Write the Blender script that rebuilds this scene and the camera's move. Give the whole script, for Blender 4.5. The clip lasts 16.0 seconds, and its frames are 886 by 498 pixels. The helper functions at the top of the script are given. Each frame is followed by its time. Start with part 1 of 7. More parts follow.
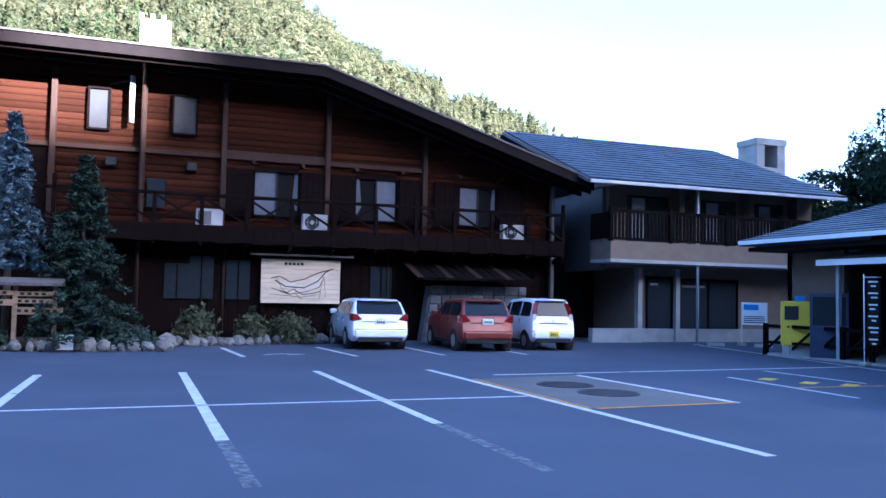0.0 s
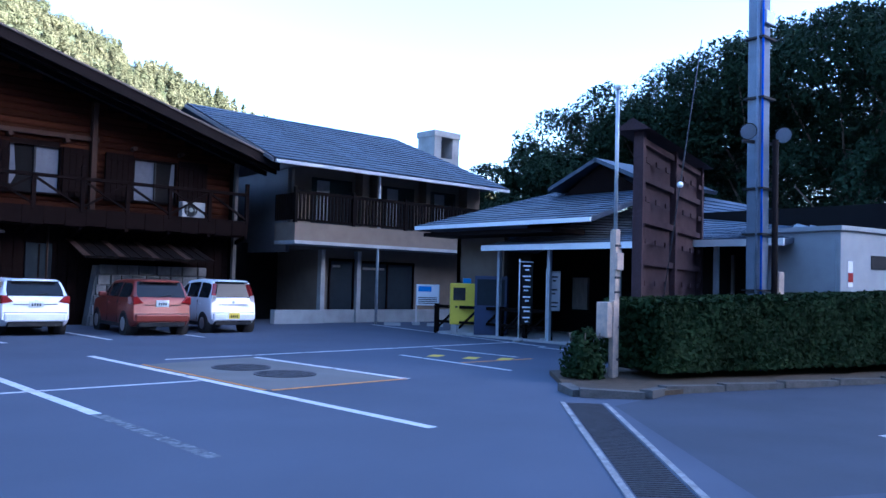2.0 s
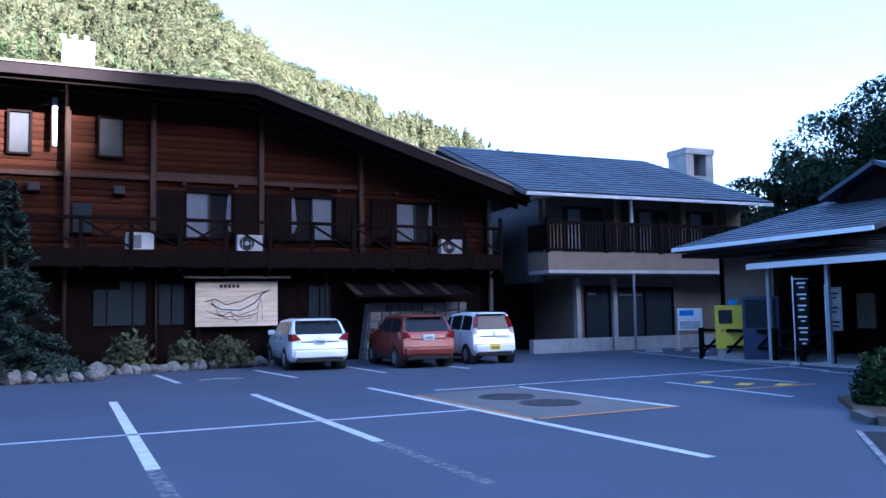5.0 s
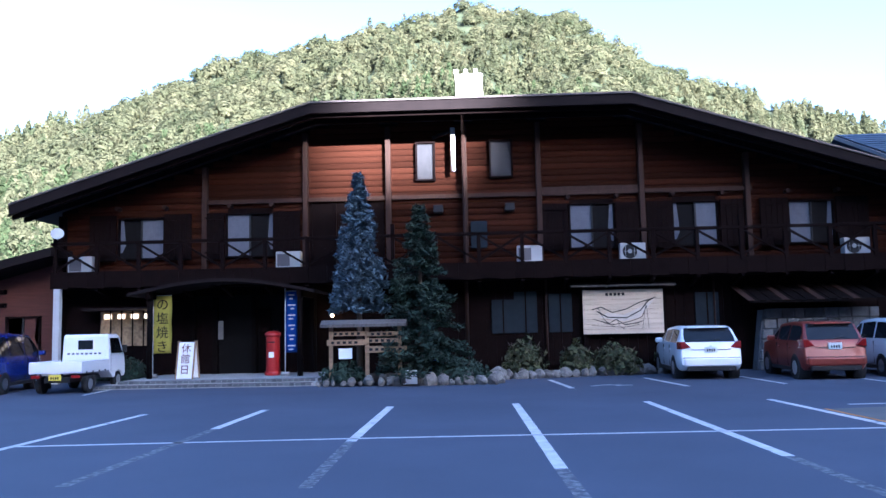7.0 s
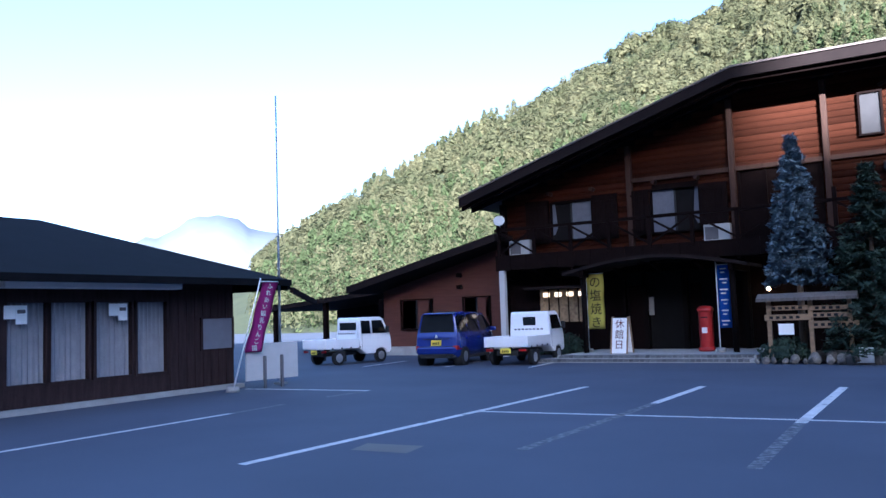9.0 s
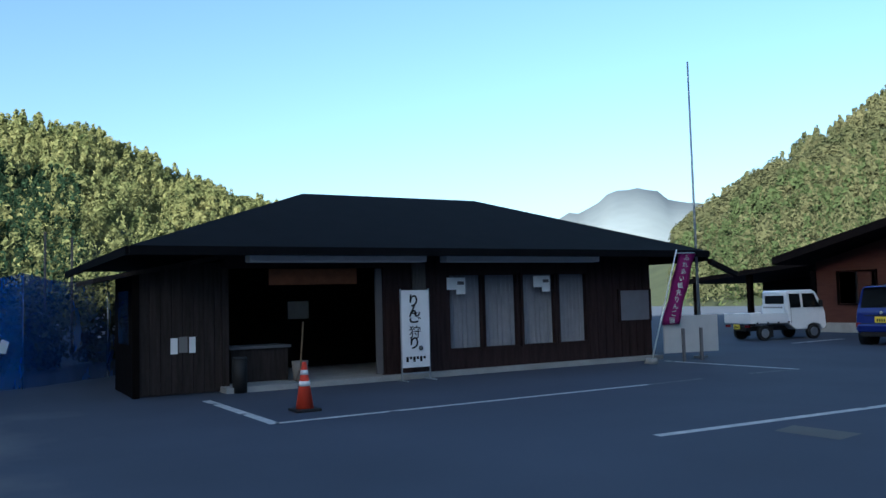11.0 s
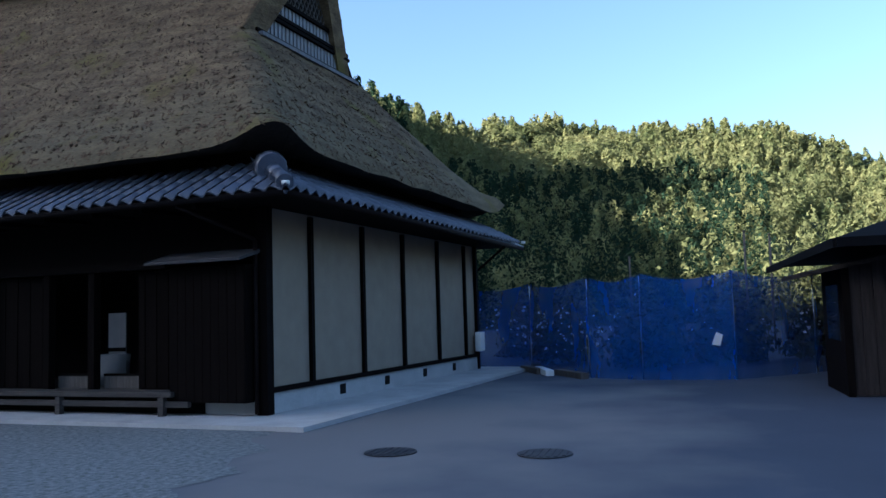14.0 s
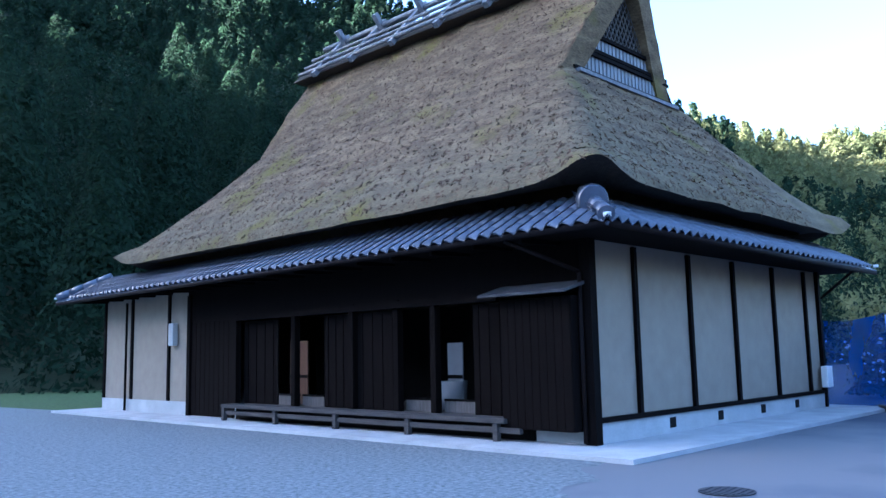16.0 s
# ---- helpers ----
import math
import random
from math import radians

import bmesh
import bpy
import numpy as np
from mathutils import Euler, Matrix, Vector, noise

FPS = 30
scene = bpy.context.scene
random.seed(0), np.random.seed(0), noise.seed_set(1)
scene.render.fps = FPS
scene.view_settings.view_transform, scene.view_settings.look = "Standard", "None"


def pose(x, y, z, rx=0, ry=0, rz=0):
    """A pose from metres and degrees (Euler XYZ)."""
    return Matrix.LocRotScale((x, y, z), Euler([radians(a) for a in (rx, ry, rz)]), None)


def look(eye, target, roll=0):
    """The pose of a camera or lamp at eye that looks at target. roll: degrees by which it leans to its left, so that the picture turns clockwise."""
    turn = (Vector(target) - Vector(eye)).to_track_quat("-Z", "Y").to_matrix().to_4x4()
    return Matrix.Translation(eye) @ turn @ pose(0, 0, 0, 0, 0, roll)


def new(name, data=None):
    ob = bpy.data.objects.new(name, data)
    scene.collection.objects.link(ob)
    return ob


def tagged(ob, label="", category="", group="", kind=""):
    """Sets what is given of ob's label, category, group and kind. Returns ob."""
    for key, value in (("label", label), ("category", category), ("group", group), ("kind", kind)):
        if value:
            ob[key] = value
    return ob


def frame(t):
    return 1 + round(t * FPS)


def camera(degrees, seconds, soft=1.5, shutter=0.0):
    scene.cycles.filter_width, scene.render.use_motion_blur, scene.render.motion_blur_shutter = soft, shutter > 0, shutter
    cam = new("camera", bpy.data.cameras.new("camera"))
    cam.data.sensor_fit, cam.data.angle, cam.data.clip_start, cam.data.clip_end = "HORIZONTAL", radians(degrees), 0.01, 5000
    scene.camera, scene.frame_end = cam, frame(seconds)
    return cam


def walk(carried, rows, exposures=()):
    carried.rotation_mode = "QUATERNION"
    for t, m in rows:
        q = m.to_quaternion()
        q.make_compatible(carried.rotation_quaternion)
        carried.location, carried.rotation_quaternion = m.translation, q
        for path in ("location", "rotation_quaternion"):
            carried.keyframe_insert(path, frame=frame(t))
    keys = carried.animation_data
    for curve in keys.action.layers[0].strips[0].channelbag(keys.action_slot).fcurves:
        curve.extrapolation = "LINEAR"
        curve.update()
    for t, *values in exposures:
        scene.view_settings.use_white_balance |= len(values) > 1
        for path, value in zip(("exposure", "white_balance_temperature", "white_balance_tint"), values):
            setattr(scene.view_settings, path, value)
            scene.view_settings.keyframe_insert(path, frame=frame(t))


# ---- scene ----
import collections

cam = camera(56.70, 16.0)
PATH = [
    (0.0, pose(0.009, 0.022, 1.597, 93.18, -1.22, -19.65)),
    (0.5, pose(0.075, 0.063, 1.591, 93.11, -1.33, -26.35)),
    (1.0, pose(0.112, 0.067, 1.589, 92.71, -1.37, -33.01)),
    (1.5, pose(0.153, 0.071, 1.586, 92.75, -1.57, -37.51)),
    (2.0, pose(0.185, 0.078, 1.582, 92.44, -1.53, -41.25)),
    (2.5, pose(0.205, 0.068, 1.576, 92.50, -1.56, -44.02)),
    (3.0, pose(0.226, 0.072, 1.577, 92.46, -1.46, -46.82)),
    (3.2, pose(0.223, 0.074, 1.576, 92.56, -1.18, -46.17)),
    (5.3, pose(0.078, 0.113, 1.548, 94.61, 0.98, -19.31)),
    (5.5, pose(0.058, 0.104, 1.545, 94.70, 1.00, -16.60)),
    (6.0, pose(0.021, 0.101, 1.545, 94.83, 1.29, -10.47)),
    (6.5, pose(-0.028, 0.125, 1.548, 95.01, 1.01, -4.13)),
    (7.0, pose(-0.070, 0.027, 1.546, 95.44, 1.22, 2.36)),
    (7.5, pose(-0.096, 0.002, 1.550, 94.99, 1.21, 9.08)),
    (8.0, pose(-0.103, -0.021, 1.555, 94.51, 1.80, 16.62)),
    (8.5, pose(-0.106, -0.025, 1.563, 94.52, 2.09, 23.40)),
    (9.0, pose(-0.127, -0.072, 1.564, 94.55, 1.99, 31.50)),
    (9.2, pose(-0.135, -0.088, 1.562, 94.47, 2.12, 34.69)),
    (11.3, pose(-0.074, 0.039, 1.551, 93.56, 1.06, 63.95)),
    (11.5, pose(-0.078, 0.019, 1.551, 93.61, 0.76, 66.47)),
    (12.0, pose(-0.063, -0.042, 1.555, 93.33, 1.03, 74.39)),
    (12.5, pose(-0.057, -0.101, 1.556, 93.26, 1.16, 81.29)),
    (13.0, pose(-0.131, -0.133, 1.552, 93.60, 1.33, 89.87)),
    (13.5, pose(-0.142, -0.189, 1.560, 93.72, 1.74, 97.75)),
    (14.0, pose(-0.123, -0.199, 1.548, 94.55, 1.72, 105.97)),
    (14.5, pose(-0.081, -0.191, 1.548, 95.44, 1.39, 112.28)),
    (15.0, pose(-0.068, -0.161, 1.552, 96.15, 1.18, 118.82)),
    (15.5, pose(-0.055, -0.179, 1.556, 96.67, 1.15, 123.86)),
    (16.0, pose(-0.034, -0.153, 1.550, 97.23, 1.19, 128.31)),
]
walk(cam, PATH, [(0.0, 4.12, 4650, 21), (3.2, 4.12, 4650, 20), (5.3, 3.97, 4640, 21), (8.2, 3.80, 4660, 20), (9.2, 3.32, 4760, 18), (11.3, 2.28, 5150, 0), (12.5, 2.06, 5100, -2), (13.3, 2.23, 5100, 1),
                 (14.0, 2.75, 5200, 11), (14.6, 3.45, 4950, 15), (15.2, 3.84, 4800, 16), (16.0, 4.30, 4700, 15)])

# ---- world, sun ----
SUN_AZ, SUN_EL = 212.0, 17.0          # degrees, turned from +y towards -x
world = bpy.data.worlds.new("sky")
scene.world = world
world.use_nodes = True
wn = world.node_tree
sky = wn.nodes.new("ShaderNodeTexSky")
sky.sky_type, sky.sun_disc = "NISHITA", False
sky.sun_elevation, sky.sun_rotation = radians(SUN_EL), radians(-SUN_AZ)
sky.air_density, sky.dust_density, sky.ozone_density = 1.0, 2.0, 1.0
wn.links.new(sky.outputs[0], wn.nodes["Background"].inputs[0])
wn.nodes["Background"].inputs[1].default_value = 0.05
sun_way = Vector((-math.sin(radians(SUN_AZ)) * math.cos(radians(SUN_EL)), math.cos(radians(SUN_AZ)) * math.cos(radians(SUN_EL)), math.sin(radians(SUN_EL))))
sun = new("sun", bpy.data.lights.new("sun", "SUN"))
sun.data.energy, sun.data.angle, sun.data.color = 5.0, radians(0.5), (1.0, 0.86, 0.66)
sun.matrix_world = look((0, 0, 0), -sun_way)
sun.location = (0, 0, 120)

# ---- materials ----
MATS = {}


def mat(name, color, rough=0.8, metal=0.0, var=0.25, scale=6.0, fine=60.0, bump=0.15, stretch=(1, 1, 1), island=0.0, coat=0.0, tint=None, dist=0.01, spec=None):
    """A procedural surface: base colour varied at two scales, with bump."""
    if name in MATS:
        return MATS[name]
    m = bpy.data.materials.new(name)
    m.use_nodes = True
    t = m.node_tree
    n, l = t.nodes, t.links
    b = n["Principled BSDF"]
    b.inputs["Roughness"].default_value, b.inputs["Metallic"].default_value = rough, metal
    b.inputs["Coat Weight"].default_value = coat
    b.inputs["Specular IOR Level"].default_value = (0.5 if rough < 0.6 else 0.2) if spec is None else spec
    co = n.new("ShaderNodeTexCoord")
    mp = n.new("ShaderNodeMapping")
    mp.inputs["Scale"].default_value = stretch
    l.new(co.outputs["Object"], mp.inputs[0])
    a, c = n.new("ShaderNodeTexNoise"), n.new("ShaderNodeTexNoise")
    a.inputs["Scale"].default_value, a.inputs["Detail"].default_value = scale, 5
    c.inputs["Scale"].default_value, c.inputs["Detail"].default_value = fine, 3
    l.new(mp.outputs[0], a.inputs["Vector"]), l.new(mp.outputs[0], c.inputs["Vector"])
    mix = n.new("ShaderNodeMix")
    mix.data_type = "RGBA"
    lo = [max(0.0, v * (1 - var)) for v in color]
    hi = [min(1.0, v * (1 + var)) for v in (tint or color)]
    mix.inputs[6].default_value, mix.inputs[7].default_value = (*lo, 1), (*hi, 1)
    ad = n.new("ShaderNodeMath")
    ad.operation = "MULTIPLY_ADD"
    ad.inputs[1].default_value = 0.6
    l.new(a.outputs[0], ad.inputs[0])
    sc = n.new("ShaderNodeMath")
    sc.operation = "MULTIPLY"
    sc.inputs[1].default_value = 0.4
    l.new(c.outputs[0], sc.inputs[0]), l.new(sc.outputs[0], ad.inputs[2])
    rg = n.new("ShaderNodeMapRange")
    rg.inputs[1].default_value, rg.inputs[2].default_value = 0.3, 0.7
    l.new(ad.outputs[0], rg.inputs[0]), l.new(rg.outputs[0], mix.inputs[0])
    out = mix.outputs[2]
    if island:
        hs = n.new("ShaderNodeHueSaturation")
        src = n.new("ShaderNodeNewGeometry").outputs["Random Per Island"] if island > 0 else n.new("ShaderNodeObjectInfo").outputs["Random"]
        vr = n.new("ShaderNodeMapRange")
        vr.inputs[3].default_value, vr.inputs[4].default_value = 1 - abs(island), 1 + abs(island)
        l.new(src, vr.inputs[0]), l.new(vr.outputs[0], hs.inputs["Value"])
        if island > 0.4:
            w = n.new("ShaderNodeMath")
            w.operation = "MULTIPLY"
            w.inputs[1].default_value = 37.7
            f = n.new("ShaderNodeMath")
            f.operation = "FRACT"
            hr = n.new("ShaderNodeMapRange")
            hr.inputs[3].default_value, hr.inputs[4].default_value = 0.455, 0.535
            l.new(src, w.inputs[0]), l.new(w.outputs[0], f.inputs[0]), l.new(f.outputs[0], hr.inputs[0]), l.new(hr.outputs[0], hs.inputs["Hue"])
        l.new(out, hs.inputs["Color"])
        out = hs.outputs[0]
    l.new(out, b.inputs["Base Color"])
    if bump:
        bp = n.new("ShaderNodeBump")
        bp.inputs["Strength"].default_value, bp.inputs["Distance"].default_value = bump, dist
        l.new(ad.outputs[0], bp.inputs["Height"]), l.new(bp.outputs[0], b.inputs["Normal"])
    MATS[name] = m
    return m


def glass(name, color=(0.02, 0.025, 0.03), rough=0.05):
    m = mat(name, color, rough, var=0.1, bump=0)
    m.node_tree.nodes["Principled BSDF"].inputs["Specular IOR Level"].default_value = 0.25
    return m


def glow(name, color, strength):
    if name not in MATS:
        m = bpy.data.materials.new(name)
        m.use_nodes = True
        b = m.node_tree.nodes["Principled BSDF"]
        b.inputs["Emission Color"].default_value = (*color, 1)
        b.inputs["Emission Strength"].default_value = strength
        MATS[name] = m
    return MATS[name]


ASPHALT = mat("asphalt", (0.060, 0.070, 0.096), 0.85, var=0.2, scale=0.35, fine=90, bump=0.35, dist=0.006)
# pale dust trodden out over the asphalt beside the farmhouse
dn = ASPHALT.node_tree
dc, dm, dl, dg = dn.nodes.new("ShaderNodeTexCoord"), dn.nodes.new("ShaderNodeMapping"), dn.nodes.new("ShaderNodeVectorMath"), dn.nodes.new("ShaderNodeMapRange")
dz, da, dx = dn.nodes.new("ShaderNodeTexNoise"), dn.nodes.new("ShaderNodeMath"), dn.nodes.new("ShaderNodeMix")
dm.inputs["Location"].default_value, dm.inputs["Scale"].default_value = (11.0 / 10, 4.5 / 5.0, 0), (1 / 10, 1 / 5.0, 0)
dl.operation, da.operation, dx.data_type = "LENGTH", "MULTIPLY_ADD", "RGBA"
dz.inputs["Scale"].default_value, dz.inputs["Detail"].default_value = 0.5, 7
da.inputs[1].default_value = 1.6
dg.inputs[1].default_value, dg.inputs[2].default_value, dg.inputs[3].default_value, dg.inputs[4].default_value = 1.2, 1.9, 0.95, 0.0
dx.inputs[7].default_value = (0.168, 0.167, 0.168, 1)
dsock = dn.nodes["Principled BSDF"].inputs["Base Color"]
dn.links.new(dsock.links[0].from_socket, dx.inputs[6])
dn.links.new(dc.outputs["Object"], dm.inputs[0]), dn.links.new(dm.outputs[0], dl.inputs[0]), dn.links.new(dc.outputs["Object"], dz.inputs["Vector"])
dn.links.new(dz.outputs[0], da.inputs[0]), dn.links.new(dl.outputs["Value"], da.inputs[2]), dn.links.new(da.outputs[0], dg.inputs[0])
dn.links.new(dg.outputs[0], dx.inputs[0]), dn.links.new(dx.outputs[2], dsock)
GRAVEL = mat("gravel", (0.165, 0.178, 0.176), 0.95, var=0.65, scale=14, fine=60, bump=0.8, dist=0.02)
LANE = mat("lane_asphalt", (0.043, 0.050, 0.066), 0.85, var=0.25, scale=0.5, fine=80, bump=0.35, dist=0.006)
PAINT = mat("road_paint", (0.48, 0.48, 0.47), 0.8, var=0.3, scale=5, fine=70, bump=0.2)
PAINT_WORN = mat("worn_road_paint", (0.17, 0.175, 0.18), 0.85, var=0.6, scale=9, fine=60, bump=0.2)
for worn_mat, gone0, gone1 in ((PAINT, 0.30, 0.37), (PAINT_WORN, 0.40, 0.64)):
    wt = worn_mat.node_tree
    wz, wr_, wx, wc = wt.nodes.new("ShaderNodeTexNoise"), wt.nodes.new("ShaderNodeMapRange"), wt.nodes.new("ShaderNodeMix"), wt.nodes.new("ShaderNodeTexCoord")
    wz.inputs["Scale"].default_value, wz.inputs["Detail"].default_value = 3.2 if worn_mat == PAINT else 11.0, 9
    wr_.inputs[1].default_value, wr_.inputs[2].default_value = gone0, gone1
    wx.data_type = "RGBA"
    wx.inputs[6].default_value = (0.060, 0.068, 0.088, 1)
    wsock = wt.nodes["Principled BSDF"].inputs["Base Color"]
    wt.links.new(wsock.links[0].from_socket, wx.inputs[7]), wt.links.new(wc.outputs["Object"], wz.inputs["Vector"])
    wt.links.new(wz.outputs[0], wr_.inputs[0]), wt.links.new(wr_.outputs[0], wx.inputs[0]), wt.links.new(wx.outputs[2], wsock)
ORANGE = mat("orange_road_paint", (0.50, 0.22, 0.06), 0.85, var=0.4, scale=6, bump=0.2)
YELLOWP = mat("yellow_road_paint", (0.62, 0.42, 0.06), 0.85, var=0.4, scale=6, bump=0.2)
CONCRETE = mat("concrete", (0.30, 0.30, 0.29), 0.9, var=0.22, scale=2.5, fine=50, bump=0.25)
CONC_PATCH = mat("grey_concrete_patch", (0.125, 0.120, 0.112), 0.9, var=0.2, scale=0.8, fine=60, bump=0.25)
IRON = mat("cast_iron", (0.05, 0.05, 0.055), 0.7, 0.4, var=0.3, scale=20, bump=0.5)
LOG = mat("stained_log_wood", (0.031, 0.0098, 0.0048), 0.8, var=0.85, scale=2.2, fine=26, bump=0.4, stretch=(0.5, 4, 14), island=-0.38, spec=0.03)
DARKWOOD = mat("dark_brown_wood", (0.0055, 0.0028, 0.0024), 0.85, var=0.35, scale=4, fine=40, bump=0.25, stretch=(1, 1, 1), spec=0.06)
POSTWOOD = mat("weathered_post_wood", (0.034, 0.017, 0.011), 0.75, var=0.4, scale=4, fine=30, bump=0.3, stretch=(3, 3, 0.4))
FASCIA = mat("brown_fascia", (0.010, 0.0065, 0.006), 0.8, var=0.25, scale=3, bump=0.15, spec=0.12)
ROOFMETAL = mat("dark_roof_metal", (0.06, 0.055, 0.055), 0.5, 0.3, var=0.2, scale=2, bump=0.1)
SLATE = mat("grey_blue_slate", (0.034, 0.047, 0.070), 0.5, var=0.4, scale=1.2, fine=20, bump=0.3, stretch=(1, 3, 1), island=0.25, spec=0.35)
PALESLATE = mat("pale_blue_slate", (0.088, 0.112, 0.150), 0.5, var=0.4, scale=1.2, fine=20, bump=0.3, stretch=(1, 3, 1), island=0.25, spec=0.4)
BLACKROOF = mat("black_roof_sheet", (0.005, 0.005, 0.006), 0.85, var=0.4, scale=2, bump=0.2, spec=0.08)
WHITEP = mat("white_paint", (0.78, 0.78, 0.76), 0.5, var=0.08, scale=4, bump=0.05)
BEIGE = mat("beige_render", (0.165, 0.130, 0.100), 0.9, var=0.12, scale=3, fine=80, bump=0.2)
CLAY = mat("tan_plaster", (0.28, 0.235, 0.18), 0.9, var=0.12, scale=3, fine=70, bump=0.15)
GREYWALL = mat("grey_render", (0.125, 0.12, 0.123), 0.9, var=0.15, scale=1.5, fine=80, bump=0.2)
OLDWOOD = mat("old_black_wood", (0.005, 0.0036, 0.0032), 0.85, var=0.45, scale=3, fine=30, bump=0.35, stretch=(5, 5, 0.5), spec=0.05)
GREYWOOD = mat("grey_weathered_wood", (0.10, 0.088, 0.078), 0.85, var=0.4, scale=4, fine=30, bump=0.35, stretch=(6, 6, 0.5))
# near-black: the shade of unlit rooms and openings put into the base colour
ROOMSHADE = mat("painted_room_shade", (0.004, 0.0035, 0.0035), 0.95, var=0.3, scale=2, bump=0)
GLASS = glass("dark_window_glass")
CURTAIN = mat("pale_curtain", (0.25, 0.26, 0.29), 0.9, var=0.12, scale=5, fine=40, bump=0.1)
SHOJI = mat("paper_blind", (0.20, 0.19, 0.18), 0.9, var=0.1, scale=4, bump=0.05)
STONE = mat("grey_stone", (0.105, 0.108, 0.112), 0.9, var=0.35, scale=5, fine=40, bump=0.6, island=-0.3)
COBBLE = mat("river_stone", (0.135, 0.125, 0.112), 0.85, var=0.5, scale=7, fine=40, bump=0.3, island=-0.4)
SOIL = mat("dark_soil", (0.06, 0.045, 0.03), 0.95, var=0.4, scale=8, fine=60, bump=0.6)
TILE = mat("blue_grey_kawara", (0.085, 0.095, 0.125), 0.32, var=0.3, scale=6, fine=40, bump=0.15, island=-0.25)
THATCH = mat("mossy_thatch", (0.112, 0.072, 0.042), 0.95, var=0.55, scale=2.6, fine=19, bump=0.65, stretch=(0.6, 0.6, 1.5), tint=(0.150, 0.108, 0.058), dist=0.07)
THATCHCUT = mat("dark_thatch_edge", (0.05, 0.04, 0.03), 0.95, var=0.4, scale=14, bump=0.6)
KERB = mat("kerb_stone", (0.075, 0.074, 0.070), 0.9, var=0.35, scale=5, fine=40, bump=0.5)
tn = THATCH.node_tree
mo, mm, mg = tn.nodes.new("ShaderNodeTexNoise"), tn.nodes.new("ShaderNodeMix"), tn.nodes.new("ShaderNodeMapRange")
mo.inputs["Scale"].default_value, mo.inputs["Detail"].default_value = 0.75, 8
mg.inputs[1].default_value, mg.inputs[2].default_value = 0.56, 0.70
mm.data_type = "RGBA"
mm.inputs[7].default_value = (0.135, 0.110, 0.026, 1)
tb_ = tn.nodes["Principled BSDF"].inputs["Base Color"]
src_ = tb_.links[0].from_socket
tco = [q for q in tn.nodes if q.bl_idname == "ShaderNodeTexCoord"][0]
tn.links.new(tco.outputs["Object"], mo.inputs["Vector"]), tn.links.new(mo.outputs[0], mg.inputs[0]), tn.links.new(mg.outputs[0], mm.inputs[0])
# the newer, greyer straw of the lower courses, with an uneven upper edge
sz, sa, sg_, sm = tn.nodes.new("ShaderNodeSeparateXYZ"), tn.nodes.new("ShaderNodeMath"), tn.nodes.new("ShaderNodeMapRange"), tn.nodes.new("ShaderNodeMix")
sa.operation, sm.data_type = "MULTIPLY_ADD", "RGBA"
sa.inputs[1].default_value = 2.2
sg_.inputs[1].default_value, sg_.inputs[2].default_value, sg_.inputs[3].default_value, sg_.inputs[4].default_value = 6.0, 7.2, 0.35, 0.0
sm.inputs[7].default_value = (0.122, 0.112, 0.066, 1)
tn.links.new(tco.outputs["Object"], sz.inputs[0]), tn.links.new(mo.outputs[0], sa.inputs[0]), tn.links.new(sz.outputs["Z"], sa.inputs[2])
tn.links.new(sa.outputs[0], sg_.inputs[0]), tn.links.new(sg_.outputs[0], sm.inputs[0]), tn.links.new(src_, sm.inputs[6])
tn.links.new(sm.outputs[2], mm.inputs[6]), tn.links.new(mm.outputs[2], tb_)
LEAF = mat("hedge_leaf", (0.016, 0.029, 0.010), 0.8, var=0.5, scale=1.3, bump=0, island=0.35, spec=0.06)
SPRUCE = mat("green_spruce_needles", (0.026, 0.042, 0.028), 0.8, var=0.35, scale=3, bump=0, island=0.35)
BLUESPRUCE = mat("blue_spruce_needles", (0.085, 0.120, 0.145), 0.8, var=0.35, scale=3, bump=0, island=0.3)
BARK = mat("bark", (0.10, 0.075, 0.055), 0.95, var=0.4, scale=6, bump=0.6, stretch=(4, 4, 0.6))
TREE_A = mat("sunlit_woods", (0.066, 0.086, 0.038), 0.9, var=0.32, scale=0.05, fine=0.22, bump=0, island=0.14, tint=(0.114, 0.108, 0.056), spec=0.1)
# brighter copy of TREE_A: the sunlight on the west hill put into colour
TREE_W = mat("sun_painted_west_leaf", (0.092, 0.130, 0.050), 0.9, var=0.35, scale=0.06, fine=0.35, bump=0, island=0.2, tint=(0.190, 0.182, 0.076), spec=0.1)
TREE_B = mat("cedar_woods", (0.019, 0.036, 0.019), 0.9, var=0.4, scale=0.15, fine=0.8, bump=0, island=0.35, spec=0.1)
TREE_C = mat("green_cedar_woods", (0.060, 0.080, 0.033), 0.9, var=0.35, scale=0.10, fine=0.5, bump=0, island=0.2, spec=0.1)
TREE_D = mat("dark_broadleaf", (0.015, 0.027, 0.013), 0.8, var=0.4, scale=0.7, fine=4, bump=0, island=0.35, spec=0.08)
for leafy in (TREE_A, TREE_W, TREE_B, TREE_C):
    ln = leafy.node_tree
    body, thin, both = ln.nodes["Principled BSDF"], ln.nodes.new("ShaderNodeBsdfTranslucent"), ln.nodes.new("ShaderNodeMixShader")
    ln.links.new(body.inputs["Base Color"].links[0].from_socket, thin.inputs[0])
    both.inputs[0].default_value = 0.55
    ln.links.new(body.outputs[0], both.inputs[1]), ln.links.new(thin.outputs[0], both.inputs[2])
    ln.links.new(both.outputs[0], ln.nodes["Material Output"].inputs[0])
HILLSOIL = mat("forest_floor", (0.036, 0.044, 0.020), 0.95, var=0.4, scale=0.05, fine=0.6, bump=0.3)
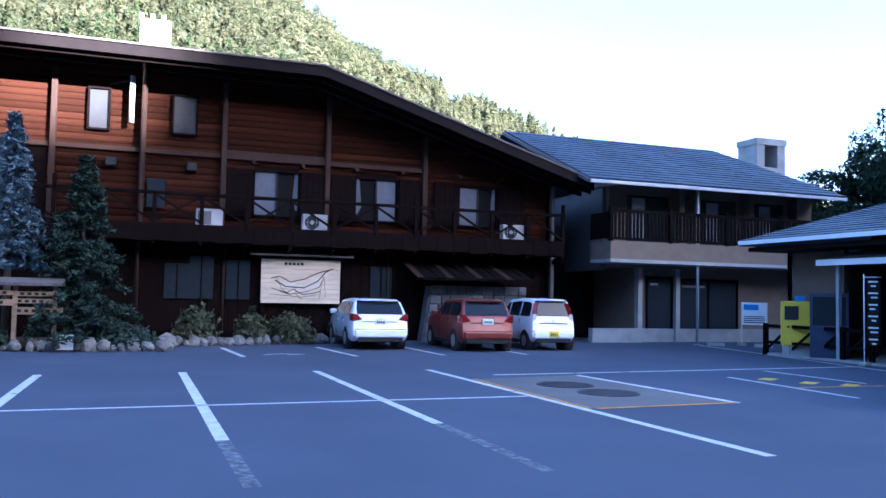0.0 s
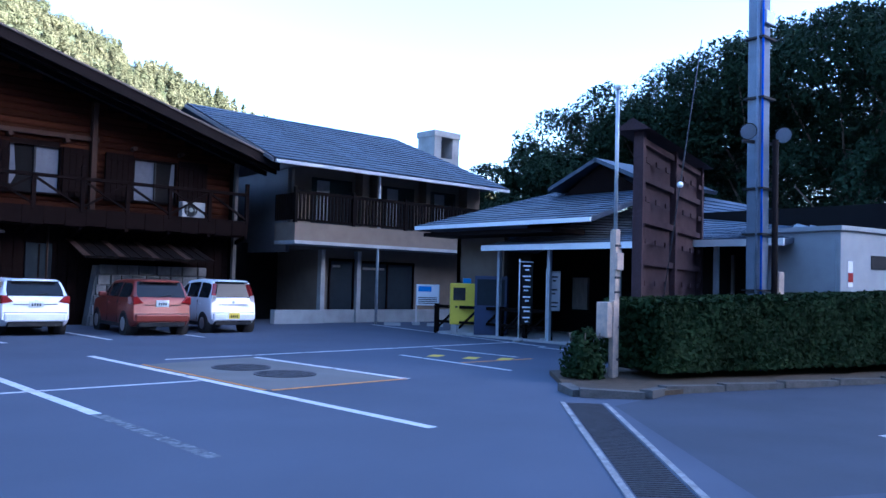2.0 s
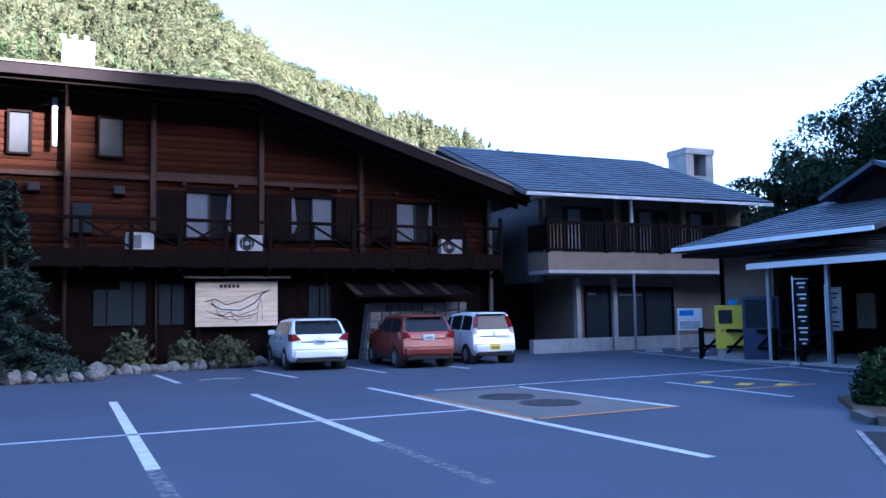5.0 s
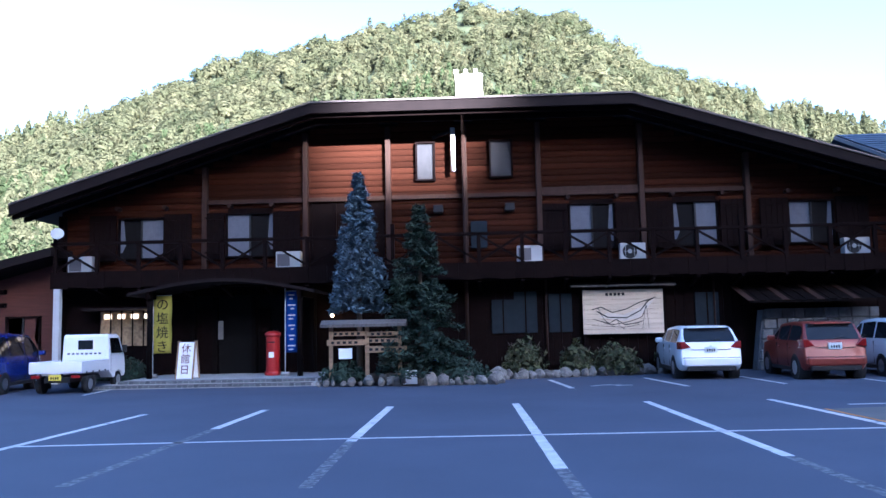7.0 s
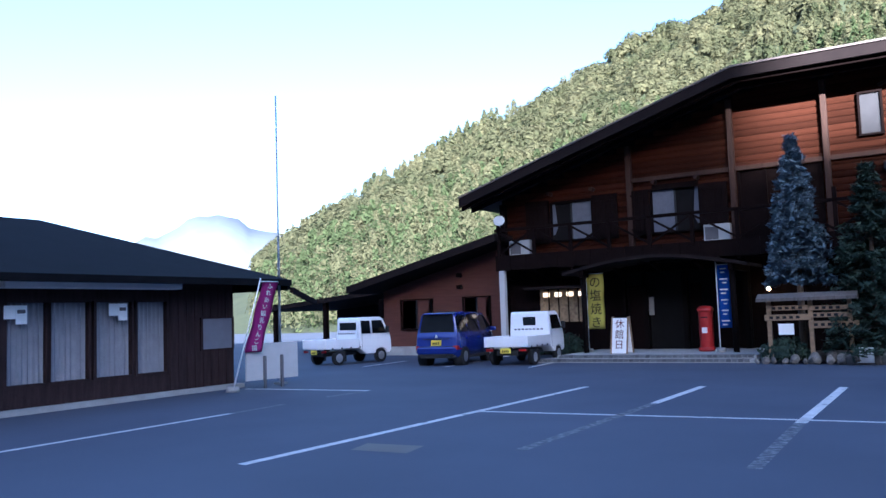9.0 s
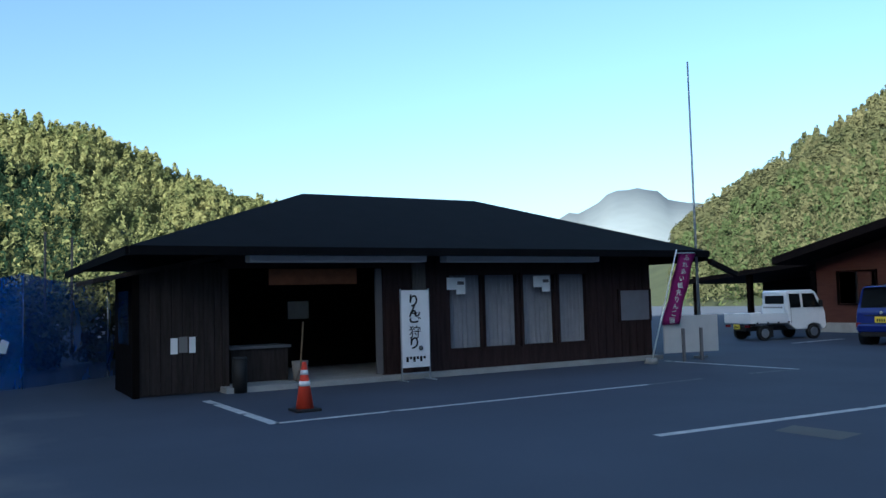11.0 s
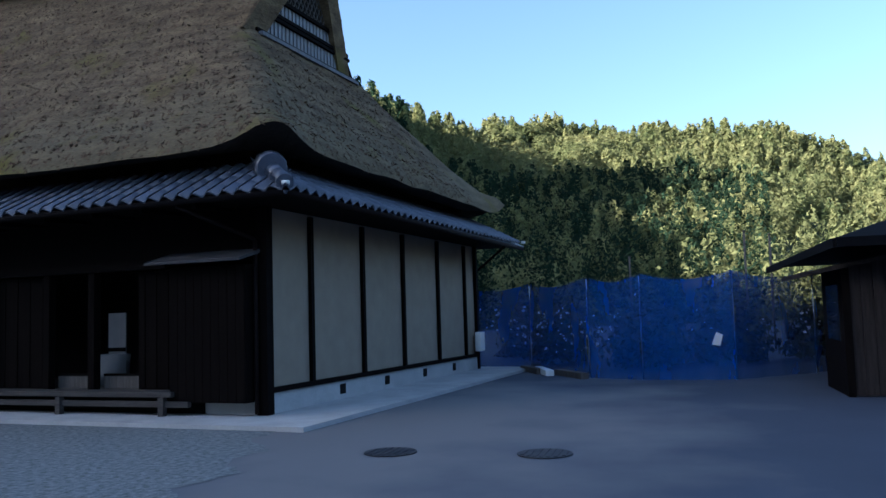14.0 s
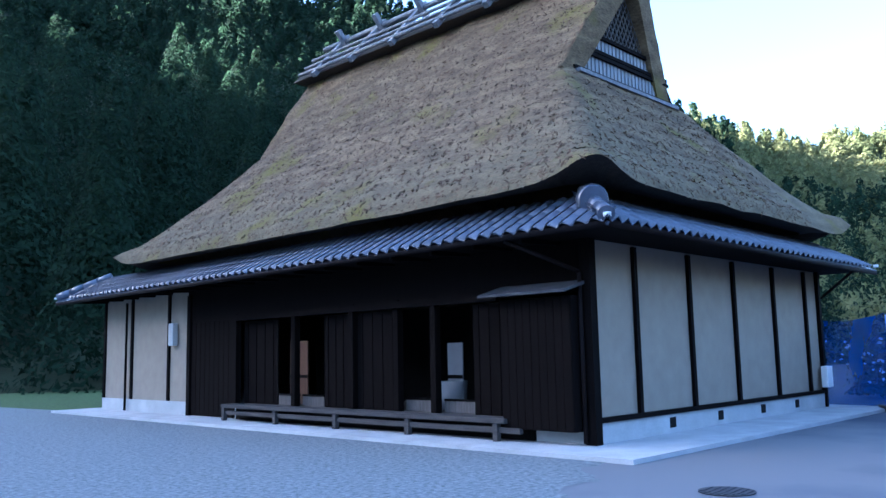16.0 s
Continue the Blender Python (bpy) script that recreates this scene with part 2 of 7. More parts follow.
CARWHITE = mat("white_car_paint", (0.74, 0.75, 0.76), 0.25, var=0.03, bump=0, coat=0.6)
CARRED = mat("copper_red_car_paint", (0.165, 0.024, 0.013), 0.38, 0.25, var=0.05, bump=0, coat=0.2)
CARBLUE = mat("deep_blue_car_paint", (0.012, 0.022, 0.16), 0.25, 0.1, var=0.05, bump=0, coat=0.6)
CARGLASS = glass("tinted_car_glass", (0.012, 0.014, 0.016), 0.04)
RUBBER = mat("tyre_rubber", (0.018, 0.018, 0.018), 0.85, var=0.2, scale=20, bump=0.1)
RIM = mat("alloy_rim", (0.45, 0.45, 0.46), 0.35, 0.8, var=0.1, bump=0)
LAMPRED = mat("red_tail_lamp", (0.20, 0.008, 0.008), 0.15, var=0.05, bump=0, coat=0.5)
BLACKPL = mat("black_plastic", (0.02, 0.02, 0.02), 0.6, var=0.15, bump=0)
PLATEW = mat("pale_plate", (0.62, 0.65, 0.62), 0.5, var=0.03, bump=0)
PLATEY = mat("yellow_plate", (0.70, 0.55, 0.05), 0.5, var=0.03, bump=0)
INK = mat("black_ink", (0.015, 0.015, 0.015), 0.8, var=0.1, bump=0)
ACWHITE = mat("ac_casing", (0.44, 0.44, 0.43), 0.6, var=0.08, scale=4, bump=0.03)
GALV = mat("galvanised_steel", (0.36, 0.39, 0.42), 0.55, 0.5, var=0.2, scale=5, bump=0.1)
RUSTY = mat("rusty_white_steel", (0.36, 0.36, 0.36), 0.7, 0.1, var=0.4, scale=7, bump=0.2, tint=(0.40, 0.29, 0.21))
POSTRED = mat("post_box_red", (0.30, 0.012, 0.010), 0.4, var=0.06, bump=0)
BLUECLOTH = mat("blue_banner_cloth", (0.02, 0.08, 0.42), 0.85, var=0.12, scale=5, bump=0.1)
YELLOWCLOTH = mat("yellow_banner_cloth", (0.62, 0.56, 0.10), 0.85, var=0.12, scale=5, bump=0.1)
PINKCLOTH = mat("magenta_banner_cloth", (0.36, 0.03, 0.20), 0.85, var=0.12, scale=5, bump=0.1)
WHITECLOTH = mat("white_cloth", (0.72, 0.72, 0.72), 0.85, var=0.08, scale=5, bump=0.08)
SIGNWOOD = mat("pale_sign_wood", (0.23, 0.155, 0.09), 0.75, var=0.3, scale=4, bump=0.2, stretch=(0.5, 4, 4))
MAPWOOD = mat("map_board_wood", (0.56, 0.46, 0.34), 0.75, var=0.25, scale=2.5, bump=0.15, stretch=(0.5, 4, 4))
CONE = mat("traffic_cone_red", (0.50, 0.05, 0.025), 0.6, var=0.1, bump=0)
YELLOWBOX = mat("yellow_steel", (0.66, 0.52, 0.04), 0.45, var=0.06, bump=0)
BLUESIGN = mat("blue_sign", (0.05, 0.22, 0.55), 0.5, var=0.05, bump=0)
GRASS = mat("grass", (0.055, 0.085, 0.025), 0.95, var=0.4, scale=5, fine=50, bump=0.6)

# ---- building blocks ----


def part(name, bm, material, parent=None, label=""):
    """Links a bmesh as one mesh object under a thing or a part."""
    me = bpy.data.meshes.new(name)
    bm.to_mesh(me)
    bm.free()
    if material:
        me.materials.append(material)
    ob = new(name, me)
    if parent:
        ob.parent = parent
    if label:
        ob["label"] = label
    return ob


def thing(name, label, category, x=0, y=0, z=0, rz=0, group="", kind=""):
    ob = new(name)
    ob.matrix_basis = pose(x, y, z, 0, 0, rz)
    return tagged(ob, label, category, group, kind)


def box(x0, x1, y0, y1, z0, z1, bm=None, bevel=0.0, m=None):
    bm = bm or bmesh.new()
    vs = [bm.verts.new((x, y, z)) for x in (x0, x1) for y in (y0, y1) for z in (z0, z1)]
    if m:
        for v in vs:
            v.co = m @ v.co
    fs = [(0, 1, 3, 2), (4, 6, 7, 5), (0, 4, 5, 1), (2, 3, 7, 6), (0, 2, 6, 4), (1, 5, 7, 3)]
    faces = [bm.faces.new([vs[i] for i in f]) for f in fs]
    if (x1 - x0) * (y1 - y0) * (z1 - z0) < 0:
        for f in faces:
            f.normal_flip()
    if bevel:
        edges = {e for f in faces for e in f.edges}
        bmesh.ops.bevel(bm, geom=list(edges), offset=bevel, segments=2, affect="EDGES", profile=0.5)
    return bm


def prism(poly, d, axis="y", bm=None, bevel=0.0):
    """A polygon given in the plane across an axis, drawn out from d[0] to d[1] along that axis."""
    bm = bm or bmesh.new()
    put = {"y": lambda a, b, c: (a, c, b), "x": lambda a, b, c: (c, a, b), "z": lambda a, b, c: (a, b, c)}[axis]
    lo = [bm.verts.new(put(a, b, d[0])) for a, b in poly]
    hi = [bm.verts.new(put(a, b, d[1])) for a, b in poly]
    fs = [bm.faces.new(lo), bm.faces.new(hi[::-1])]
    n = len(poly)
    for i in range(n):
        fs.append(bm.faces.new((lo[i], hi[i], hi[(i + 1) % n], lo[(i + 1) % n])))
    if bevel:
        bmesh.ops.bevel(bm, geom=list({e for f in fs for e in f.edges}), offset=bevel, segments=2, affect="EDGES", profile=0.5)
    bmesh.ops.recalc_face_normals(bm, faces=bm.faces[:])
    return bm


def rod(a, b, r, r2=None, seg=10, bm=None):
    """A round bar from a to b."""
    bm = bm or bmesh.new()
    a, b = Vector(a), Vector(b)
    q = (b - a).to_track_quat("Z", "Y")
    r2 = r if r2 is None else r2
    ring = []
    for p, rr in ((a, r), (b, r2)):
        ring.append([bm.verts.new(p + q @ Vector((rr * math.cos(2 * math.pi * i / seg), rr * math.sin(2 * math.pi * i / seg), 0))) for i in range(seg)])
    for i in range(seg):
        f = bm.faces.new((ring[0][i], ring[0][(i + 1) % seg], ring[1][(i + 1) % seg], ring[1][i]))
        f.smooth = True
    bm.faces.new(ring[0][::-1]), bm.faces.new(ring[1])
    return bm


def beam(a, b, w, h, bm=None):
    """A square bar from a to b, w wide and h high."""
    bm = bm or bmesh.new()
    a, b = Vector(a), Vector(b)
    d = (b - a)
    up = Vector((0, 0, 1)) if abs(d.normalized().z) < 0.95 else Vector((0, 1, 0))
    s = d.cross(up).normalized()
    u = s.cross(d).normalized()
    m = Matrix((s, d.normalized(), u)).transposed().to_4x4()
    m.translation = a
    return box(-w / 2, w / 2, 0, d.length, -h / 2, h / 2, bm, 0, m)


def lumps(n, size, spread, rnd, sub=1, rough=0.25, squash=0.8):
    """Uneven rounded pieces in one mesh."""
    bm = bmesh.new()
    for _ in range(n):
        p = spread()
        s = size * rnd.uniform(0.6, 1.4)
        r = bmesh.ops.create_icosphere(bm, subdivisions=sub, radius=1, matrix=Matrix.Translation(p) @ Euler((rnd.random() * 6, rnd.random() * 6, rnd.random() * 6)).to_matrix().to_4x4() @ Matrix.Diagonal((s, s * rnd.uniform(0.7, 1.2), s * squash, 1)))
        for v in r["verts"]:
            v.co += Vector((rnd.uniform(-1, 1), rnd.uniform(-1, 1), rnd.uniform(-1, 1))) * rough * s
    return bm


def quads_mesh(name, P, material, parent=None, tris=False):
    """A mesh of loose quads (or triangles) from an array of corners, n x 4 x 3."""
    k = P.shape[1]
    n = len(P)
    me = bpy.data.meshes.new(name)
    me.vertices.add(n * k), me.loops.add(n * k), me.polygons.add(n)
    me.vertices.foreach_set("co", P.astype(np.float32).ravel())
    me.loops.foreach_set("vertex_index", np.arange(n * k, dtype=np.int32))
    me.polygons.foreach_set("loop_start", np.arange(0, n * k, k, dtype=np.int32))
    me.update(calc_edges=True)
    me.materials.append(material)
    ob = new(name, me)
    if parent:
        ob.parent = parent
    return ob


def leaf_cloud(rng, centres, normals, size, aspect=0.6, jitter=0.5):
    """Small leaf quads at the centres, turned about their normals."""
    n = len(centres)
    d = normals + rng.normal(0, jitter, (n, 3))
    d /= np.linalg.norm(d, axis=1)[:, None] + 1e-9
    a = np.cross(d, rng.normal(0, 1, (n, 3)))
    a /= np.linalg.norm(a, axis=1)[:, None] + 1e-9
    b = np.cross(d, a)
    s = (size * rng.uniform(0.6, 1.4, n))[:, None]
    a, b = a * s, b * s * aspect
    return np.stack([centres - a - b * 0.3, centres - b, centres + a + b * 0.3, centres + b], 1)

# ---- ground ----
bm = bmesh.new()
bmesh.ops.create_grid(bm, x_segments=24, y_segments=24, size=1600)
g = part("ground", bm, ASPHALT)
tagged(g, "dark grey asphalt of the open car park", "ground", kind="structure")


def flat(name, poly, z, material, label, category="marking", kind="structure"):
    bm = bmesh.new()
    lo = [bm.verts.new((x, y, z)) for x, y in poly]
    f = bm.faces.new(lo)
    if f.normal.z < 0 or f.calc_area() == 0:
        f.normal_update()
        if f.normal.z < 0:
            f.normal_flip()
    return tagged(part(name, bm, material), label, category, kind=kind)


def stripe(a, b, w=0.12, z=0.004, material=None, label="white painted parking line on the asphalt", worn=False):
    a, b = Vector((*a, 0)), Vector((*b, 0))
    s = (b - a).normalized().cross(Vector((0, 0, 1))) * w / 2
    return flat("road_line", [(p.x, p.y) for p in (a + s, b + s, b - s, a - s)], z, material or (PAINT_WORN if worn else PAINT), label)


def S(x, y):
    return (0.95 * x, 0.95 * y)


yard_rd = random.Random(31)
yard_edge = [(-1.5 - 9.7 * k / 60 + yard_rd.uniform(-0.08, 0.08), -3.5 - 2.0 * k / 60 - 0.5 * max(0, k - 45) / 15 + 0.16 * math.sin(k * 0.7) + yard_rd.uniform(-0.07, 0.07)) for k in range(60)]
flat("gravel_yard", yard_edge + [(-11.2, -6.2), (-13.4, -27), (-13, -40), (25, -40), (14, -6), (6, -3.6)], 0.006, GRAVEL, "pale grey gravel yard before the thatched farmhouse", "gravel")
flat("verge", [(-13.2, -25.5), (-40, -25.5), (-40, -46), (-13.2, -46)], 0.008, GRASS, "short green grass at the foot of the slope", "grass")
flat("service_road", [(9.3, 6.9), (11, 7.2), (21, 6.2), (40, 5.2), (40, -12), (6.2, 3.2)], 0.003, LANE, "smooth dark asphalt lane beside the hedge", "road")
# stalls
stripe((5.62, 16.6), (6.13, 6.96), 0.15)
for far, mid, near in (((3.23, 16.6), (3.44, 9.7), (3.52, 6.86)), ((0.66, 16.62), (0.80, 9.1), (0.86, 6.9)), ((-1.82, 16.45), (-1.85, 11.5), (-1.8, 8.2)), ((-4.26, 16.2), (-4.3, 13.2), (-4.36, 8.4))):
    stripe(far, mid, 0.15)
    stripe(mid, near, 0.15, worn=True)
stripe((-6.47, 15.75), (-6.83, 6.54), 0.14)
stripe((-6.65, 11.5), (-1.85, 11.8), 0.11)
stripe((-1.85, 11.8), (5.75, 12.03), 0.11)
stripe(S(8.79, 15.89), S(9.22, 11.24), 0.15)
stripe(S(6.95, 16.17), S(17.92, 16.98), 0.12)
stripe(S(12.05, 15.02), S(11.93, 11.36), 0.12)
stripe(S(14.09, 16.23), S(14.25, 13.4), 0.12)
stripe(S(19.5, 26.31), S(17.4, 15.3), 0.12)
stripe(S(17.07, 15.3), S(17.12, 13.28), 0.12)
stripe(S(10.59, 3.99), S(11.43, 3.68), 0.12)
for x, y in ((12.05, 13.75), (12.42, 13.0), (12.95, 12.5)):
    stripe((x - 0.22, y - 0.10), (x + 0.22, y + 0.16), 0.28, material=YELLOWP, label="worn yellow hatch mark on the asphalt")
stripe(S(12.1, 13.0), S(14.3, 12.97), 0.1, material=ORANGE, label="orange painted line on the asphalt")
flat("concrete_patch", [S(6.27, 15.42), S(6.46, 11.1), S(9.23, 11.3), S(8.81, 15.9)], 0.0035, CONC_PATCH, "lighter grey concrete pad in the car park", "ground")
stripe(S(6.46, 11.05), S(9.2, 11.25), 0.1, z=0.0075, material=ORANGE, label="orange painted line along the concrete pad")
stripe(S(6.20, 15.42), S(6.39, 11.1), 0.07, z=0.0075, material=ORANGE, label="orange painted line along the concrete pad")


def manhole(x, y, r):
    bm = bmesh.new()
    bmesh.ops.create_cone(bm, cap_ends=True, segments=32, radius1=r, radius2=r, depth=0.012, matrix=Matrix.Translation((0, 0, 0.006)))
    ob = part("manhole_cover", bm, IRON)
    ob.location = (x, y, 0.004)
    bm = bmesh.new()
    for i in range(-3, 4):
        w = math.sqrt(max(0.01, r * r * 0.8 - (i * r / 4) ** 2))
        box(-w, w, i * r / 4 - 0.02, i * r / 4 + 0.02, 0.012, 0.018, bm)
    part("rib", bm, IRON, ob)
    return tagged(ob, "round cast iron manhole cover set in the paving", "manhole", "manhole covers")


for x, y, r in ((7.2, 13.45, 0.52), (7.35, 12.2, 0.52), (-9.05, -3.42, 0.30), (-9.12, -1.67, 0.30)):
    manhole(x, y, r)
stripe((1.94, 23.5), (2.21, 20.3), 0.14)
stripe((4.61, 23.7), (4.99, 20.3), 0.14)
stripe((7.24, 23.6), (7.39, 20.5), 0.12)
stripe((9.75, 23.7), (9.85, 20.6), 0.12)
for x in (-16.0, -13.0, -10.2):
    stripe((x, 20.9), (x - 0.2, 23.6), 0.12)
stripe((-14.1, 13.9), (-10.72, 14.1), 0.12)
stripe((-10.72, 14.1), (-10.8, 12.8), 0.12, worn=True)
stripe((-10.55, 3.45), (-10.68, 10.1), 0.12)
stripe((-10.68, 10.1), (-10.75, 11.5), 0.12, worn=True)
stripe((-10.5, 3.45), (-13.8, 3.36), 0.15)
flat("access_plate", [(-6.27, 7.75), (-5.49, 7.78), (-5.58, 8.29), (-6.38, 8.23)], 0.004, CONC_PATCH, "pale square patch in the asphalt", "ground")
for k in range(3):
    stripe((2.75 + 0.3 * k, 20.9 + 0.25 * (k % 2)), (3.3 + 0.25 * k, 21.3 - 0.12 * k), 0.1, label="white painted wheelchair mark on the asphalt")

# drain channel with its grating, from the kerb towards the road
drain = thing("drain_channel", "concrete drain channel with a dark steel grating", "drain")
d0, d1 = Vector((9.12, 7.28, 0)), Vector((3.2, 1.1, 0))
dd = (d1 - d0).normalized()
ds = dd.cross(Vector((0, 0, 1)))
for k in (-1, 1):
    part("rim", beam(d0 + ds * 0.29 * k + Vector((0, 0, 0.005)), d1 + ds * 0.29 * k + Vector((0, 0, 0.005)), 0.065, 0.02), mat("worn_concrete_edge", (0.20, 0.20, 0.20), 0.9, var=0.5, scale=6, fine=50, bump=0.3), drain, "pale worn concrete edge")
for k in range(17):
    a = d0 + dd * (0.5 * k)
    bm = bmesh.new()
    for j in range(7):
        beam(a + dd * (0.035 + 0.07 * j) - ds * 0.23 + Vector((0, 0, 0.004)), a + dd * (0.035 + 0.07 * j) + ds * 0.23 + Vector((0, 0, 0.004)), 0.03, 0.012, bm)
    part("grating", bm, IRON, drain)

# ---- main lodge ----
WY = 27.0
lodge = thing("main_lodge", "two-storey dark brown log-clad lodge under a broad low gable roof", "building", kind="structure")


def roof_z(x):
    if x < -5.2:
        return 5.42 + (x + 14.85) / 9.65 * 3.0
    if x > 4.95:
        return 5.42 + (14.6 - x) / 9.65 * 3.0
    return 8.42


body = part("wall", prism([(-14.0, 0), (13.8, 0), (13.8, roof_z(13.8)), (4.95, 8.40), (-5.2, 8.40), (-14.0, roof_z(-14.0))], (WY + 0.05, 42)), DARKWOOD, lodge, "dark brown timber wall")
under = [(-14.85, 5.42), (-5.2, 8.42), (4.95, 8.42), (14.6, 5.42)]
part("roof", prism(under + [(x, z + 0.22) for x, z in under[::-1]], (25.42, 42.6)), ROOFMETAL, lodge, "dark metal sheet roof")
part("fascia", prism([(x, z - 0.05) for x, z in under] + [(x, z + 0.27) for x, z in under[::-1]], (25.30, 25.42)), FASCIA, lodge, "brown painted bargeboard")
part("drip_edge", prism([(x, z + 0.272) for x, z in under] + [(x, z + 0.33) for x, z in under[::-1]], (25.25, 25.6)), mat("pale_drip_edge", (0.13, 0.105, 0.095), 0.6, 0.2, var=0.2, scale=3, bump=0.05), lodge)
for y0 in (25.5, 26.2):
    part("soffit_beam", prism([(x, z - 0.16) for x, z in under] + [(x, z - 0.003) for x, z in under[::-1]], (y0, y0 + 0.12)), DARKWOOD, lodge)
# log courses between the posts, one log a bay
log_bm = bmesh.new()
for i, j in ((0, 1),):
    prof = [(0.032 * math.cos(a), 0.5 * math.sin(a)) for a in [(-90 + 30 * k) * math.pi / 180 for k in range(7)]]
    prism([(-p[0], p[1]) for p in prof], (0, 1), "x", log_bm)
log_mesh = bpy.data.meshes.new("log")
log_bm.to_mesh(log_mesh)
log_bm.free()
log_mesh.materials.append(LOG)
BAYS = [-13.9, -9.06, -5.67, -2.9, -0.36, 2.08, 5.43, 8.84, 13.7]
OPEN = [(-11.98, -10.48, 4.05, 5.35), (-8.33, -6.78, 4.05, 5.45), (3.08, 4.5, 4.05, 5.47), (6.44, 7.85, 4.05, 5.45), (10.17, 11.56, 4.05, 5.38), (-5.5, -3.05, 3.6, 5.75)]
COURSE = 0.205
for b in range(8):
    x0, x1 = BAYS[b], BAYS[b + 1]
    z = 3.6
    while z < 8.35:
        xa, xb = x0, x1
        if roof_z(x0) < z + COURSE:
            xa = x0 + (z + COURSE - roof_z(x0)) / 0.311
        if roof_z(x1) < z + COURSE:
            xb = x1 - (z + COURSE - roof_z(x1)) / 0.311
        segs = [(xa, xb)]
        for o in OPEN:
            if z + COURSE > o[2] and z < o[3]:
                segs = [q for s in segs for q in ((s[0], min(s[1], o[0])), (max(s[0], o[1]), s[1])) if q[1] - q[0] > 0.05]
        for a, c in segs:
            if c - a > 0.1:
                ob = new("log", log_mesh)
                ob.parent = body
                ob.location = (a, WY + 0.05, z + COURSE / 2)
                ob.scale = (c - a, 1, COURSE * 0.97)
        z += COURSE
# boarded lower storey
for b in range(8):
    x0, x1 = BAYS[b], BAYS[b + 1]
    if x1 < -9.4 or x0 > -5.5:
        n = int((x1 - x0) / 0.3)
        for k in range(n):
            if -12.7 < x0 + (k + 0.5) * (x1 - x0) / n < -10.7:
                continue
            w = (x1 - x0) / n
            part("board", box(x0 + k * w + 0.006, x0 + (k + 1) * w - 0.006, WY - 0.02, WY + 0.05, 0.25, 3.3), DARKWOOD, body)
for x in BAYS[1:-1]:
    part("post", box(x - 0.085, x + 0.085, WY - 0.20, WY + 0.05, 3.6, roof_z(x) - 0.17, bevel=0.02), POSTWOOD, lodge, "weathered squared timber post")
for x in (-13.9, 13.7):
    part("post", box(x - 0.1, x + 0.1, WY - 0.2, WY + 0.06, 0, roof_z(x) - 0.2, bevel=0.02), DARKWOOD, lodge)
for x0, x1, z in ((-9.1, -5.6, 5.86), (-5.6, -0.4, 5.86), (-0.4, 5.4, 5.86), (5.4, 9.0, 5.86), (2.1, 5.4, 6.0)):
    part("rail_beam", box(x0, x1, WY - 0.12, WY + 0.0, z - 0.07, z + 0.07, bevel=0.01), POSTWOOD, lodge)
for x in (-8.2, -6.8, 3.0, 4.6, 6.4, 8.0, 10.1, 11.7, -10.4, -12.0):
    part("beam_end", rod((x, WY + 0.1, 5.72), (x, WY - 0.28, 5.72), 0.07), POSTWOOD, lodge)


LODGECURTAIN = mat("dim_window_blind", (0.105, 0.110, 0.130), 0.9, var=0.15, scale=5, fine=40, bump=0.1)


def window(parent, x0, x1, z0, z1, y, dark_side=1, label=""):
    """A sliding window: frame, two panes, a pale curtain behind one of them."""
    fr = bmesh.new()
    for a in ((x0 - 0.05, x0, z0 - 0.05, z1 + 0.05), (x1, x1 + 0.05, z0 - 0.05, z1 + 0.05), (x0, x1, z0 - 0.05, z0), (x0, x1, z1, z1 + 0.05)):
        box(a[0], a[1], y - 0.06, y + 0.06, a[2], a[3], fr)
    w = part("window", fr, DARKWOOD, parent, label)
    xm = (x0 + x1) / 2
    part("mullion", box(xm - 0.025, xm + 0.025, y - 0.035, y + 0.02, z0, z1), BLACKPL, w)
    if dark_side:
        c = (x0, xm) if dark_side > 0 else (xm, x1)
        d = (xm, x1) if dark_side > 0 else (x0, xm)
        part("blind", box(c[0] + 0.02, c[1] - 0.03, y + 0.03, y + 0.035, z0 + 0.01, z1 - 0.01), LODGECURTAIN, w, "pale blind behind the pane")
        bm = bmesh.new()
        e = d[1] - 0.02 if dark_side > 0 else d[0] + 0.02
        sg = -1 if dark_side > 0 else 1
        prism([(e, z1), (e + sg * 0.10, z1), (e + sg * 0.18, z0 + 0.45), (e + sg * 0.06, z0 + 0.2), (e, z0 + 0.2)], (y + 0.03, y + 0.036), "y", bm)
        part("curtain", bm, LODGECURTAIN, w, "tied back white curtain")
    part("pane", box(x0, x1, y + 0.044, y + 0.048, z0, z1), ROOMSHADE, w)
    return w


def shutter(parent, x0, x1, z0, z1, y):
    bm = box(x0, x1, y - 0.05, y, z0, z1)
    n = max(3, int((x1 - x0) / 0.16))
    for k in range(n):
        a = x0 + (x1 - x0) * k / n
        box(a + 0.008, a + (x1 - x0) / n - 0.008, y - 0.075, y - 0.05, z0 + 0.02, z1 - 0.02, bm)
    for zz in (z0 + 0.18, z1 - 0.22):
        box(x0, x1, y - 0.10, y - 0.075, zz, zz + 0.08, bm)
    return part("shutter", bm, DARKWOOD, parent, "open dark brown board shutter")


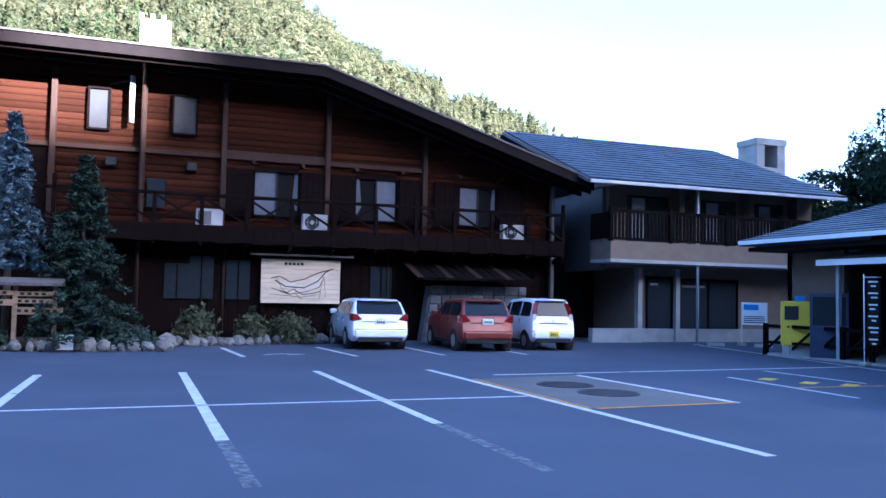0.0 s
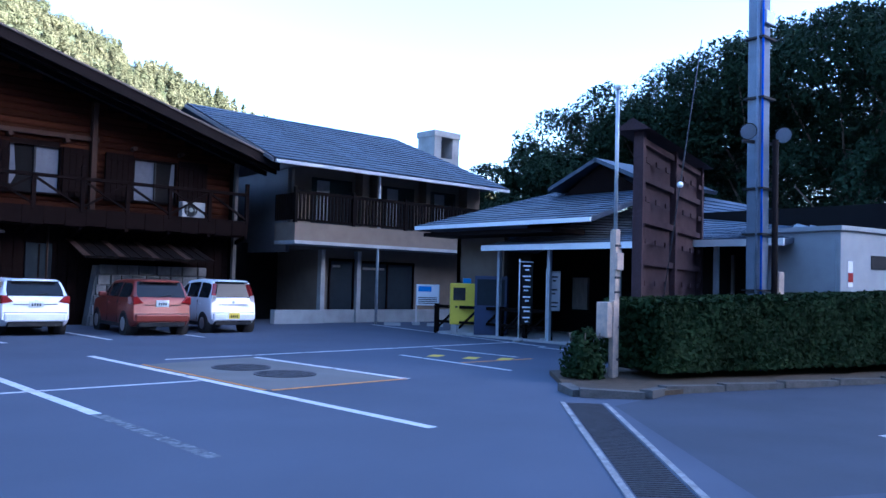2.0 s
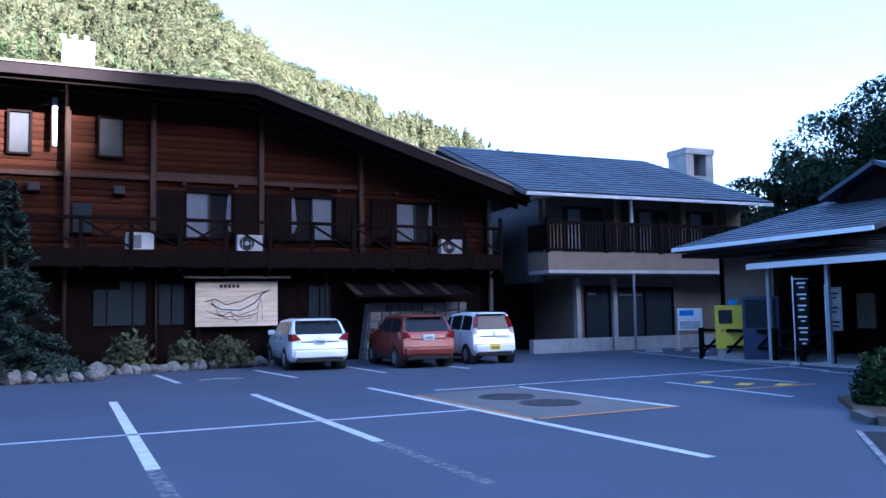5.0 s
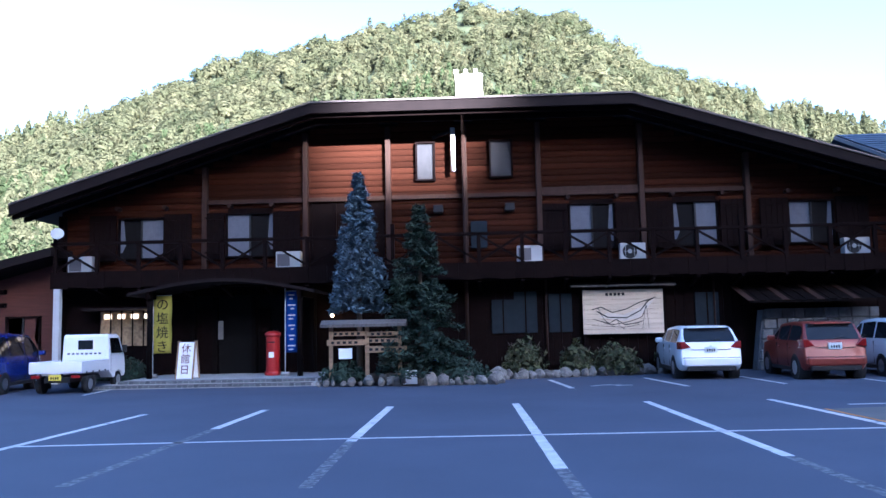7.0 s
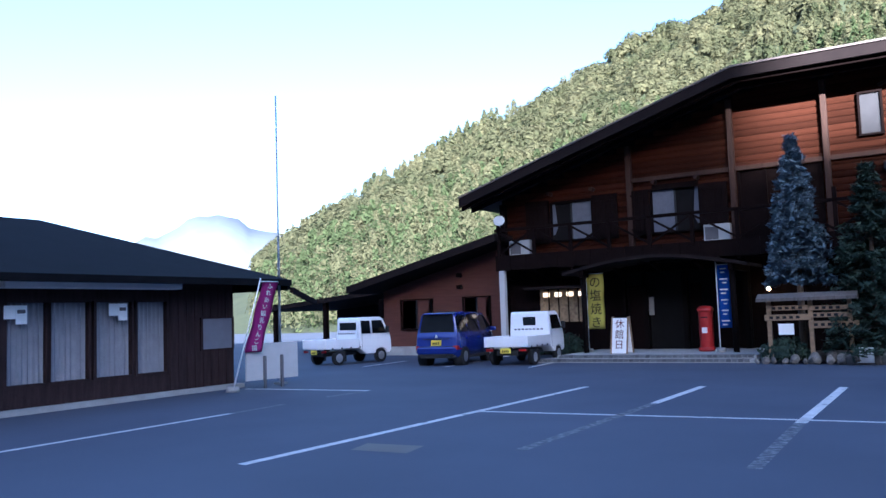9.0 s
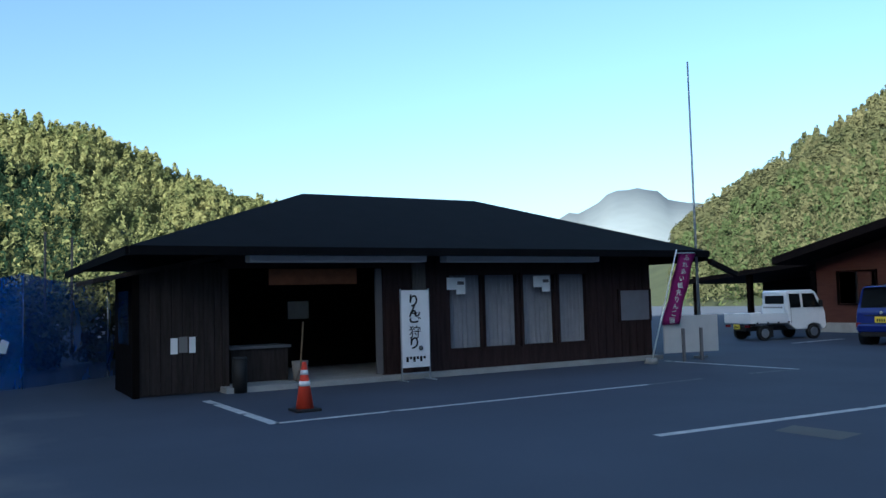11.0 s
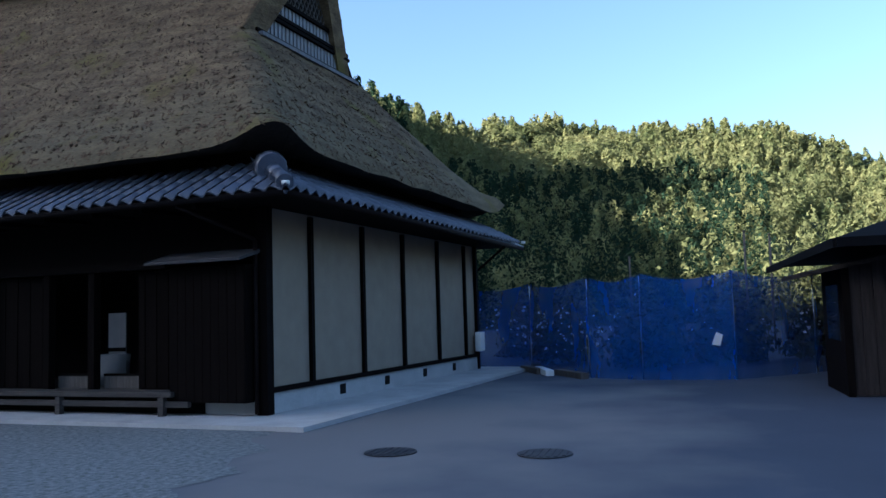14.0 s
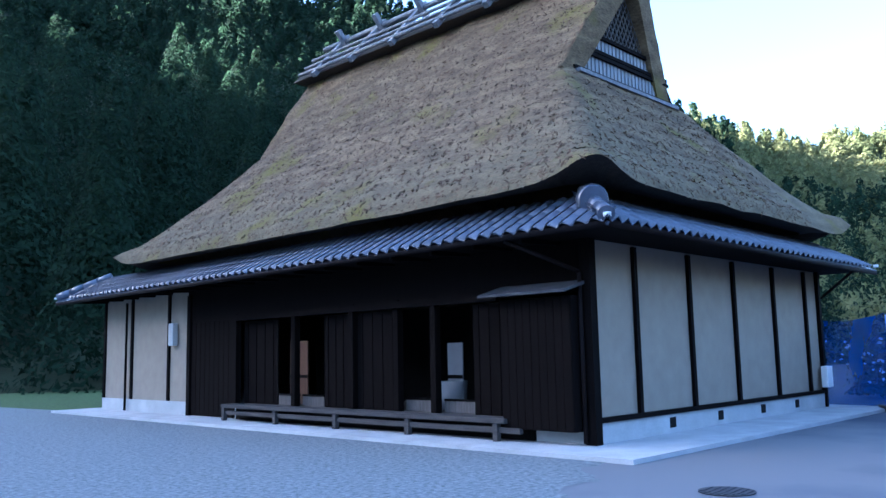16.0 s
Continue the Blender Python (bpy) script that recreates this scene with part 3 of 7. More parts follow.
for (x0, x1, z0, z1), side in zip(OPEN[:5], (-1, 1, 1, -1, 1)):
    window(lodge, x0, x1, z0, z1, WY - 0.02, side, "sliding window with a dark timber frame")
for x0, x1 in ((-12.95, -12.05), (-10.42, -9.5), (-9.05, -8.4), (-6.72, -5.85), (2.15, 3.0), (4.56, 5.3), (5.55, 6.37), (7.92, 8.68), (9.2, 10.1), (11.63, 12.65)):
    shutter(lodge, x0, x1, 3.95, 5.5, WY - 0.1)
for x0, x1, z0, z1 in ((-1.92, -1.38, 6.45, 7.65), (0.53, 1.19, 6.49, 7.65)):
    fr = bmesh.new()
    for a in ((x0 - 0.06, x0, z0 - 0.06, z1 + 0.06), (x1, x1 + 0.06, z0 - 0.06, z1 + 0.06), (x0, x1, z0 - 0.06, z0), (x0, x1, z1, z1 + 0.06)):
        box(a[0], a[1], WY - 0.12, WY, a[2], a[3], fr)
    w = part("window", fr, DARKWOOD, lodge, "narrow louvred window")
    part("louvre_panel", box(x0, x1, WY - 0.05, WY - 0.03, z0, z1), mat("grey_louvre", (0.030, 0.029, 0.031), 0.6, var=0.15, bump=0.05), w)
for x0, x1, z0, z1 in ((-0.2, 0.35, 4.1, 5.0),):
    part("window", box(x0, x1, WY - 0.1, WY - 0.02, z0, z1, bevel=0.02), GLASS, lodge)
for x in (-1.25, 1.1):
    part("vent_hood", box(x - 0.16, x + 0.16, WY - 0.28, WY + 0.02, 5.3, 5.56, bevel=0.03), BLACKPL, lodge, "black steel vent hood")
# tall stair window behind the spruces, warm lamps inside
w = part("window", box(-5.5, -3.05, WY + 0.06, WY + 0.08, 3.6, 5.75), GLASS, lodge, "tall dark stair window")
for x in (-5.5, -4.7, -3.9, -3.1):
    part("mullion", box(x - 0.04, x + 0.04, WY - 0.04, WY + 0.05, 3.6, 5.75), DARKWOOD, w)
for x, z in ((-3.97, 5.03), (-4.0, 4.5)):
    bm = bmesh.new()
    bmesh.ops.create_icosphere(bm, subdivisions=2, radius=0.09, matrix=Matrix.Translation((x, WY - 0.06, z)))
    part("lamp", bm, glow("lamp_glow", (1.0, 0.62, 0.2), 6.0), lodge, "small warm lamp")
for x, z in ((1.15, 2.65), (0.42, 2.4), (2.28, 2.56), (7.0, 2.5)):
    ww = part("window", box(x, x + 0.75, WY - 0.07, WY - 0.025, 1.3, z, bevel=0.01), GLASS, lodge, "shaded ground floor window")
    part("sash", box(x + 0.35, x + 0.40, WY - 0.09, WY - 0.072, 1.32, z - 0.02), DARKWOOD, ww)
for x in (2.2, 7.6):
    part("downpipe", rod((x, WY - 0.1, 0.2), (x, WY - 0.1, 3.2), 0.035), POSTWOOD, lodge)
# gutter pipe and flue
part("downpipe", rod((-0.38, 25.5, 8.45), (-0.38, WY - 0.28, 7.9), 0.06), POSTWOOD, lodge)
part("downpipe", rod((-0.38, WY - 0.3, 0.2), (-0.38, WY - 0.3, 8.1), 0.06), POSTWOOD, lodge, "brown downpipe")
flue = part("flue", rod((-0.72, WY - 0.3, 6.65), (-0.72, WY - 0.3, 8.1), 0.08), WHITEP, lodge, "white flue pipe")
part("elbow", rod((-0.72, WY - 0.3, 8.02), (-1.4, WY - 0.02, 7.85), 0.06), BLACKPL, flue)
bm = box(-0.7, 0.4, 33, 34, 8.5, 11.9)
for k in range(3):
    box(-0.75 + 0.4 * k, -0.6 + 0.4 * k, 33.0, 33.2, 11.9, 12.1, bm)
part("roof_tank", bm, WHITEP, lodge, "white roof tank")
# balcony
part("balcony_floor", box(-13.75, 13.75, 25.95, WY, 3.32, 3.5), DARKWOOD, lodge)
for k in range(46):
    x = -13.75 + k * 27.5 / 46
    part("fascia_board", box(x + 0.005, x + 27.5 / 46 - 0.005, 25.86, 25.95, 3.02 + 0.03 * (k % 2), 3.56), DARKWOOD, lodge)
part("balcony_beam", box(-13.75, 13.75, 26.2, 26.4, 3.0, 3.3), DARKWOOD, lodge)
posts = [-13.6 + k * 1.365 for k in range(21)]
for k, x in enumerate(posts):
    big = k % 4 == 0
    part("baluster_post", box(x - 0.06, x + 0.06, 25.84, 25.95, 3.45, 4.85 if big else 4.5, bevel=0.01), DARKWOOD, lodge)
    part("bracket", beam((x, 25.9, 3.0), (x, WY - 0.05, 2.75), 0.1, 0.12), DARKWOOD, lodge)
    if k < 20:
        x2 = posts[k + 1]
        for a, b in (((x, 25.9, 3.6), (x2, 25.9, 4.42)), ((x, 25.87, 4.42), (x2, 25.87, 3.6))) if k % 2 == 0 else (((x, 25.9, 4.42), (x2, 25.9, 3.6)),):
            part("brace", beam(a, b, 0.05, 0.07), DARKWOOD, lodge)
part("handrail", box(-13.75, 13.75, 25.84, 25.98, 4.42, 4.52, bevel=0.01), DARKWOOD, lodge)
part("corner_post", box(-13.62, -13.42, 25.85, 26.03, 0, 3.02), ACWHITE, lodge, "pale painted corner post")
part("corner_post", box(13.6, 13.72, 26.6, 26.75, 0, 5.6), GREYWOOD, lodge)
# entrance: near-black sheet painted as the recess's shade, doors, arched canopy, tiled steps
ent = part("entrance", prism([(-9.5, 0.17), (-5.35, 0.17), (-5.35, 2.75), (-9.5, 2.75)], (WY - 0.06, WY + 0.02)), ROOMSHADE, lodge, "near-black sheet painted as the shaded entrance opening, with glazed doors")
for x0, x1 in ((-9.3, -8.75), (-7.2, -6.85), (-6.5, -5.5)):
    part("door_leaf", box(x0, x1, WY - 0.16, WY - 0.09, 0.2, 2.3, bevel=0.01), DARKWOOD, ent)
for x in (-9.4, -8.65, -7.35, -5.45):
    part("jamb", box(x - 0.08, x + 0.08, WY - 0.3, WY - 0.06, 0.17, 2.7), OLDWOOD, ent)
part("notice", box(-8.62, -8.4, WY - 0.19, WY - 0.17, 1.3, 1.9), SHOJI, ent)
arch = [(-10.6 + 5.7 * k / 16, 2.66 + 0.40 * math.sin(math.pi * k / 16)) for k in range(17)]
part("canopy", prism(arch + [(x, z + 0.10) for x, z in arch[::-1]], (24.4, 26.6)), FASCIA, lodge, "arched brown canopy roof")
for x in (-10.0, -5.4):
    part("canopy_post", rod((x, 24.7, 0.17), (x, 24.7, 2.8), 0.09), OLDWOOD, lodge)
    part("canopy_beam", beam((x, 24.5, 2.68), (x, WY, 2.68), 0.14, 0.2), DARKWOOD, lodge)
shop = part("shop_window", box(-12.6, -10.75, WY - 0.03, WY + 0.03, 1.15, 2.3), mat("lit_shop_display", (0.32, 0.22, 0.12), 0.6, var=0.6, scale=5, fine=14, bump=0), lodge, "shop window with shelves of goods")
for k in range(6):
    x = -12.6 + k * 0.37
    part("mullion", box(x - 0.02, x + 0.02, WY - 0.06, WY - 0.035, 1.15, 2.3), DARKWOOD, shop)
part("awning", box(-12.9, -10.6, WY - 0.75, WY, 2.32, 2.4), FASCIA, lodge)
glow("shop_lamp", (1.0, 0.7, 0.35), 0.3)
for k in range(4):
    part("strip_lamp", box(-12.45 + k * 0.45, -12.2 + k * 0.45, WY - 0.05, WY - 0.036, 2.05, 2.2), MATS["shop_lamp"], shop)
steps = thing("entrance_steps", "two low tiled steps before the lodge door", "steps", kind="structure")
part("lower_step", box(-10.9, -4.5, 22.85, WY, 0, 0.09), CONCRETE, steps)
part("upper_step", box(-10.4, -4.6, 23.3, WY, 0.09, 0.18), CONCRETE, steps)
for row, (y0, z) in enumerate(((22.85, 0.09), (23.3, 0.18))):
    for k in range(40):
        x = -10.85 + k * 0.158 + (0.5 if row else 0)
        if x < -4.75:
            part("tile", box(x + 0.006, x + 0.150, y0 - 0.006, y0 + 0.28, z - 0.07, z + 0.006), STONE, steps)
# annex on the west
annex = thing("annex", "single-storey red-brown wing with a lean-to roof beside the lodge", "building", kind="structure")
part("wall", prism([(-19.5, 0.35), (-14.05, 0.35), (-14.05, 3.95), (-19.5, 2.55)], (27.0, 36)), mat("red_brown_boards", (0.085, 0.034, 0.025), 0.7, var=0.25, scale=3, bump=0.2, stretch=(0.4, 1, 5)), annex)
part("plinth", box(-19.5, -14.05, 26.95, 36, 0, 0.35), CONCRETE, annex)
part("roof", prism([(-20.3, 2.5), (-13.6, 4.08), (-13.6, 4.36), (-20.3, 2.78)], (25.6, 37)), FASCIA, annex, "dark brown lean-to roof")
for x0, x1 in ((-18.6, -17.2), (-15.75, -14.65)):
    window(annex, x0, x1, 1.03, 2.15, 26.97, 1, "aluminium framed sliding window")
for z in (2.5, 2.95):
    part("vent", box(-16.0, -15.8, 26.85, 27.0, z, z + 0.15, bevel=0.02), DARKWOOD, annex)
car_port = thing("carport", "dark open-fronted carport with a tin roof behind the trucks", "shed", kind="structure")
part("roof", prism([(-27.5, 1.95), (-20.6, 2.55), (-20.6, 2.75), (-27.5, 2.15)], (28.5, 34)), FASCIA, car_port)
part("upper_roof", prism([(-26.2, 2.35), (-20.6, 2.9), (-20.6, 3.0), (-26.2, 2.45)], (31, 35)), mat("white_tin", (0.66, 0.66, 0.64), 0.5, 0.2, var=0.1, bump=0.05), car_port, "pale tin sheet roof")
for x in (-27.0, -24.0, -20.9):
    part("post", box(x - 0.1, x + 0.1, 28.7, 28.9, 0, 2.3), DARKWOOD, car_port)
part("back_wall", box(-27.4, -20.6, 33.8, 34, 0, 2.4), ROOMSHADE, car_port)

# ---- east block ----
east = thing("east_block", "two-storey beige block with a long balcony and slate roof", "building", kind="structure")
part("upper_wall", box(15.85, 25.3, 26.4, 36, 2.75, 5.95), BEIGE, east)
part("side_wall", box(15.7, 15.85, 26.6, 40, 2.62, 6.3), GREYWALL, east, "grey rendered side wall")
part("lower_wall", box(17.05, 25.1, 26.45, 36, 0, 2.75), BEIGE, east)
part("recess", box(13.9, 17.05, 29.5, 29.7, 0, 3.0), ROOMSHADE, east)
part("low_wall", box(15.0, 17.05, 26.0, 26.3, 0, 0.5), CONCRETE, east)
part("plinth", box(17.0, 25.15, 26.3, 26.45, 0, 0.5), CONCRETE, east)
for x0, x1, z0, z1 in ((17.5, 18.6, 0.5, 2.45), (18.9, 21.6, 0.5, 2.4)):
    ww = part("window", box(x0, x1, 26.40, 26.44, z0, z1), GLASS, east, "large dark glazed opening")
    for x in (x0, x1) if x1 - x0 < 2 else (x0, (x0 + x1) / 2, x1):
        part("mullion", box(x - 0.03, x + 0.03, 26.34, 26.40, z0, z1), DARKWOOD, ww)
    part("head_rail", box(x0, x1, 26.34, 26.40, z1 - 0.10, z1), DARKWOOD, ww)
    part("inner_screen", box(x0 + 0.15, x0 + (x1 - x0) * 0.45, 26.395, 26.399, z1 - 0.34, z1 - 0.25), SHOJI, ww, "pale blind rail behind the glass")
    part("sill", box(x0 - 0.05, x1 + 0.05, 26.28, 26.45, z0 - 0.06, z0), CONCRETE, ww)
for x in (17.1, 18.75):
    part("pier", box(x - 0.09, x + 0.09, 26.2, 26.45, 0, 2.75), CONCRETE, east)
part("downpipe", rod((18.8, 25.1, 0), (18.8, 25.1, 5.6), 0.05), GALV, east)
part("balcony_slab", box(15.1, 25.0, 25.0, 26.4, 2.98, 3.62), BEIGE, east, "beige balcony slab")
part("soffit", box(15.1, 25.0, 24.98, 26.4, 2.86, 2.98), CONCRETE, east)
rail = part("balcony_rail", box(15.08, 25.0, 24.97, 25.05, 4.62, 4.74), OLDWOOD, east, "dark timber balcony railing")
part("bottom_rail", box(15.08, 25.0, 24.98, 25.04, 3.66, 3.74), OLDWOOD, rail)
for k in range(66):
    x = 15.1 + k * 0.15
    part("slat", box(x, x + 0.085, 24.985, 25.03, 3.70, 4.64), OLDWOOD, rail)
for k in range(5):
    part("rail_post", box(15.05 + k * 2.45, 15.17 + k * 2.45, 24.94, 25.08, 3.6, 4.85), OLDWOOD, rail)
for k in range(9):
    part("slat", box(15.06, 15.10, 25.1 + k * 0.145, 25.18 + k * 0.145, 3.70, 4.64), OLDWOOD, rail)
for x0, x1 in ((16.6, 18.4), (19.9, 21.5), (22.4, 23.8)):
    ww = part("window", box(x0, x1, 26.34, 26.39, 3.65, 5.45), GLASS, east, "balcony door with dark glass")
    part("blind", box(x0 + 0.2, x0 + 0.75, 26.325, 26.335, 3.8, 5.35), CURTAIN, ww)
for x in (18.7, 19.4, 21.9, 24.2):
    part("pier", box(x - 0.12, x + 0.12, 25.9, 26.4, 3.6, 5.9), BEIGE, east)
er = bmesh.new()
ev = [er.verts.new(c) for c in ((14.1, 24.7, 5.72), (25.4, 24.7, 5.72), (23.6, 30.5, 8.32), (13.4, 30.5, 8.32), (25.4, 37, 5.72), (13.4, 37, 5.72))]
for f in ((0, 1, 2, 3), (2, 4, 5, 3), (1, 4, 2)):
    er.faces.new([ev[i] for i in f])
bmesh.ops.solidify(er, geom=er.faces[:], thickness=0.16)
part("roof", er, SLATE, east, "grey blue slate roof")
for a, b in (((14.1, 24.68, 5.62), (25.4, 24.68, 5.62)), ((14.05, 24.7, 5.62), (13.35, 30.5, 8.22))):
    part("white_fascia", beam(a, b, 0.08, 0.12), mat("dull_white_board", (0.42, 0.43, 0.44), 0.7, var=0.15, scale=3, bump=0.05) if a[1] == b[1] else GREYWALL, east)
part("gable_wall", prism([(25.0, 5.7), (36.0, 5.7), (30.5, 8.2)], (15.6, 15.85), "x"), GREYWALL, east)
st = thing("chimney_stack", "pale concrete chimney stack with a dark opening", "chimney", kind="structure")
bm = bmesh.new()
for x0, x1 in ((26.5, 26.95), (27.7, 28.15)):
    box(x0, x1, 31, 32.3, 7.9, 9.0, bm)
box(26.5, 28.15, 31, 32.3, 0, 7.9, bm)
box(26.45, 28.2, 30.95, 32.35, 8.95, 9.25, bm)
box(26.95, 27.7, 32.0, 32.3, 7.9, 8.95, bm)
part("stack", bm, CONCRETE, st)

# ---- low shop on the east side ----
shop3 = thing("low_shop", "low shop with hipped slate roofs and an open shaded front", "building", kind="structure")


def slab_roof(name, pts, material, parent, t=0.12, label=""):
    bm = bmesh.new()
    bm.faces.new([bm.verts.new(p) for p in pts])
    bmesh.ops.recalc_face_normals(bm, faces=bm.faces[:])
    if bm.faces[:][0].normal.z < 0:
        bm.faces[:][0].normal_flip()
    bmesh.ops.solidify(bm, geom=bm.faces[:], thickness=t)
    return part(name, bm, material, parent, label)


def shingles(parent, e0, e1, r0, r1, n, seed, material):
    """Overlapping shingle courses from the eave e0-e1 up to the ridge r0-r1, each cut into uneven shingles."""
    rs = random.Random(seed)
    e0, e1, r0, r1 = (Vector(q) for q in (e0, e1, r0, r1))
    up = (e1 - e0).cross(r0 - e0).normalized()
    up = up if up.z > 0 else -up
    for k in range(n):
        bm = bmesh.new()
        a0, a1, b0, b1 = e0.lerp(r0, k / n), e1.lerp(r1, k / n), e0.lerp(r0, (k + 1.08) / n), e1.lerp(r1, (k + 1.08) / n)
        m = max(2, int((a1 - a0).length / 0.62))
        cuts = [0] + [(j + rs.uniform(-0.2, 0.2)) / m for j in range(1, m)] + [1]
        for u, v in zip(cuts, cuts[1:]):
            t = 0.022 + rs.uniform(-0.006, 0.008)
            v -= 0.012 / (a1 - a0).length
            lo = [a0.lerp(a1, u), a0.lerp(a1, v), b0.lerp(b1, v), b0.lerp(b1, u)]
            vs = [bm.verts.new(q + up * (0.004 if i > 1 else 0.004)) for i, q in enumerate(lo)] + [bm.verts.new(q + up * (t + 0.012 if i < 2 else 0.006)) for i, q in enumerate(lo)]
            for f in ((4, 5, 6, 7), (0, 1, 5, 4), (1, 2, 6, 5), (3, 0, 4, 7)):
                bm.faces.new([vs[i] for i in f])
        bmesh.ops.recalc_face_normals(bm, faces=bm.faces[:])
        part("shingle_course", bm, material, parent)


slab_roof("front_roof", [(17.5, 18.0, 2.75), (17.5, 8.6, 2.75), (24.5, 9.6, 3.5), (24.5, 15.3, 4.8)], SLATE, shop3, label="grey blue slate roof")
slab_roof("north_roof", [(17.5, 18.0, 2.75), (24.5, 15.3, 4.8), (25.5, 21.5, 2.95)], SLATE, shop3)
slab_roof("west_roof", [(17.0, 20.6, 3.42), (17.0, 13.5, 3.42), (23.5, 14.5, 5.25), (23.5, 19.2, 5.25)], SLATE, shop3)
slab_roof("west_hip", [(17.0, 20.6, 3.42), (23.5, 19.2, 5.25), (26, 23.5, 3.42)], SLATE, shop3)
shingles(shop3, (17.5, 18.0, 2.75), (17.5, 8.6, 2.75), (24.5, 15.3, 4.8), (24.5, 9.6, 3.5), 20, 4, PALESLATE)
shingles(shop3, (17.0, 20.6, 3.42), (17.0, 13.5, 3.42), (23.5, 19.2, 5.25), (23.5, 14.5, 5.25), 18, 5, SLATE)
shingles(east, (14.1, 24.7, 5.72), (25.4, 24.7, 5.72), (13.4, 30.5, 8.32), (23.6, 30.5, 8.32), 18, 6, SLATE)
slab_roof("gablet_left", [(21.0, 18.6, 4.9), (21.0, 16.6, 5.75), (25.0, 16.6, 5.75), (25.0, 18.6, 4.9)], SLATE, shop3)
slab_roof("gablet_right", [(21.0, 14.6, 4.9), (21.0, 16.6, 5.75), (25.0, 16.6, 5.75), (25.0, 14.6, 4.9)], SLATE, shop3)
part("gablet_wall", prism([(18.2, 4.6), (16.6, 5.6), (15.0, 4.6)], (21.3, 21.4), "x"), DARKWOOD, shop3)
part("eave_board", beam((17.47, 18.05, 2.70), (17.47, 8.6, 2.70), 0.06, 0.16), WHITEP, shop3, "white eave board")
part("eave_board", beam((16.97, 20.65, 3.36), (16.97, 13.5, 3.36), 0.06, 0.12), WHITEP, shop3)
part("eave_soffit", box(17.2, 18.6, 15, 20.5, 3.1, 3.22), FASCIA, shop3)
part("wall", box(18.6, 18.8, 18.2, 20.4, 0, 3.2), BEIGE, shop3, "beige rendered wall")
part("back_wall", box(22.0, 22.2, 8.0, 20.4, 0, 3.9), ROOMSHADE, shop3)
part("end_wall", box(18.6, 22.0, 20.2, 20.4, 0, 3.2), BEIGE, shop3)
part("screen_wall", box(19.2, 19.35, 8.0, 13.2, 0, 2.7), OLDWOOD, shop3)
for k in range(10):
    y = 8.2 + k * 0.5
    part("screen_bar", box(19.12, 19.2, y, y + 0.07, 0.4, 2.5), GREYWOOD, shop3)
for y in (17.6, 15.6, 13.2, 10.4):
    part("veranda_post", box(17.75, 17.85, y - 0.05, y + 0.05, 0, 2.75), GALV, shop3)
part("paving", box(17.6, 22, 8, 20.3, 0, 0.06), CONCRETE, shop3)
for y0, y1, z0, z1, m in ((16.4, 17.0, 0.9, 1.9, GREYWOOD), (14.4, 15.2, 0.4, 1.6, DARKWOOD), (13.3, 14.1, 1.1, 2.0, GREYWOOD)):
    part("display_panel", box(20.5, 20.6, y0, y1, z0, z1), m, shop3)

# ---- village shop on the west ----
APPLEWOOD = mat("purple_brown_boards", (0.030, 0.0195, 0.0190), 0.8, var=0.4, scale=3, fine=30, bump=0.3, stretch=(5, 5, 0.5), spec=0.1)
apple = thing("apple_shop", "low dark brown timber shop with a black hipped roof", "building", kind="structure")
AX = -14.8
part("north_wall", box(AX - 0.15, AX, 12.25, 14.2, 0, 2.5), APPLEWOOD, apple)
part("back_wall", box(-23.0, -22.85, 4, 15, 0, 2.5), APPLEWOOD, apple)
part("end_wall", box(-23.0, AX, 14.05, 14.2, 0, 2.5), APPLEWOOD, apple)
part("end_wall", box(-23.0, AX - 0.6, 3.9, 4.05, 0, 2.5), APPLEWOOD, apple)
part("mid_wall", box(AX - 0.15, AX, 7.1, 8.55, 0, 2.5), APPLEWOOD, apple)
part("lintel", box(AX - 0.15, AX, 8.55, 12.25, 2.08, 2.5), APPLEWOOD, apple)
part("sill_wall", box(AX - 0.15, AX, 8.55, 12.25, 0.05, 0.5), APPLEWOOD, apple)
part("lintel", box(AX - 0.15, AX, 3.95, 7.1, 2.22, 2.5), APPLEWOOD, apple)
part("ceiling", box(-23, AX, 3.9, 14.2, 2.5, 2.56), ROOMSHADE, apple)
part("floor_slab", box(-23, AX + 0.25, 3.9, 14.3, 0, 0.1), CONCRETE, apple, "worn concrete step")
part("inner_wall", box(-18.2, -18.1, 4, 8.5, 0.1, 2.5), ROOMSHADE, apple)
roof_pts = [(-13.95, 2.2, 2.55), (-13.95, 15.3, 2.55), (-24, 15.3, 2.55), (-24, 2.2, 2.55)]
rb = bmesh.new()
rv = [rb.verts.new(p) for p in roof_pts] + [rb.verts.new((-19, 7.0, 4.22)), rb.verts.new((-19, 11.9, 4.22))]
for f in ((0, 1, 5, 4), (1, 2, 5), (2, 3, 4, 5), (3, 0, 4)):
    rb.faces.new([rv[i] for i in f])
rb.faces.new([rv[i] for i in (3, 2, 1, 0)])
part("roof", rb, BLACKROOF, apple, "black sheet hipped roof")
part("eave_board", box(-14.0, -13.9, 2.2, 15.3, 2.40, 2.55), BLACKROOF, apple)
part("eave_board", box(-24, -14.0, 2.15, 2.25, 2.40, 2.55), BLACKROOF, apple)
part("eave_board", box(-24, -14.0, 15.25, 15.35, 2.30, 2.55), BLACKROOF, apple)
for y0, y1 in ((4.25, 7.8), (8.25, 12.2)):
    part("awning_box", box(-14.55, -14.25, y0, y1, 2.30, 2.45, bevel=0.02), WHITEP, apple, "white rolled awning box")
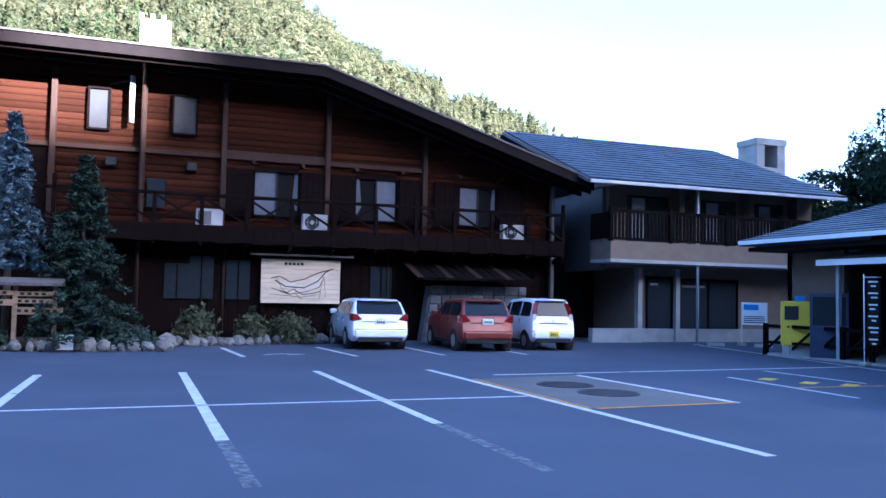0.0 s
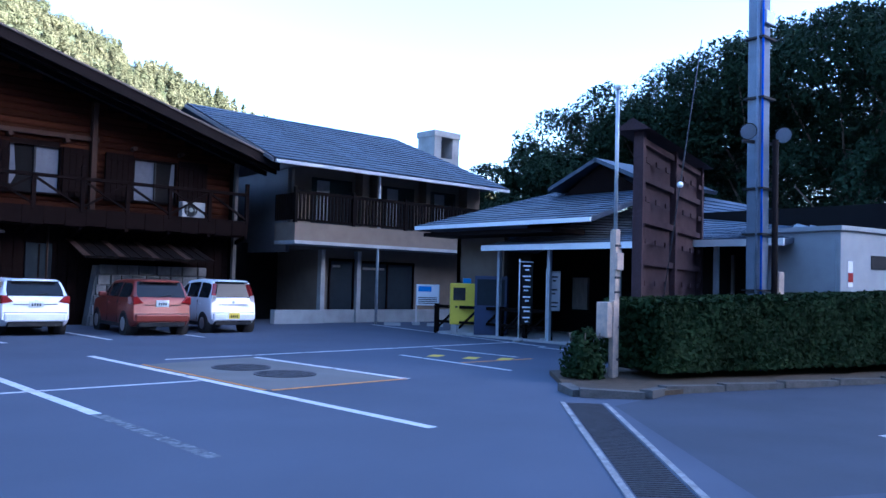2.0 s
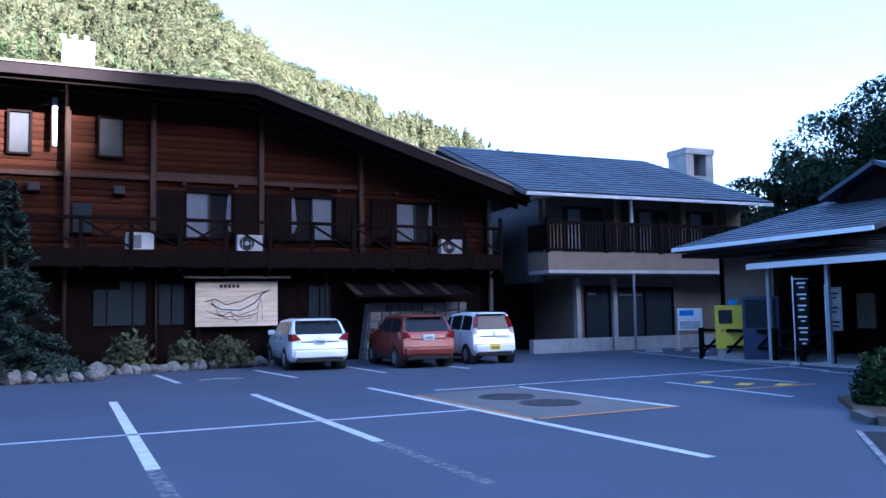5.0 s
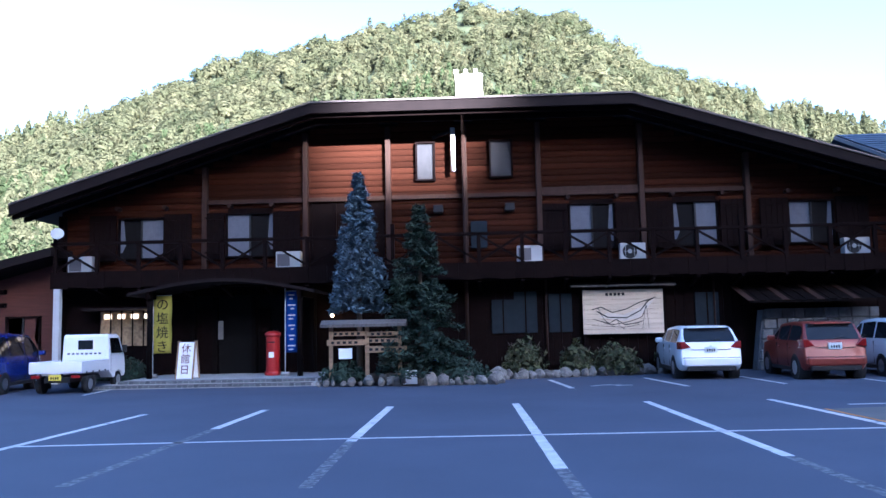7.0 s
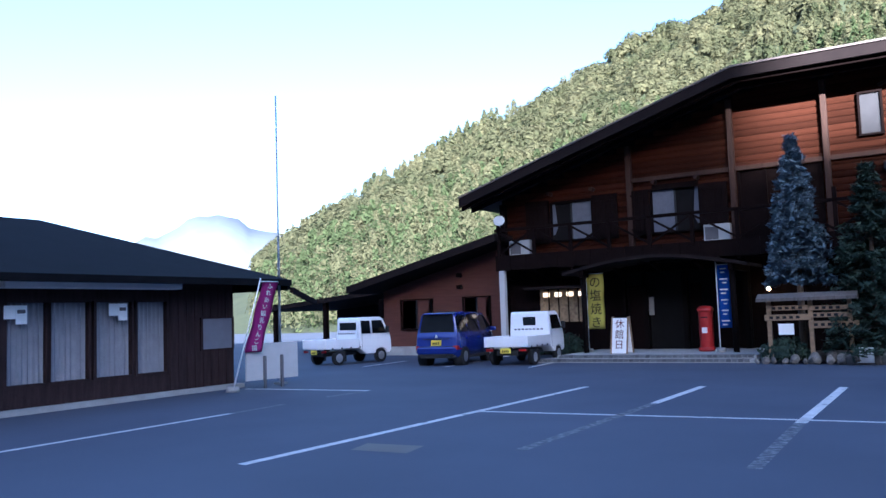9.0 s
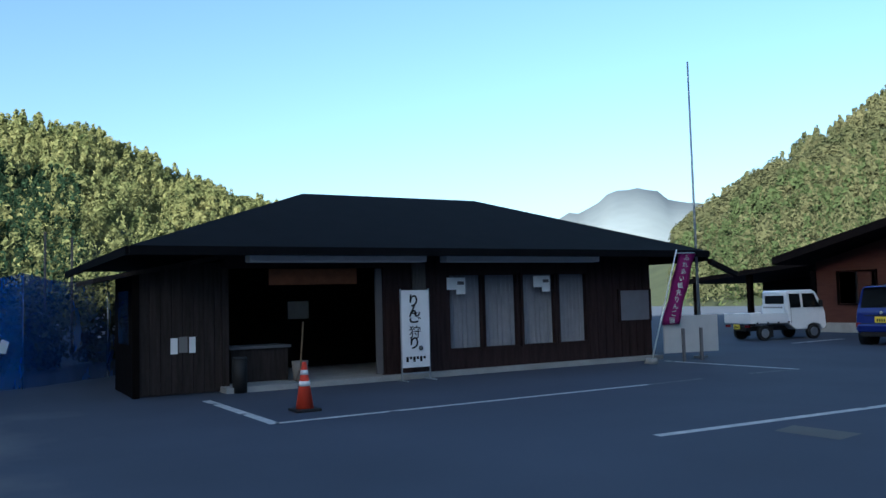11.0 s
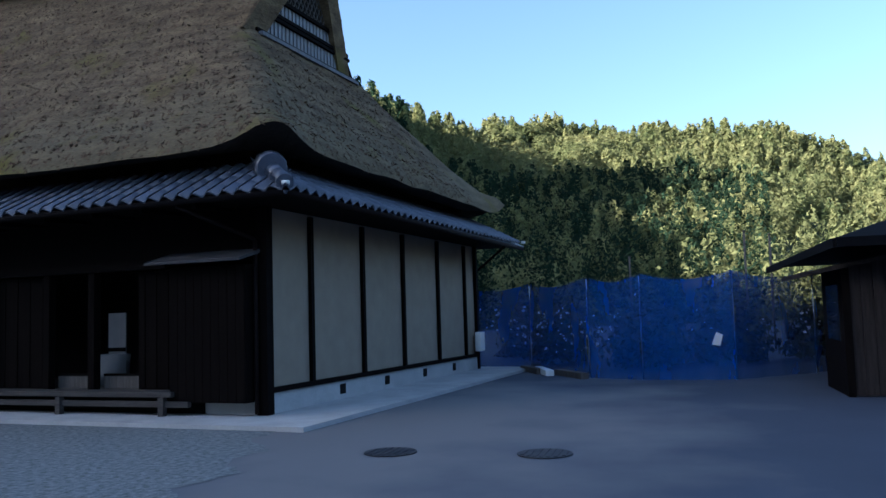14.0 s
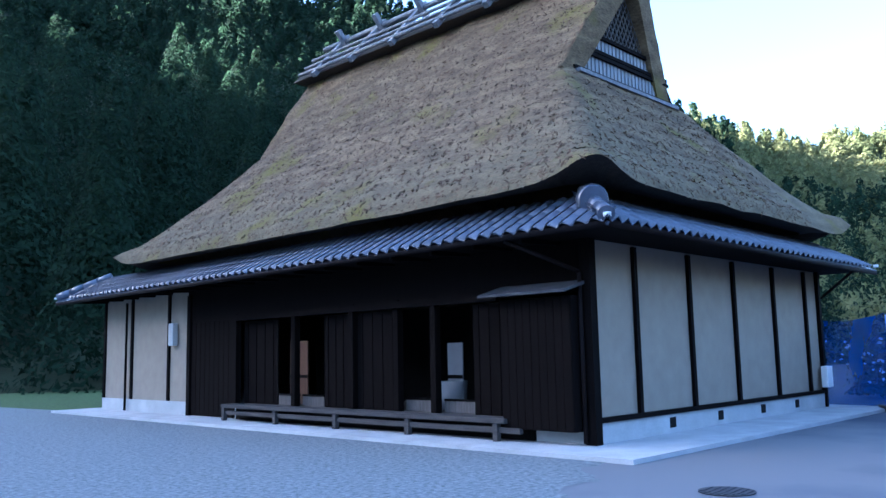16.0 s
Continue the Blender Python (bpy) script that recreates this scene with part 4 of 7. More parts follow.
for y0, y1 in ((8.60, 9.38), (9.47, 10.28), (10.46, 11.30), (11.45, 12.21)):
    fr = bmesh.new()
    for a in ((y0 - 0.06, y0, 0.48, 2.1), (y1, y1 + 0.06, 0.48, 2.1), (y0, y1, 0.48, 0.53), (y0, y1, 2.05, 2.1)):
        box(AX - 0.08, AX + 0.02, a[0], a[1], a[2], a[3], fr)
    w = part("window", fr, APPLEWOOD, apple, "glazed door with closed grey curtains")
    bm = bmesh.new()
    n = 36
    cur = [(y0 + (y1 - y0) * k / n, AX - 0.13 + 0.035 * math.sin(k * 1.25 + 0.6 * math.sin(k * 0.4))) for k in range(n + 1)]
    vs = [[bm.verts.new((x, y, z)) for z in (0.53, 2.05)] for y, x in cur]
    for k in range(n):
        bm.faces.new((vs[k][0], vs[k + 1][0], vs[k + 1][1], vs[k][1]))
    part("curtain", bm, CURTAIN, w)
part("curtain_back", box(AX - 0.3, AX - 0.28, 8.55, 12.25, 0.5, 2.08), ROOMSHADE, apple)
for k in range(8):
    part("wall_board", box(AX, AX + 0.02, 12.3 + k * 0.235, 12.52 + k * 0.235, 0.1, 2.42), APPLEWOOD, apple)
for k in range(5):
    part("wall_board", box(AX, AX + 0.02, 7.15 + k * 0.28, 7.42 + k * 0.28, 0.1, 2.45), APPLEWOOD, apple)
part("north_window", box(-15.9, -15.2, 14.2, 14.24, 1.2, 1.9), GLASS, apple)
nw = part("side_window", box(AX + 0.02, AX + 0.05, 13.2, 14.1, 0.95, 1.65), mat("frosted_pane", (0.16, 0.17, 0.20), 0.4, var=0.1, bump=0), apple, "pale frosted window pane")
for y in (13.17, 14.13):
    part("frame_bar", box(AX + 0.02, AX + 0.07, y - 0.03, y + 0.03, 0.92, 1.68), APPLEWOOD, nw)
part("bargeboard", beam((-14.0, 15.4, 2.3), (-14.6, 17.0, 2.0), 0.1, 0.12), FASCIA, apple)
part("shop_banner", box(AX + 0.03, AX + 0.06, 4.75, 6.5, 1.9, 2.2), mat("brown_valance_cloth", (0.17, 0.065, 0.03), 0.85, var=0.3, scale=6, bump=0.2), apple, "brown cloth valance")
part("name_board", box(AX + 0.02, AX + 0.07, 7.72, 8.02, 0.7, 2.3, bevel=0.01), GREYWOOD, apple, "weathered vertical wooden name board")
part("sliding_door", box(AX - 0.1, AX - 0.04, 6.95, 7.08, 0.12, 2.2), GREYWALL, apple)
# kiosk at its south end
KIOSKWOOD = mat("dark_kiosk_boards", (0.032, 0.026, 0.024), 0.85, var=0.45, scale=3, fine=30, bump=0.35, stretch=(6, 6, 0.5), spec=0.08)
kiosk = thing("kiosk", "grey weathered board kiosk leaning against the shop", "shed", kind="structure")
for k in range(8):
    y = 2.50 + k * 0.187
    part("plank", box(-15.02, -14.98, y + 0.004, y + 0.183, 0.02, 2.2 + 0.02 * k), KIOSKWOOD, kiosk)
part("side_wall", box(-17.0, -15.0, 2.42, 2.5, 0, 2.2), OLDWOOD, kiosk)
part("counter_window", box(-16.5, -15.4, 2.40, 2.43, 0.9, 1.85), GLASS, kiosk)
part("back_panel", box(-17.0, -15.05, 3.9, 4.0, 0, 2.4), OLDWOOD, kiosk)
part("corner_post", box(-15.06, -14.94, 2.40, 2.52, 0, 2.2), OLDWOOD, kiosk)
part("corner_post", box(-15.06, -14.94, 3.94, 4.06, 0, 2.4), KIOSKWOOD, kiosk)
part("roof", prism([(1.75, 1.98), (4.1, 2.42), (4.1, 2.49), (1.75, 2.05)], (-17.3, -14.7), "x"), KIOSKWOOD, kiosk, "sloping board roof")
part("notice", box(-14.975, -14.965, 3.04, 3.16, 0.72, 1.0), WHITEP, kiosk, "white paper notice")
part("notice", box(-14.975, -14.965, 3.18, 3.33, 0.74, 1.02), SHOJI, kiosk, "white paper notice")
part("notice", box(-14.975, -14.965, 3.36, 3.47, 0.73, 1.01), WHITEP, kiosk, "white paper notice")

# ---- thatched farmhouse ----
FC = Vector((-11.77, -6.42, 0))
FARMCONC = mat("pale_farm_concrete", (0.42, 0.42, 0.41), 0.9, var=0.22, scale=1.5, fine=50, bump=0.25)
farm = thing("farmhouse", "old thatched farmhouse with tan plaster walls and a tiled eave", "house", FC.x, FC.y, 0, -95.7, kind="structure")
# in the house's own axes: +x along the front, -y into the house
FL, FD = 17.8, 10.0
part("slab", box(-1.35, FL + 0.9, -FD - 0.8, 1.15, 0, 0.07), FARMCONC, farm, "pale concrete apron")
part("foundation", box(0.1, FL, -FD, -0.06, 0.07, 0.42), FARMCONC, farm)
side = part("side_wall", box(0.04, 0.2, -FD, -0.1, 0.42, 3.45), CLAY, farm, "tan plaster wall")
part("side_base", box(-0.01, 0.12, -FD, -0.1, 0.05, 0.40), FARMCONC, farm, "white concrete footing")
for y in (-1.4, -3.35, -5.25, -7.25, -9.1):
    part("stud", box(-0.03, 0.06, y - 0.05, y + 0.05, 0.42, 3.3), OLDWOOD, side)
part("sill_beam", box(-0.05, 0.06, -FD, 0.0, 0.40, 0.48), OLDWOOD, side)
for y in (-2.43, -4.31, -6.29, -8.14):
    part("vent", box(-0.016, 0.0, y - 0.11, y + 0.11, 0.16, 0.34), ROOMSHADE, side, "vent hole with its shade painted near-black")
part("back_wall", box(0.1, FL, -FD, -FD + 0.2, 0.42, 3.45), CLAY, farm)
part("end_wall", box(FL - 0.2, FL, -FD, -0.1, 0.42, 3.45), CLAY, farm)
part("corner_post", box(-0.06, 0.14, -0.12, 0.06, 0.05, 3.4), OLDWOOD, farm)
part("corner_post", box(-0.05, 0.1, -FD - 0.02, -FD + 0.12, 0.05, 3.4), OLDWOOD, farm)
# front, from the near corner: shutter case, sliding doors over a bench, big door, plaster
case = part("shutter_case", box(0.15, 1.6, -0.02, 0.32, 0.28, 2.42, bevel=0.01), OLDWOOD, farm, "black board shutter case")
for k in range(9):
    part("case_board", box(0.17 + k * 0.158, 0.32 + k * 0.158, 0.32, 0.335, 0.3, 2.4), OLDWOOD, case)
part("case_roof", prism([(-0.02, 2.62), (0.62, 2.46), (0.62, 2.50), (-0.02, 2.68)], (0.05, 1.85), "x"), mat("grey_case_sheet", (0.05, 0.05, 0.055), 0.7, var=0.3, scale=4, bump=0.2), case, "grey sheet over the shutter case")
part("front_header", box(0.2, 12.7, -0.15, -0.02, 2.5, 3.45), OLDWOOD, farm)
part("inner_room", box(1.85, 10.4, -2.6, -2.5, 0.3, 2.6), ROOMSHADE, farm)
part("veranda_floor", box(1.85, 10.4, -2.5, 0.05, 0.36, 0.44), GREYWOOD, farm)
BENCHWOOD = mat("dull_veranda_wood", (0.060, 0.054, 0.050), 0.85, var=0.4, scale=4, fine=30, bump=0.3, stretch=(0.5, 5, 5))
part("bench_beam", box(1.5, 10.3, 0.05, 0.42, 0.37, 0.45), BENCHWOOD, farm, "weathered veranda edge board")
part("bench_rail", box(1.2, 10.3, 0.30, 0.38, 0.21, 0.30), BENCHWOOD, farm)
# near-black panel painted as the shade below the veranda
part("veranda_skirt", box(1.2, 10.3, -0.05, 0.0, 0.06, 0.37), ROOMSHADE, farm)
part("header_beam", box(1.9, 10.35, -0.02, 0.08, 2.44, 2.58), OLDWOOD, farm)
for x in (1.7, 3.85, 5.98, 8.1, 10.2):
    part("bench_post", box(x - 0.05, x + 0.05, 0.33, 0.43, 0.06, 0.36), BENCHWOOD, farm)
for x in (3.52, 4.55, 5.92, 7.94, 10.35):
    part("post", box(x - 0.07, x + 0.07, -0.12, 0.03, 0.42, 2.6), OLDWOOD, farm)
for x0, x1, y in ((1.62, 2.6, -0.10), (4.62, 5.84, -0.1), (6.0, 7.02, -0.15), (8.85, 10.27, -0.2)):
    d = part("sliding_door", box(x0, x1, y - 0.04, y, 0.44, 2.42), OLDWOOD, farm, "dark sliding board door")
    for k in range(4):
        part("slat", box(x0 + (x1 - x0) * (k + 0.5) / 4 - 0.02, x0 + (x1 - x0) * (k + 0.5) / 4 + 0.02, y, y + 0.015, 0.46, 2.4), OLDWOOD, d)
for x0, x1 in ((2.65, 3.45), (3.6, 4.5), (7.1, 7.88), (8.02, 8.8)):
    d = part("door_foot", box(x0, x1, -0.24, -0.20, 0.45, 0.66), GREYWOOD, farm, "pale weathered door foot panel")
    part("foot_rail", box(x0, x1, -0.245, -0.19, 0.66, 0.70), OLDWOOD, d)
for x0, x1, y, m_ in ((3.62, 4.02, -0.9, SHOJI), (2.9, 3.25, -0.9, SHOJI), (8.1, 8.78, -0.5, mat("brown_door_wood", (0.10, 0.05, 0.028), 0.7, var=0.4, scale=3, bump=0.2, stretch=(4, 4, 0.5)))):
    d = part("inner_screen", box(x0, x1, y - 0.03, y, 0.45, 1.9 if y > -0.7 else 1.75), m_, farm, "dim inner screen behind the open doors")
    part("screen_rail", box(x0, x1, y, y + 0.02, 1.05, 1.12), OLDWOOD, d)
part("drum", rod((3.95, -0.9, 0.44), (3.95, -0.9, 1.0), 0.3, 0.34, 20), SHOJI, farm, "pale round drum on the veranda")
dr = part("front_door", box(10.45, 12.5, -0.12, -0.04, 0.08, 2.5), OLDWOOD, farm, "wide dark board door")
for k in range(9):
    part("door_board", box(10.48 + k * 0.225, 10.69 + k * 0.225, -0.04, -0.02, 0.1, 2.45), OLDWOOD, dr)
part("door_post", box(12.5, 12.66, -0.12, 0.04, 0.06, 3.2), OLDWOOD, farm)
part("front_wall", box(12.66, FL, -0.14, -0.03, 0.42, 3.45), CLAY, farm, "tan plaster wall")
part("front_wall", box(10.4, 12.66, -0.14, -0.03, 2.55, 3.0), CLAY, farm)
part("front_base", box(12.66, FL, -0.1, -0.005, 0.05, 0.42), FARMCONC, farm)
for x in (13.7, 15.9, 17.7):
    part("stud", box(x - 0.06, x + 0.06, -0.10, 0.02, 0.42, 3.3), OLDWOOD, farm)
part("meter_box", box(13.2, 13.45, 0.0, 0.16, 1.9, 2.5, bevel=0.02), ACWHITE, farm, "pale meter box")
part("meter_box", box(-0.22, -0.06, -9.95, -9.6, 0.55, 1.05, bevel=0.02), WHITEP, farm, "white meter box")
# eave frame, gutters
part("eave_soffit", box(-0.95, FL + 0.9, -FD - 0.9, 0.95, 3.34, 3.40), OLDWOOD, farm)
for a, b in (((-1.05, 1.05, 3.36), (FL + 1.0, 1.05, 3.30)), ((-1.05, 1.05, 3.36), (-1.05, -FD - 1.0, 3.30))):
    part("gutter", rod(a, b, 0.055), FASCIA, farm, "brown rain gutter")
part("downpipe", rod((0.9, 1.0, 3.3), (0.1, 0.12, 2.8), 0.035), FASCIA, farm)
part("downpipe", rod((0.1, 0.12, 2.8), (0.1, 0.12, 0.1), 0.035), FASCIA, farm)
part("downpipe", rod((16.1, 0.08, 3.2), (16.1, 0.08, 0.1), 0.035), OLDWOOD, farm)
part("downpipe", rod((-1.0, -9.6, 3.3), (-0.1, -9.9, 2.7), 0.035), FASCIA, farm)
for k in range(18):
    part("rafter", beam((0.6 + k, -0.1, 3.33), (0.6 + k, 0.98, 3.28), 0.06, 0.08), OLDWOOD, farm)
# tiled skirt under the thatch
tb = bmesh.new()
arc = [(-0.135 + 0.27 * k / 8, 0.045 * math.cos(math.pi * 2 * k / 8) * (1 if k <= 4 else 0.6)) for k in range(9)]
up_ = [[tb.verts.new((x, y, z + 0.02)) for x, z in arc] for y in (0.0, -0.34)]
dn_ = [[tb.verts.new((x, y, z - 0.005)) for x, z in arc] for y in (0.0, -0.34)]
for k in range(8):
    tb.faces.new((up_[0][k], up_[0][k + 1], up_[1][k + 1], up_[1][k])).smooth = True
    tb.faces.new((dn_[0][k], up_[0][k], up_[0][k + 1], dn_[0][k + 1]))
bmesh.ops.recalc_face_normals(tb, faces=tb.faces[:])
tile_mesh = bpy.data.meshes.new("roof_tile")
tb.to_mesh(tile_mesh)
tb.free()
tile_mesh.materials.append(TILE)
TS = math.atan2(0.62, 1.15)
front_skirt = slab_roof("tile_bed", [(-1.1, 1.1, 3.36), (FL + 1.0, 1.1, 3.36), (FL - 0.2, -0.15, 4.0), (0.15, -0.15, 4.0)], TILE, farm, 0.05, "blue grey tiled eave")
side_skirt = slab_roof("tile_bed", [(-1.1, 1.1, 3.36), (0.15, -0.15, 4.0), (0.15, -FD + 0.2, 4.0), (-1.1, -FD - 1.0, 3.36)], TILE, farm, 0.05, "blue grey tiled eave")
for name, rows in (("f", 4), ("s", 4)):
    n = 70 if name == "f" else 43
    for r in range(rows):
        for k in range(n):
            a = -1.0 + 0.27 * k
            off = 0.30 * r
            if a < -1.0 + off * 0.9 or a > (FL if name == "f" else FD) + 0.9 - off:
                continue
            z = 3.385 + (off * math.tan(TS)) + 0.02
            ob = new("roof_tile", tile_mesh)
            if name == "f":
                ob.parent = front_skirt
                ob.matrix_basis = Matrix.Translation((a, 1.12 - off, z)) @ Euler((-TS, 0, 0)).to_matrix().to_4x4()
            else:
                ob.parent = side_skirt
                ob.matrix_basis = Matrix.Translation((-1.12 + off, -a, z)) @ Euler((0, 0, radians(90))).to_matrix().to_4x4() @ Euler((-TS, 0, 0)).to_matrix().to_4x4()
for a, b in (((-1.05, 1.05, 3.45), (0.1, -0.1, 4.08)), ((FL + 0.95, 1.05, 3.45), (FL - 0.2, -0.1, 4.08))):
    for k in range(4):
        p, q = Vector(a).lerp(Vector(b), k / 4), Vector(a).lerp(Vector(b), (k + 1) / 4)
        part("hip_tile", rod(p + Vector((0, 0, 0.03)), q + Vector((0, 0, 0.05)), 0.13, 0.11, 12), TILE, farm)
part("demon_tile", rod((-0.4, 0.42, 3.86), (-0.52, 0.55, 3.82), 0.26, 0.22, 16), TILE, farm, "round end tile")
for p in ((-1.08, 1.08, 3.44), (FL + 1.0, 1.08, 3.44), (-1.08, -FD - 1.0, 3.44)):
    part("white_cap", rod(p, (p[0], p[1], p[2] + 0.06), 0.06), WHITEP, farm)
# thatch: rounded hipped skirt below, steep gable above
rng = np.random.default_rng(5)


def ring(x0, x1, y0, y1, r, z, n=14, m=40):
    pts = []
    for (cx, cy, a0), (sx, sy, ex, ey) in zip(((x1 - r, y1 - r, 0), (x0 + r, y1 - r, 90), (x0 + r, y0 + r, 180), (x1 - r, y0 + r, 270)), ((x1 - r, y1, x0 + r, y1), (x0, y1 - r, x0, y0 + r), (x0 + r, y0, x1 - r, y0), (x1, y0 + r, x1, y1 - r))):
        for k in range(n):
            a = radians(a0 + 90 * k / n)
            pts.append((cx + r * math.cos(a), cy + r * math.sin(a), z))
        for k in range(m):
            pts.append((sx + (ex - sx) * k / m, sy + (ey - sy) * k / m, z))
    return pts


TX0, TX1, TY0, TY1 = -0.75, 15.9, -FD - 0.75, 0.75
th = bmesh.new()
rings = []
lev = [(0.0, 4.16, 1), (0.02, 4.20, 1), (0.15, 4.45, 1)] + [(0.15 + (2.85 - 0.15) * (t ** 0.90), 4.45 + 3.05 * t, 1) for t in (0.1, 0.2, 0.3, 0.4, 0.5, 0.6, 0.7, 0.8, 0.9, 1.0)]
for inset, z, o in lev:
    pts = ring(TX0 + inset, TX1 - inset, TY0 + inset * 1.15, TY1 - inset * 1.15, 0.38, z)
    rv = []
    for x, y, zz in pts:
        f = noise.noise(Vector((x * 0.9, y * 0.9, zz * 0.9))) * 0.10 + noise.noise(Vector((x * 4, y * 4, zz * 4))) * 0.035
        corner = math.exp(-((min(abs(x - TX0), abs(x - TX1)) ** 2 + min(abs(y - TY0), abs(y - TY1)) ** 2) / 0.55))
        rv.append(th.verts.new((x, y, zz + f * (1 if zz > 4.3 else 0.35) + 0.36 * corner * max(0.0, 1 - (zz - 4.16) / 1.2))))
    rings.append(rv)
for a, b in zip(rings, rings[1:]):
    n = len(a)
    for k in range(n):
        th.faces.new((a[k], a[(k + 1) % n], b[(k + 1) % n], b[k])).smooth = True
bmesh.ops.recalc_face_normals(th, faces=th.faces[:])
straw_p, straw_n = [], []
for f in th.faces:
    if f.calc_center_median().y > -8 and f.normal.z > 0.05:
        for _ in range(max(1, int(f.calc_area() * 170))):
            wts = rng.dirichlet((1, 1, 1, 1))
            straw_p.append(sum((Vector(v.co) * float(q) for v, q in zip(f.verts, wts)), Vector()))
            straw_n.append(f.normal.copy())
# underside ring in a darker colour than the thatch above
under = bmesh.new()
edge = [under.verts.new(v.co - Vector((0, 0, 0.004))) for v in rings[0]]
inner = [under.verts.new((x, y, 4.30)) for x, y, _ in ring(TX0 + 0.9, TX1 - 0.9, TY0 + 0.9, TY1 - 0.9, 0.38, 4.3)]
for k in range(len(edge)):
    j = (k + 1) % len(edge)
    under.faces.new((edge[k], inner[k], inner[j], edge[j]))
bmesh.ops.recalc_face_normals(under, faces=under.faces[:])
part("thatch_underside", under, THATCHCUT, farm, "cut straw under the eave, coloured darker than the thatch")
thatch = part("thatch", th, THATCH, farm, "brown mossy thatch")
RX0, RX1, RYC, RZ = 2.15 - 0.55, 13.1 + 0.4, -FD / 2, 10.95
up2 = bmesh.new()
for sgn in (1, -1):
    lay = []
    for depth in (0.0, 0.5):
        grid = []
        for i in range(17):
            t = i / 16
            y = RYC + (2.52 if sgn > 0 else -2.0) * (1 - t)
            z = 7.40 + (RZ - 7.40) * t - depth * 0.5
            row = []
            for j in range(61):
                x = RX0 + 0.5 * (1 - t) + (RX1 - RX0 - 0.9 * (1 - t)) * j / 60
                f = noise.noise(Vector((x * 0.9, y * 0.9, z * 0.9))) * 0.09 + noise.noise(Vector((x * 4, y * 4, z * 4))) * 0.045
                row.append(up2.verts.new((x, y + sgn * (f * (depth == 0) - depth * (1 if t < 0.9 else 0.2)), z)))
            grid.append(row)
        for i in range(16):
            for j in range(60):
                up2.faces.new((grid[i][j], grid[i][j + 1], grid[i + 1][j + 1], grid[i + 1][j])).smooth = depth == 0
        lay.append(grid)
    for i in range(16):
        for j in (0, 60):
            up2.faces.new((lay[0][i][j], lay[0][i + 1][j], lay[1][i + 1][j], lay[1][i][j]))
bmesh.ops.recalc_face_normals(up2, faces=up2.faces[:])
for f in up2.faces:
    if f.normal.y > 0.2 and f.smooth:
        for _ in range(max(1, int(f.calc_area() * 170))):
            wts = rng.dirichlet((1, 1, 1, 1))
            straw_p.append(sum((Vector(v.co) * float(q) for v, q in zip(f.verts, wts)), Vector()))
            straw_n.append(f.normal.copy())
part("upper_thatch", up2, THATCH, farm, "brown mossy thatch")
tagged(quads_mesh("straw", leaf_cloud(rng, np.array(straw_p), np.array(straw_n), 0.060, 0.30, 0.30), mat("straw_ends", (0.105, 0.068, 0.042), 0.95, var=0.4, scale=1.2, fine=9, bump=0, island=0.38, spec=0.1), farm), "loose straw ends on the thatch", kind="stuff")
gab = part("gable", prism([(RYC - 2.3, 7.45), (RYC + 2.3, 7.45), (RYC, RZ - 0.4)], (2.15, 2.3), "x"), OLDWOOD, farm, "dark lattice gable")
part("gable", prism([(RYC - 2.3, 7.45), (RYC + 2.3, 7.45), (RYC, RZ - 0.4)], (13.0, 13.15), "x"), OLDWOOD, farm)
RIDGEWOOD = mat("silvered_ridge_wood", (0.19, 0.19, 0.20), 0.85, var=0.4, scale=4, fine=30, bump=0.35, stretch=(3, 3, 0.6))
SLATWOOD = mat("pale_slat_wood", (0.26, 0.26, 0.27), 0.85, var=0.3, scale=5, fine=30, bump=0.2, stretch=(5, 5, 0.6))


def gable_half(z):
    return 2.15 * (1 - (z - 7.45) / 3.0)


for z in (7.46, 7.90, 8.00, 8.36):
    part("rail", box(2.02, 2.13, RYC - gable_half(z), RYC + gable_half(z), z - 0.04, z + 0.04), OLDWOOD, gab)
for z0, z1 in ((7.51, 7.86), (8.05, 8.32)):
    n = int(2 * gable_half(z1) / 0.15)
    for k in range(n):
        y = RYC - gable_half(z1) + 0.15 * (k + 0.5)
        part("slat", box(2.08, 2.12, y - 0.05, y + 0.05, z0, z1), SLATWOOD, gab, "pale upright slat")
for k in range(-9, 10):
    for d in (-1, 1):
        y0 = RYC + k * 0.16
        a_, b_ = Vector((2.10, y0, 8.42)), Vector((2.10, y0 + d * 0.9, 9.92))
        t_ = 1.0
        while t_ > 0.05 and abs(a_.lerp(b_, t_).y - RYC) > gable_half(a_.lerp(b_, t_).z) - 0.05:
            t_ -= 0.05
        if t_ > 0.1 and abs(y0 - RYC) < gable_half(8.42):
            part("lattice", beam(a_, a_.lerp(b_, t_), 0.02, 0.025), GREYWOOD, gab)
part("gable_sill", box(1.92, 2.2, RYC - 2.1, RYC + 2.1, 7.34, 7.42), RIDGEWOOD, gab)
ridge = part("ridge_cap", prism([(RYC - 0.95, RZ - 0.72), (RYC + 0.95, RZ - 0.72), (RYC + 0.3, RZ + 0.02), (RYC, RZ + 0.12), (RYC - 0.3, RZ + 0.02)], (RX0 + 0.1, RX1 + 0.1), "x"), THATCHCUT, farm, "dark bark ridge cover")
for k in range(6):
    x = 3.45 + k * 1.76
    for s_ in (-1, 1):
        part("saddle_beam", beam((x + 0.09 * s_, RYC + s_ * 1.12, RZ - 0.80), (x + 0.09 * s_, RYC - s_ * 0.30, RZ + 0.80), 0.16, 0.16), RIDGEWOOD, ridge, "crossed weathered ridge timber")
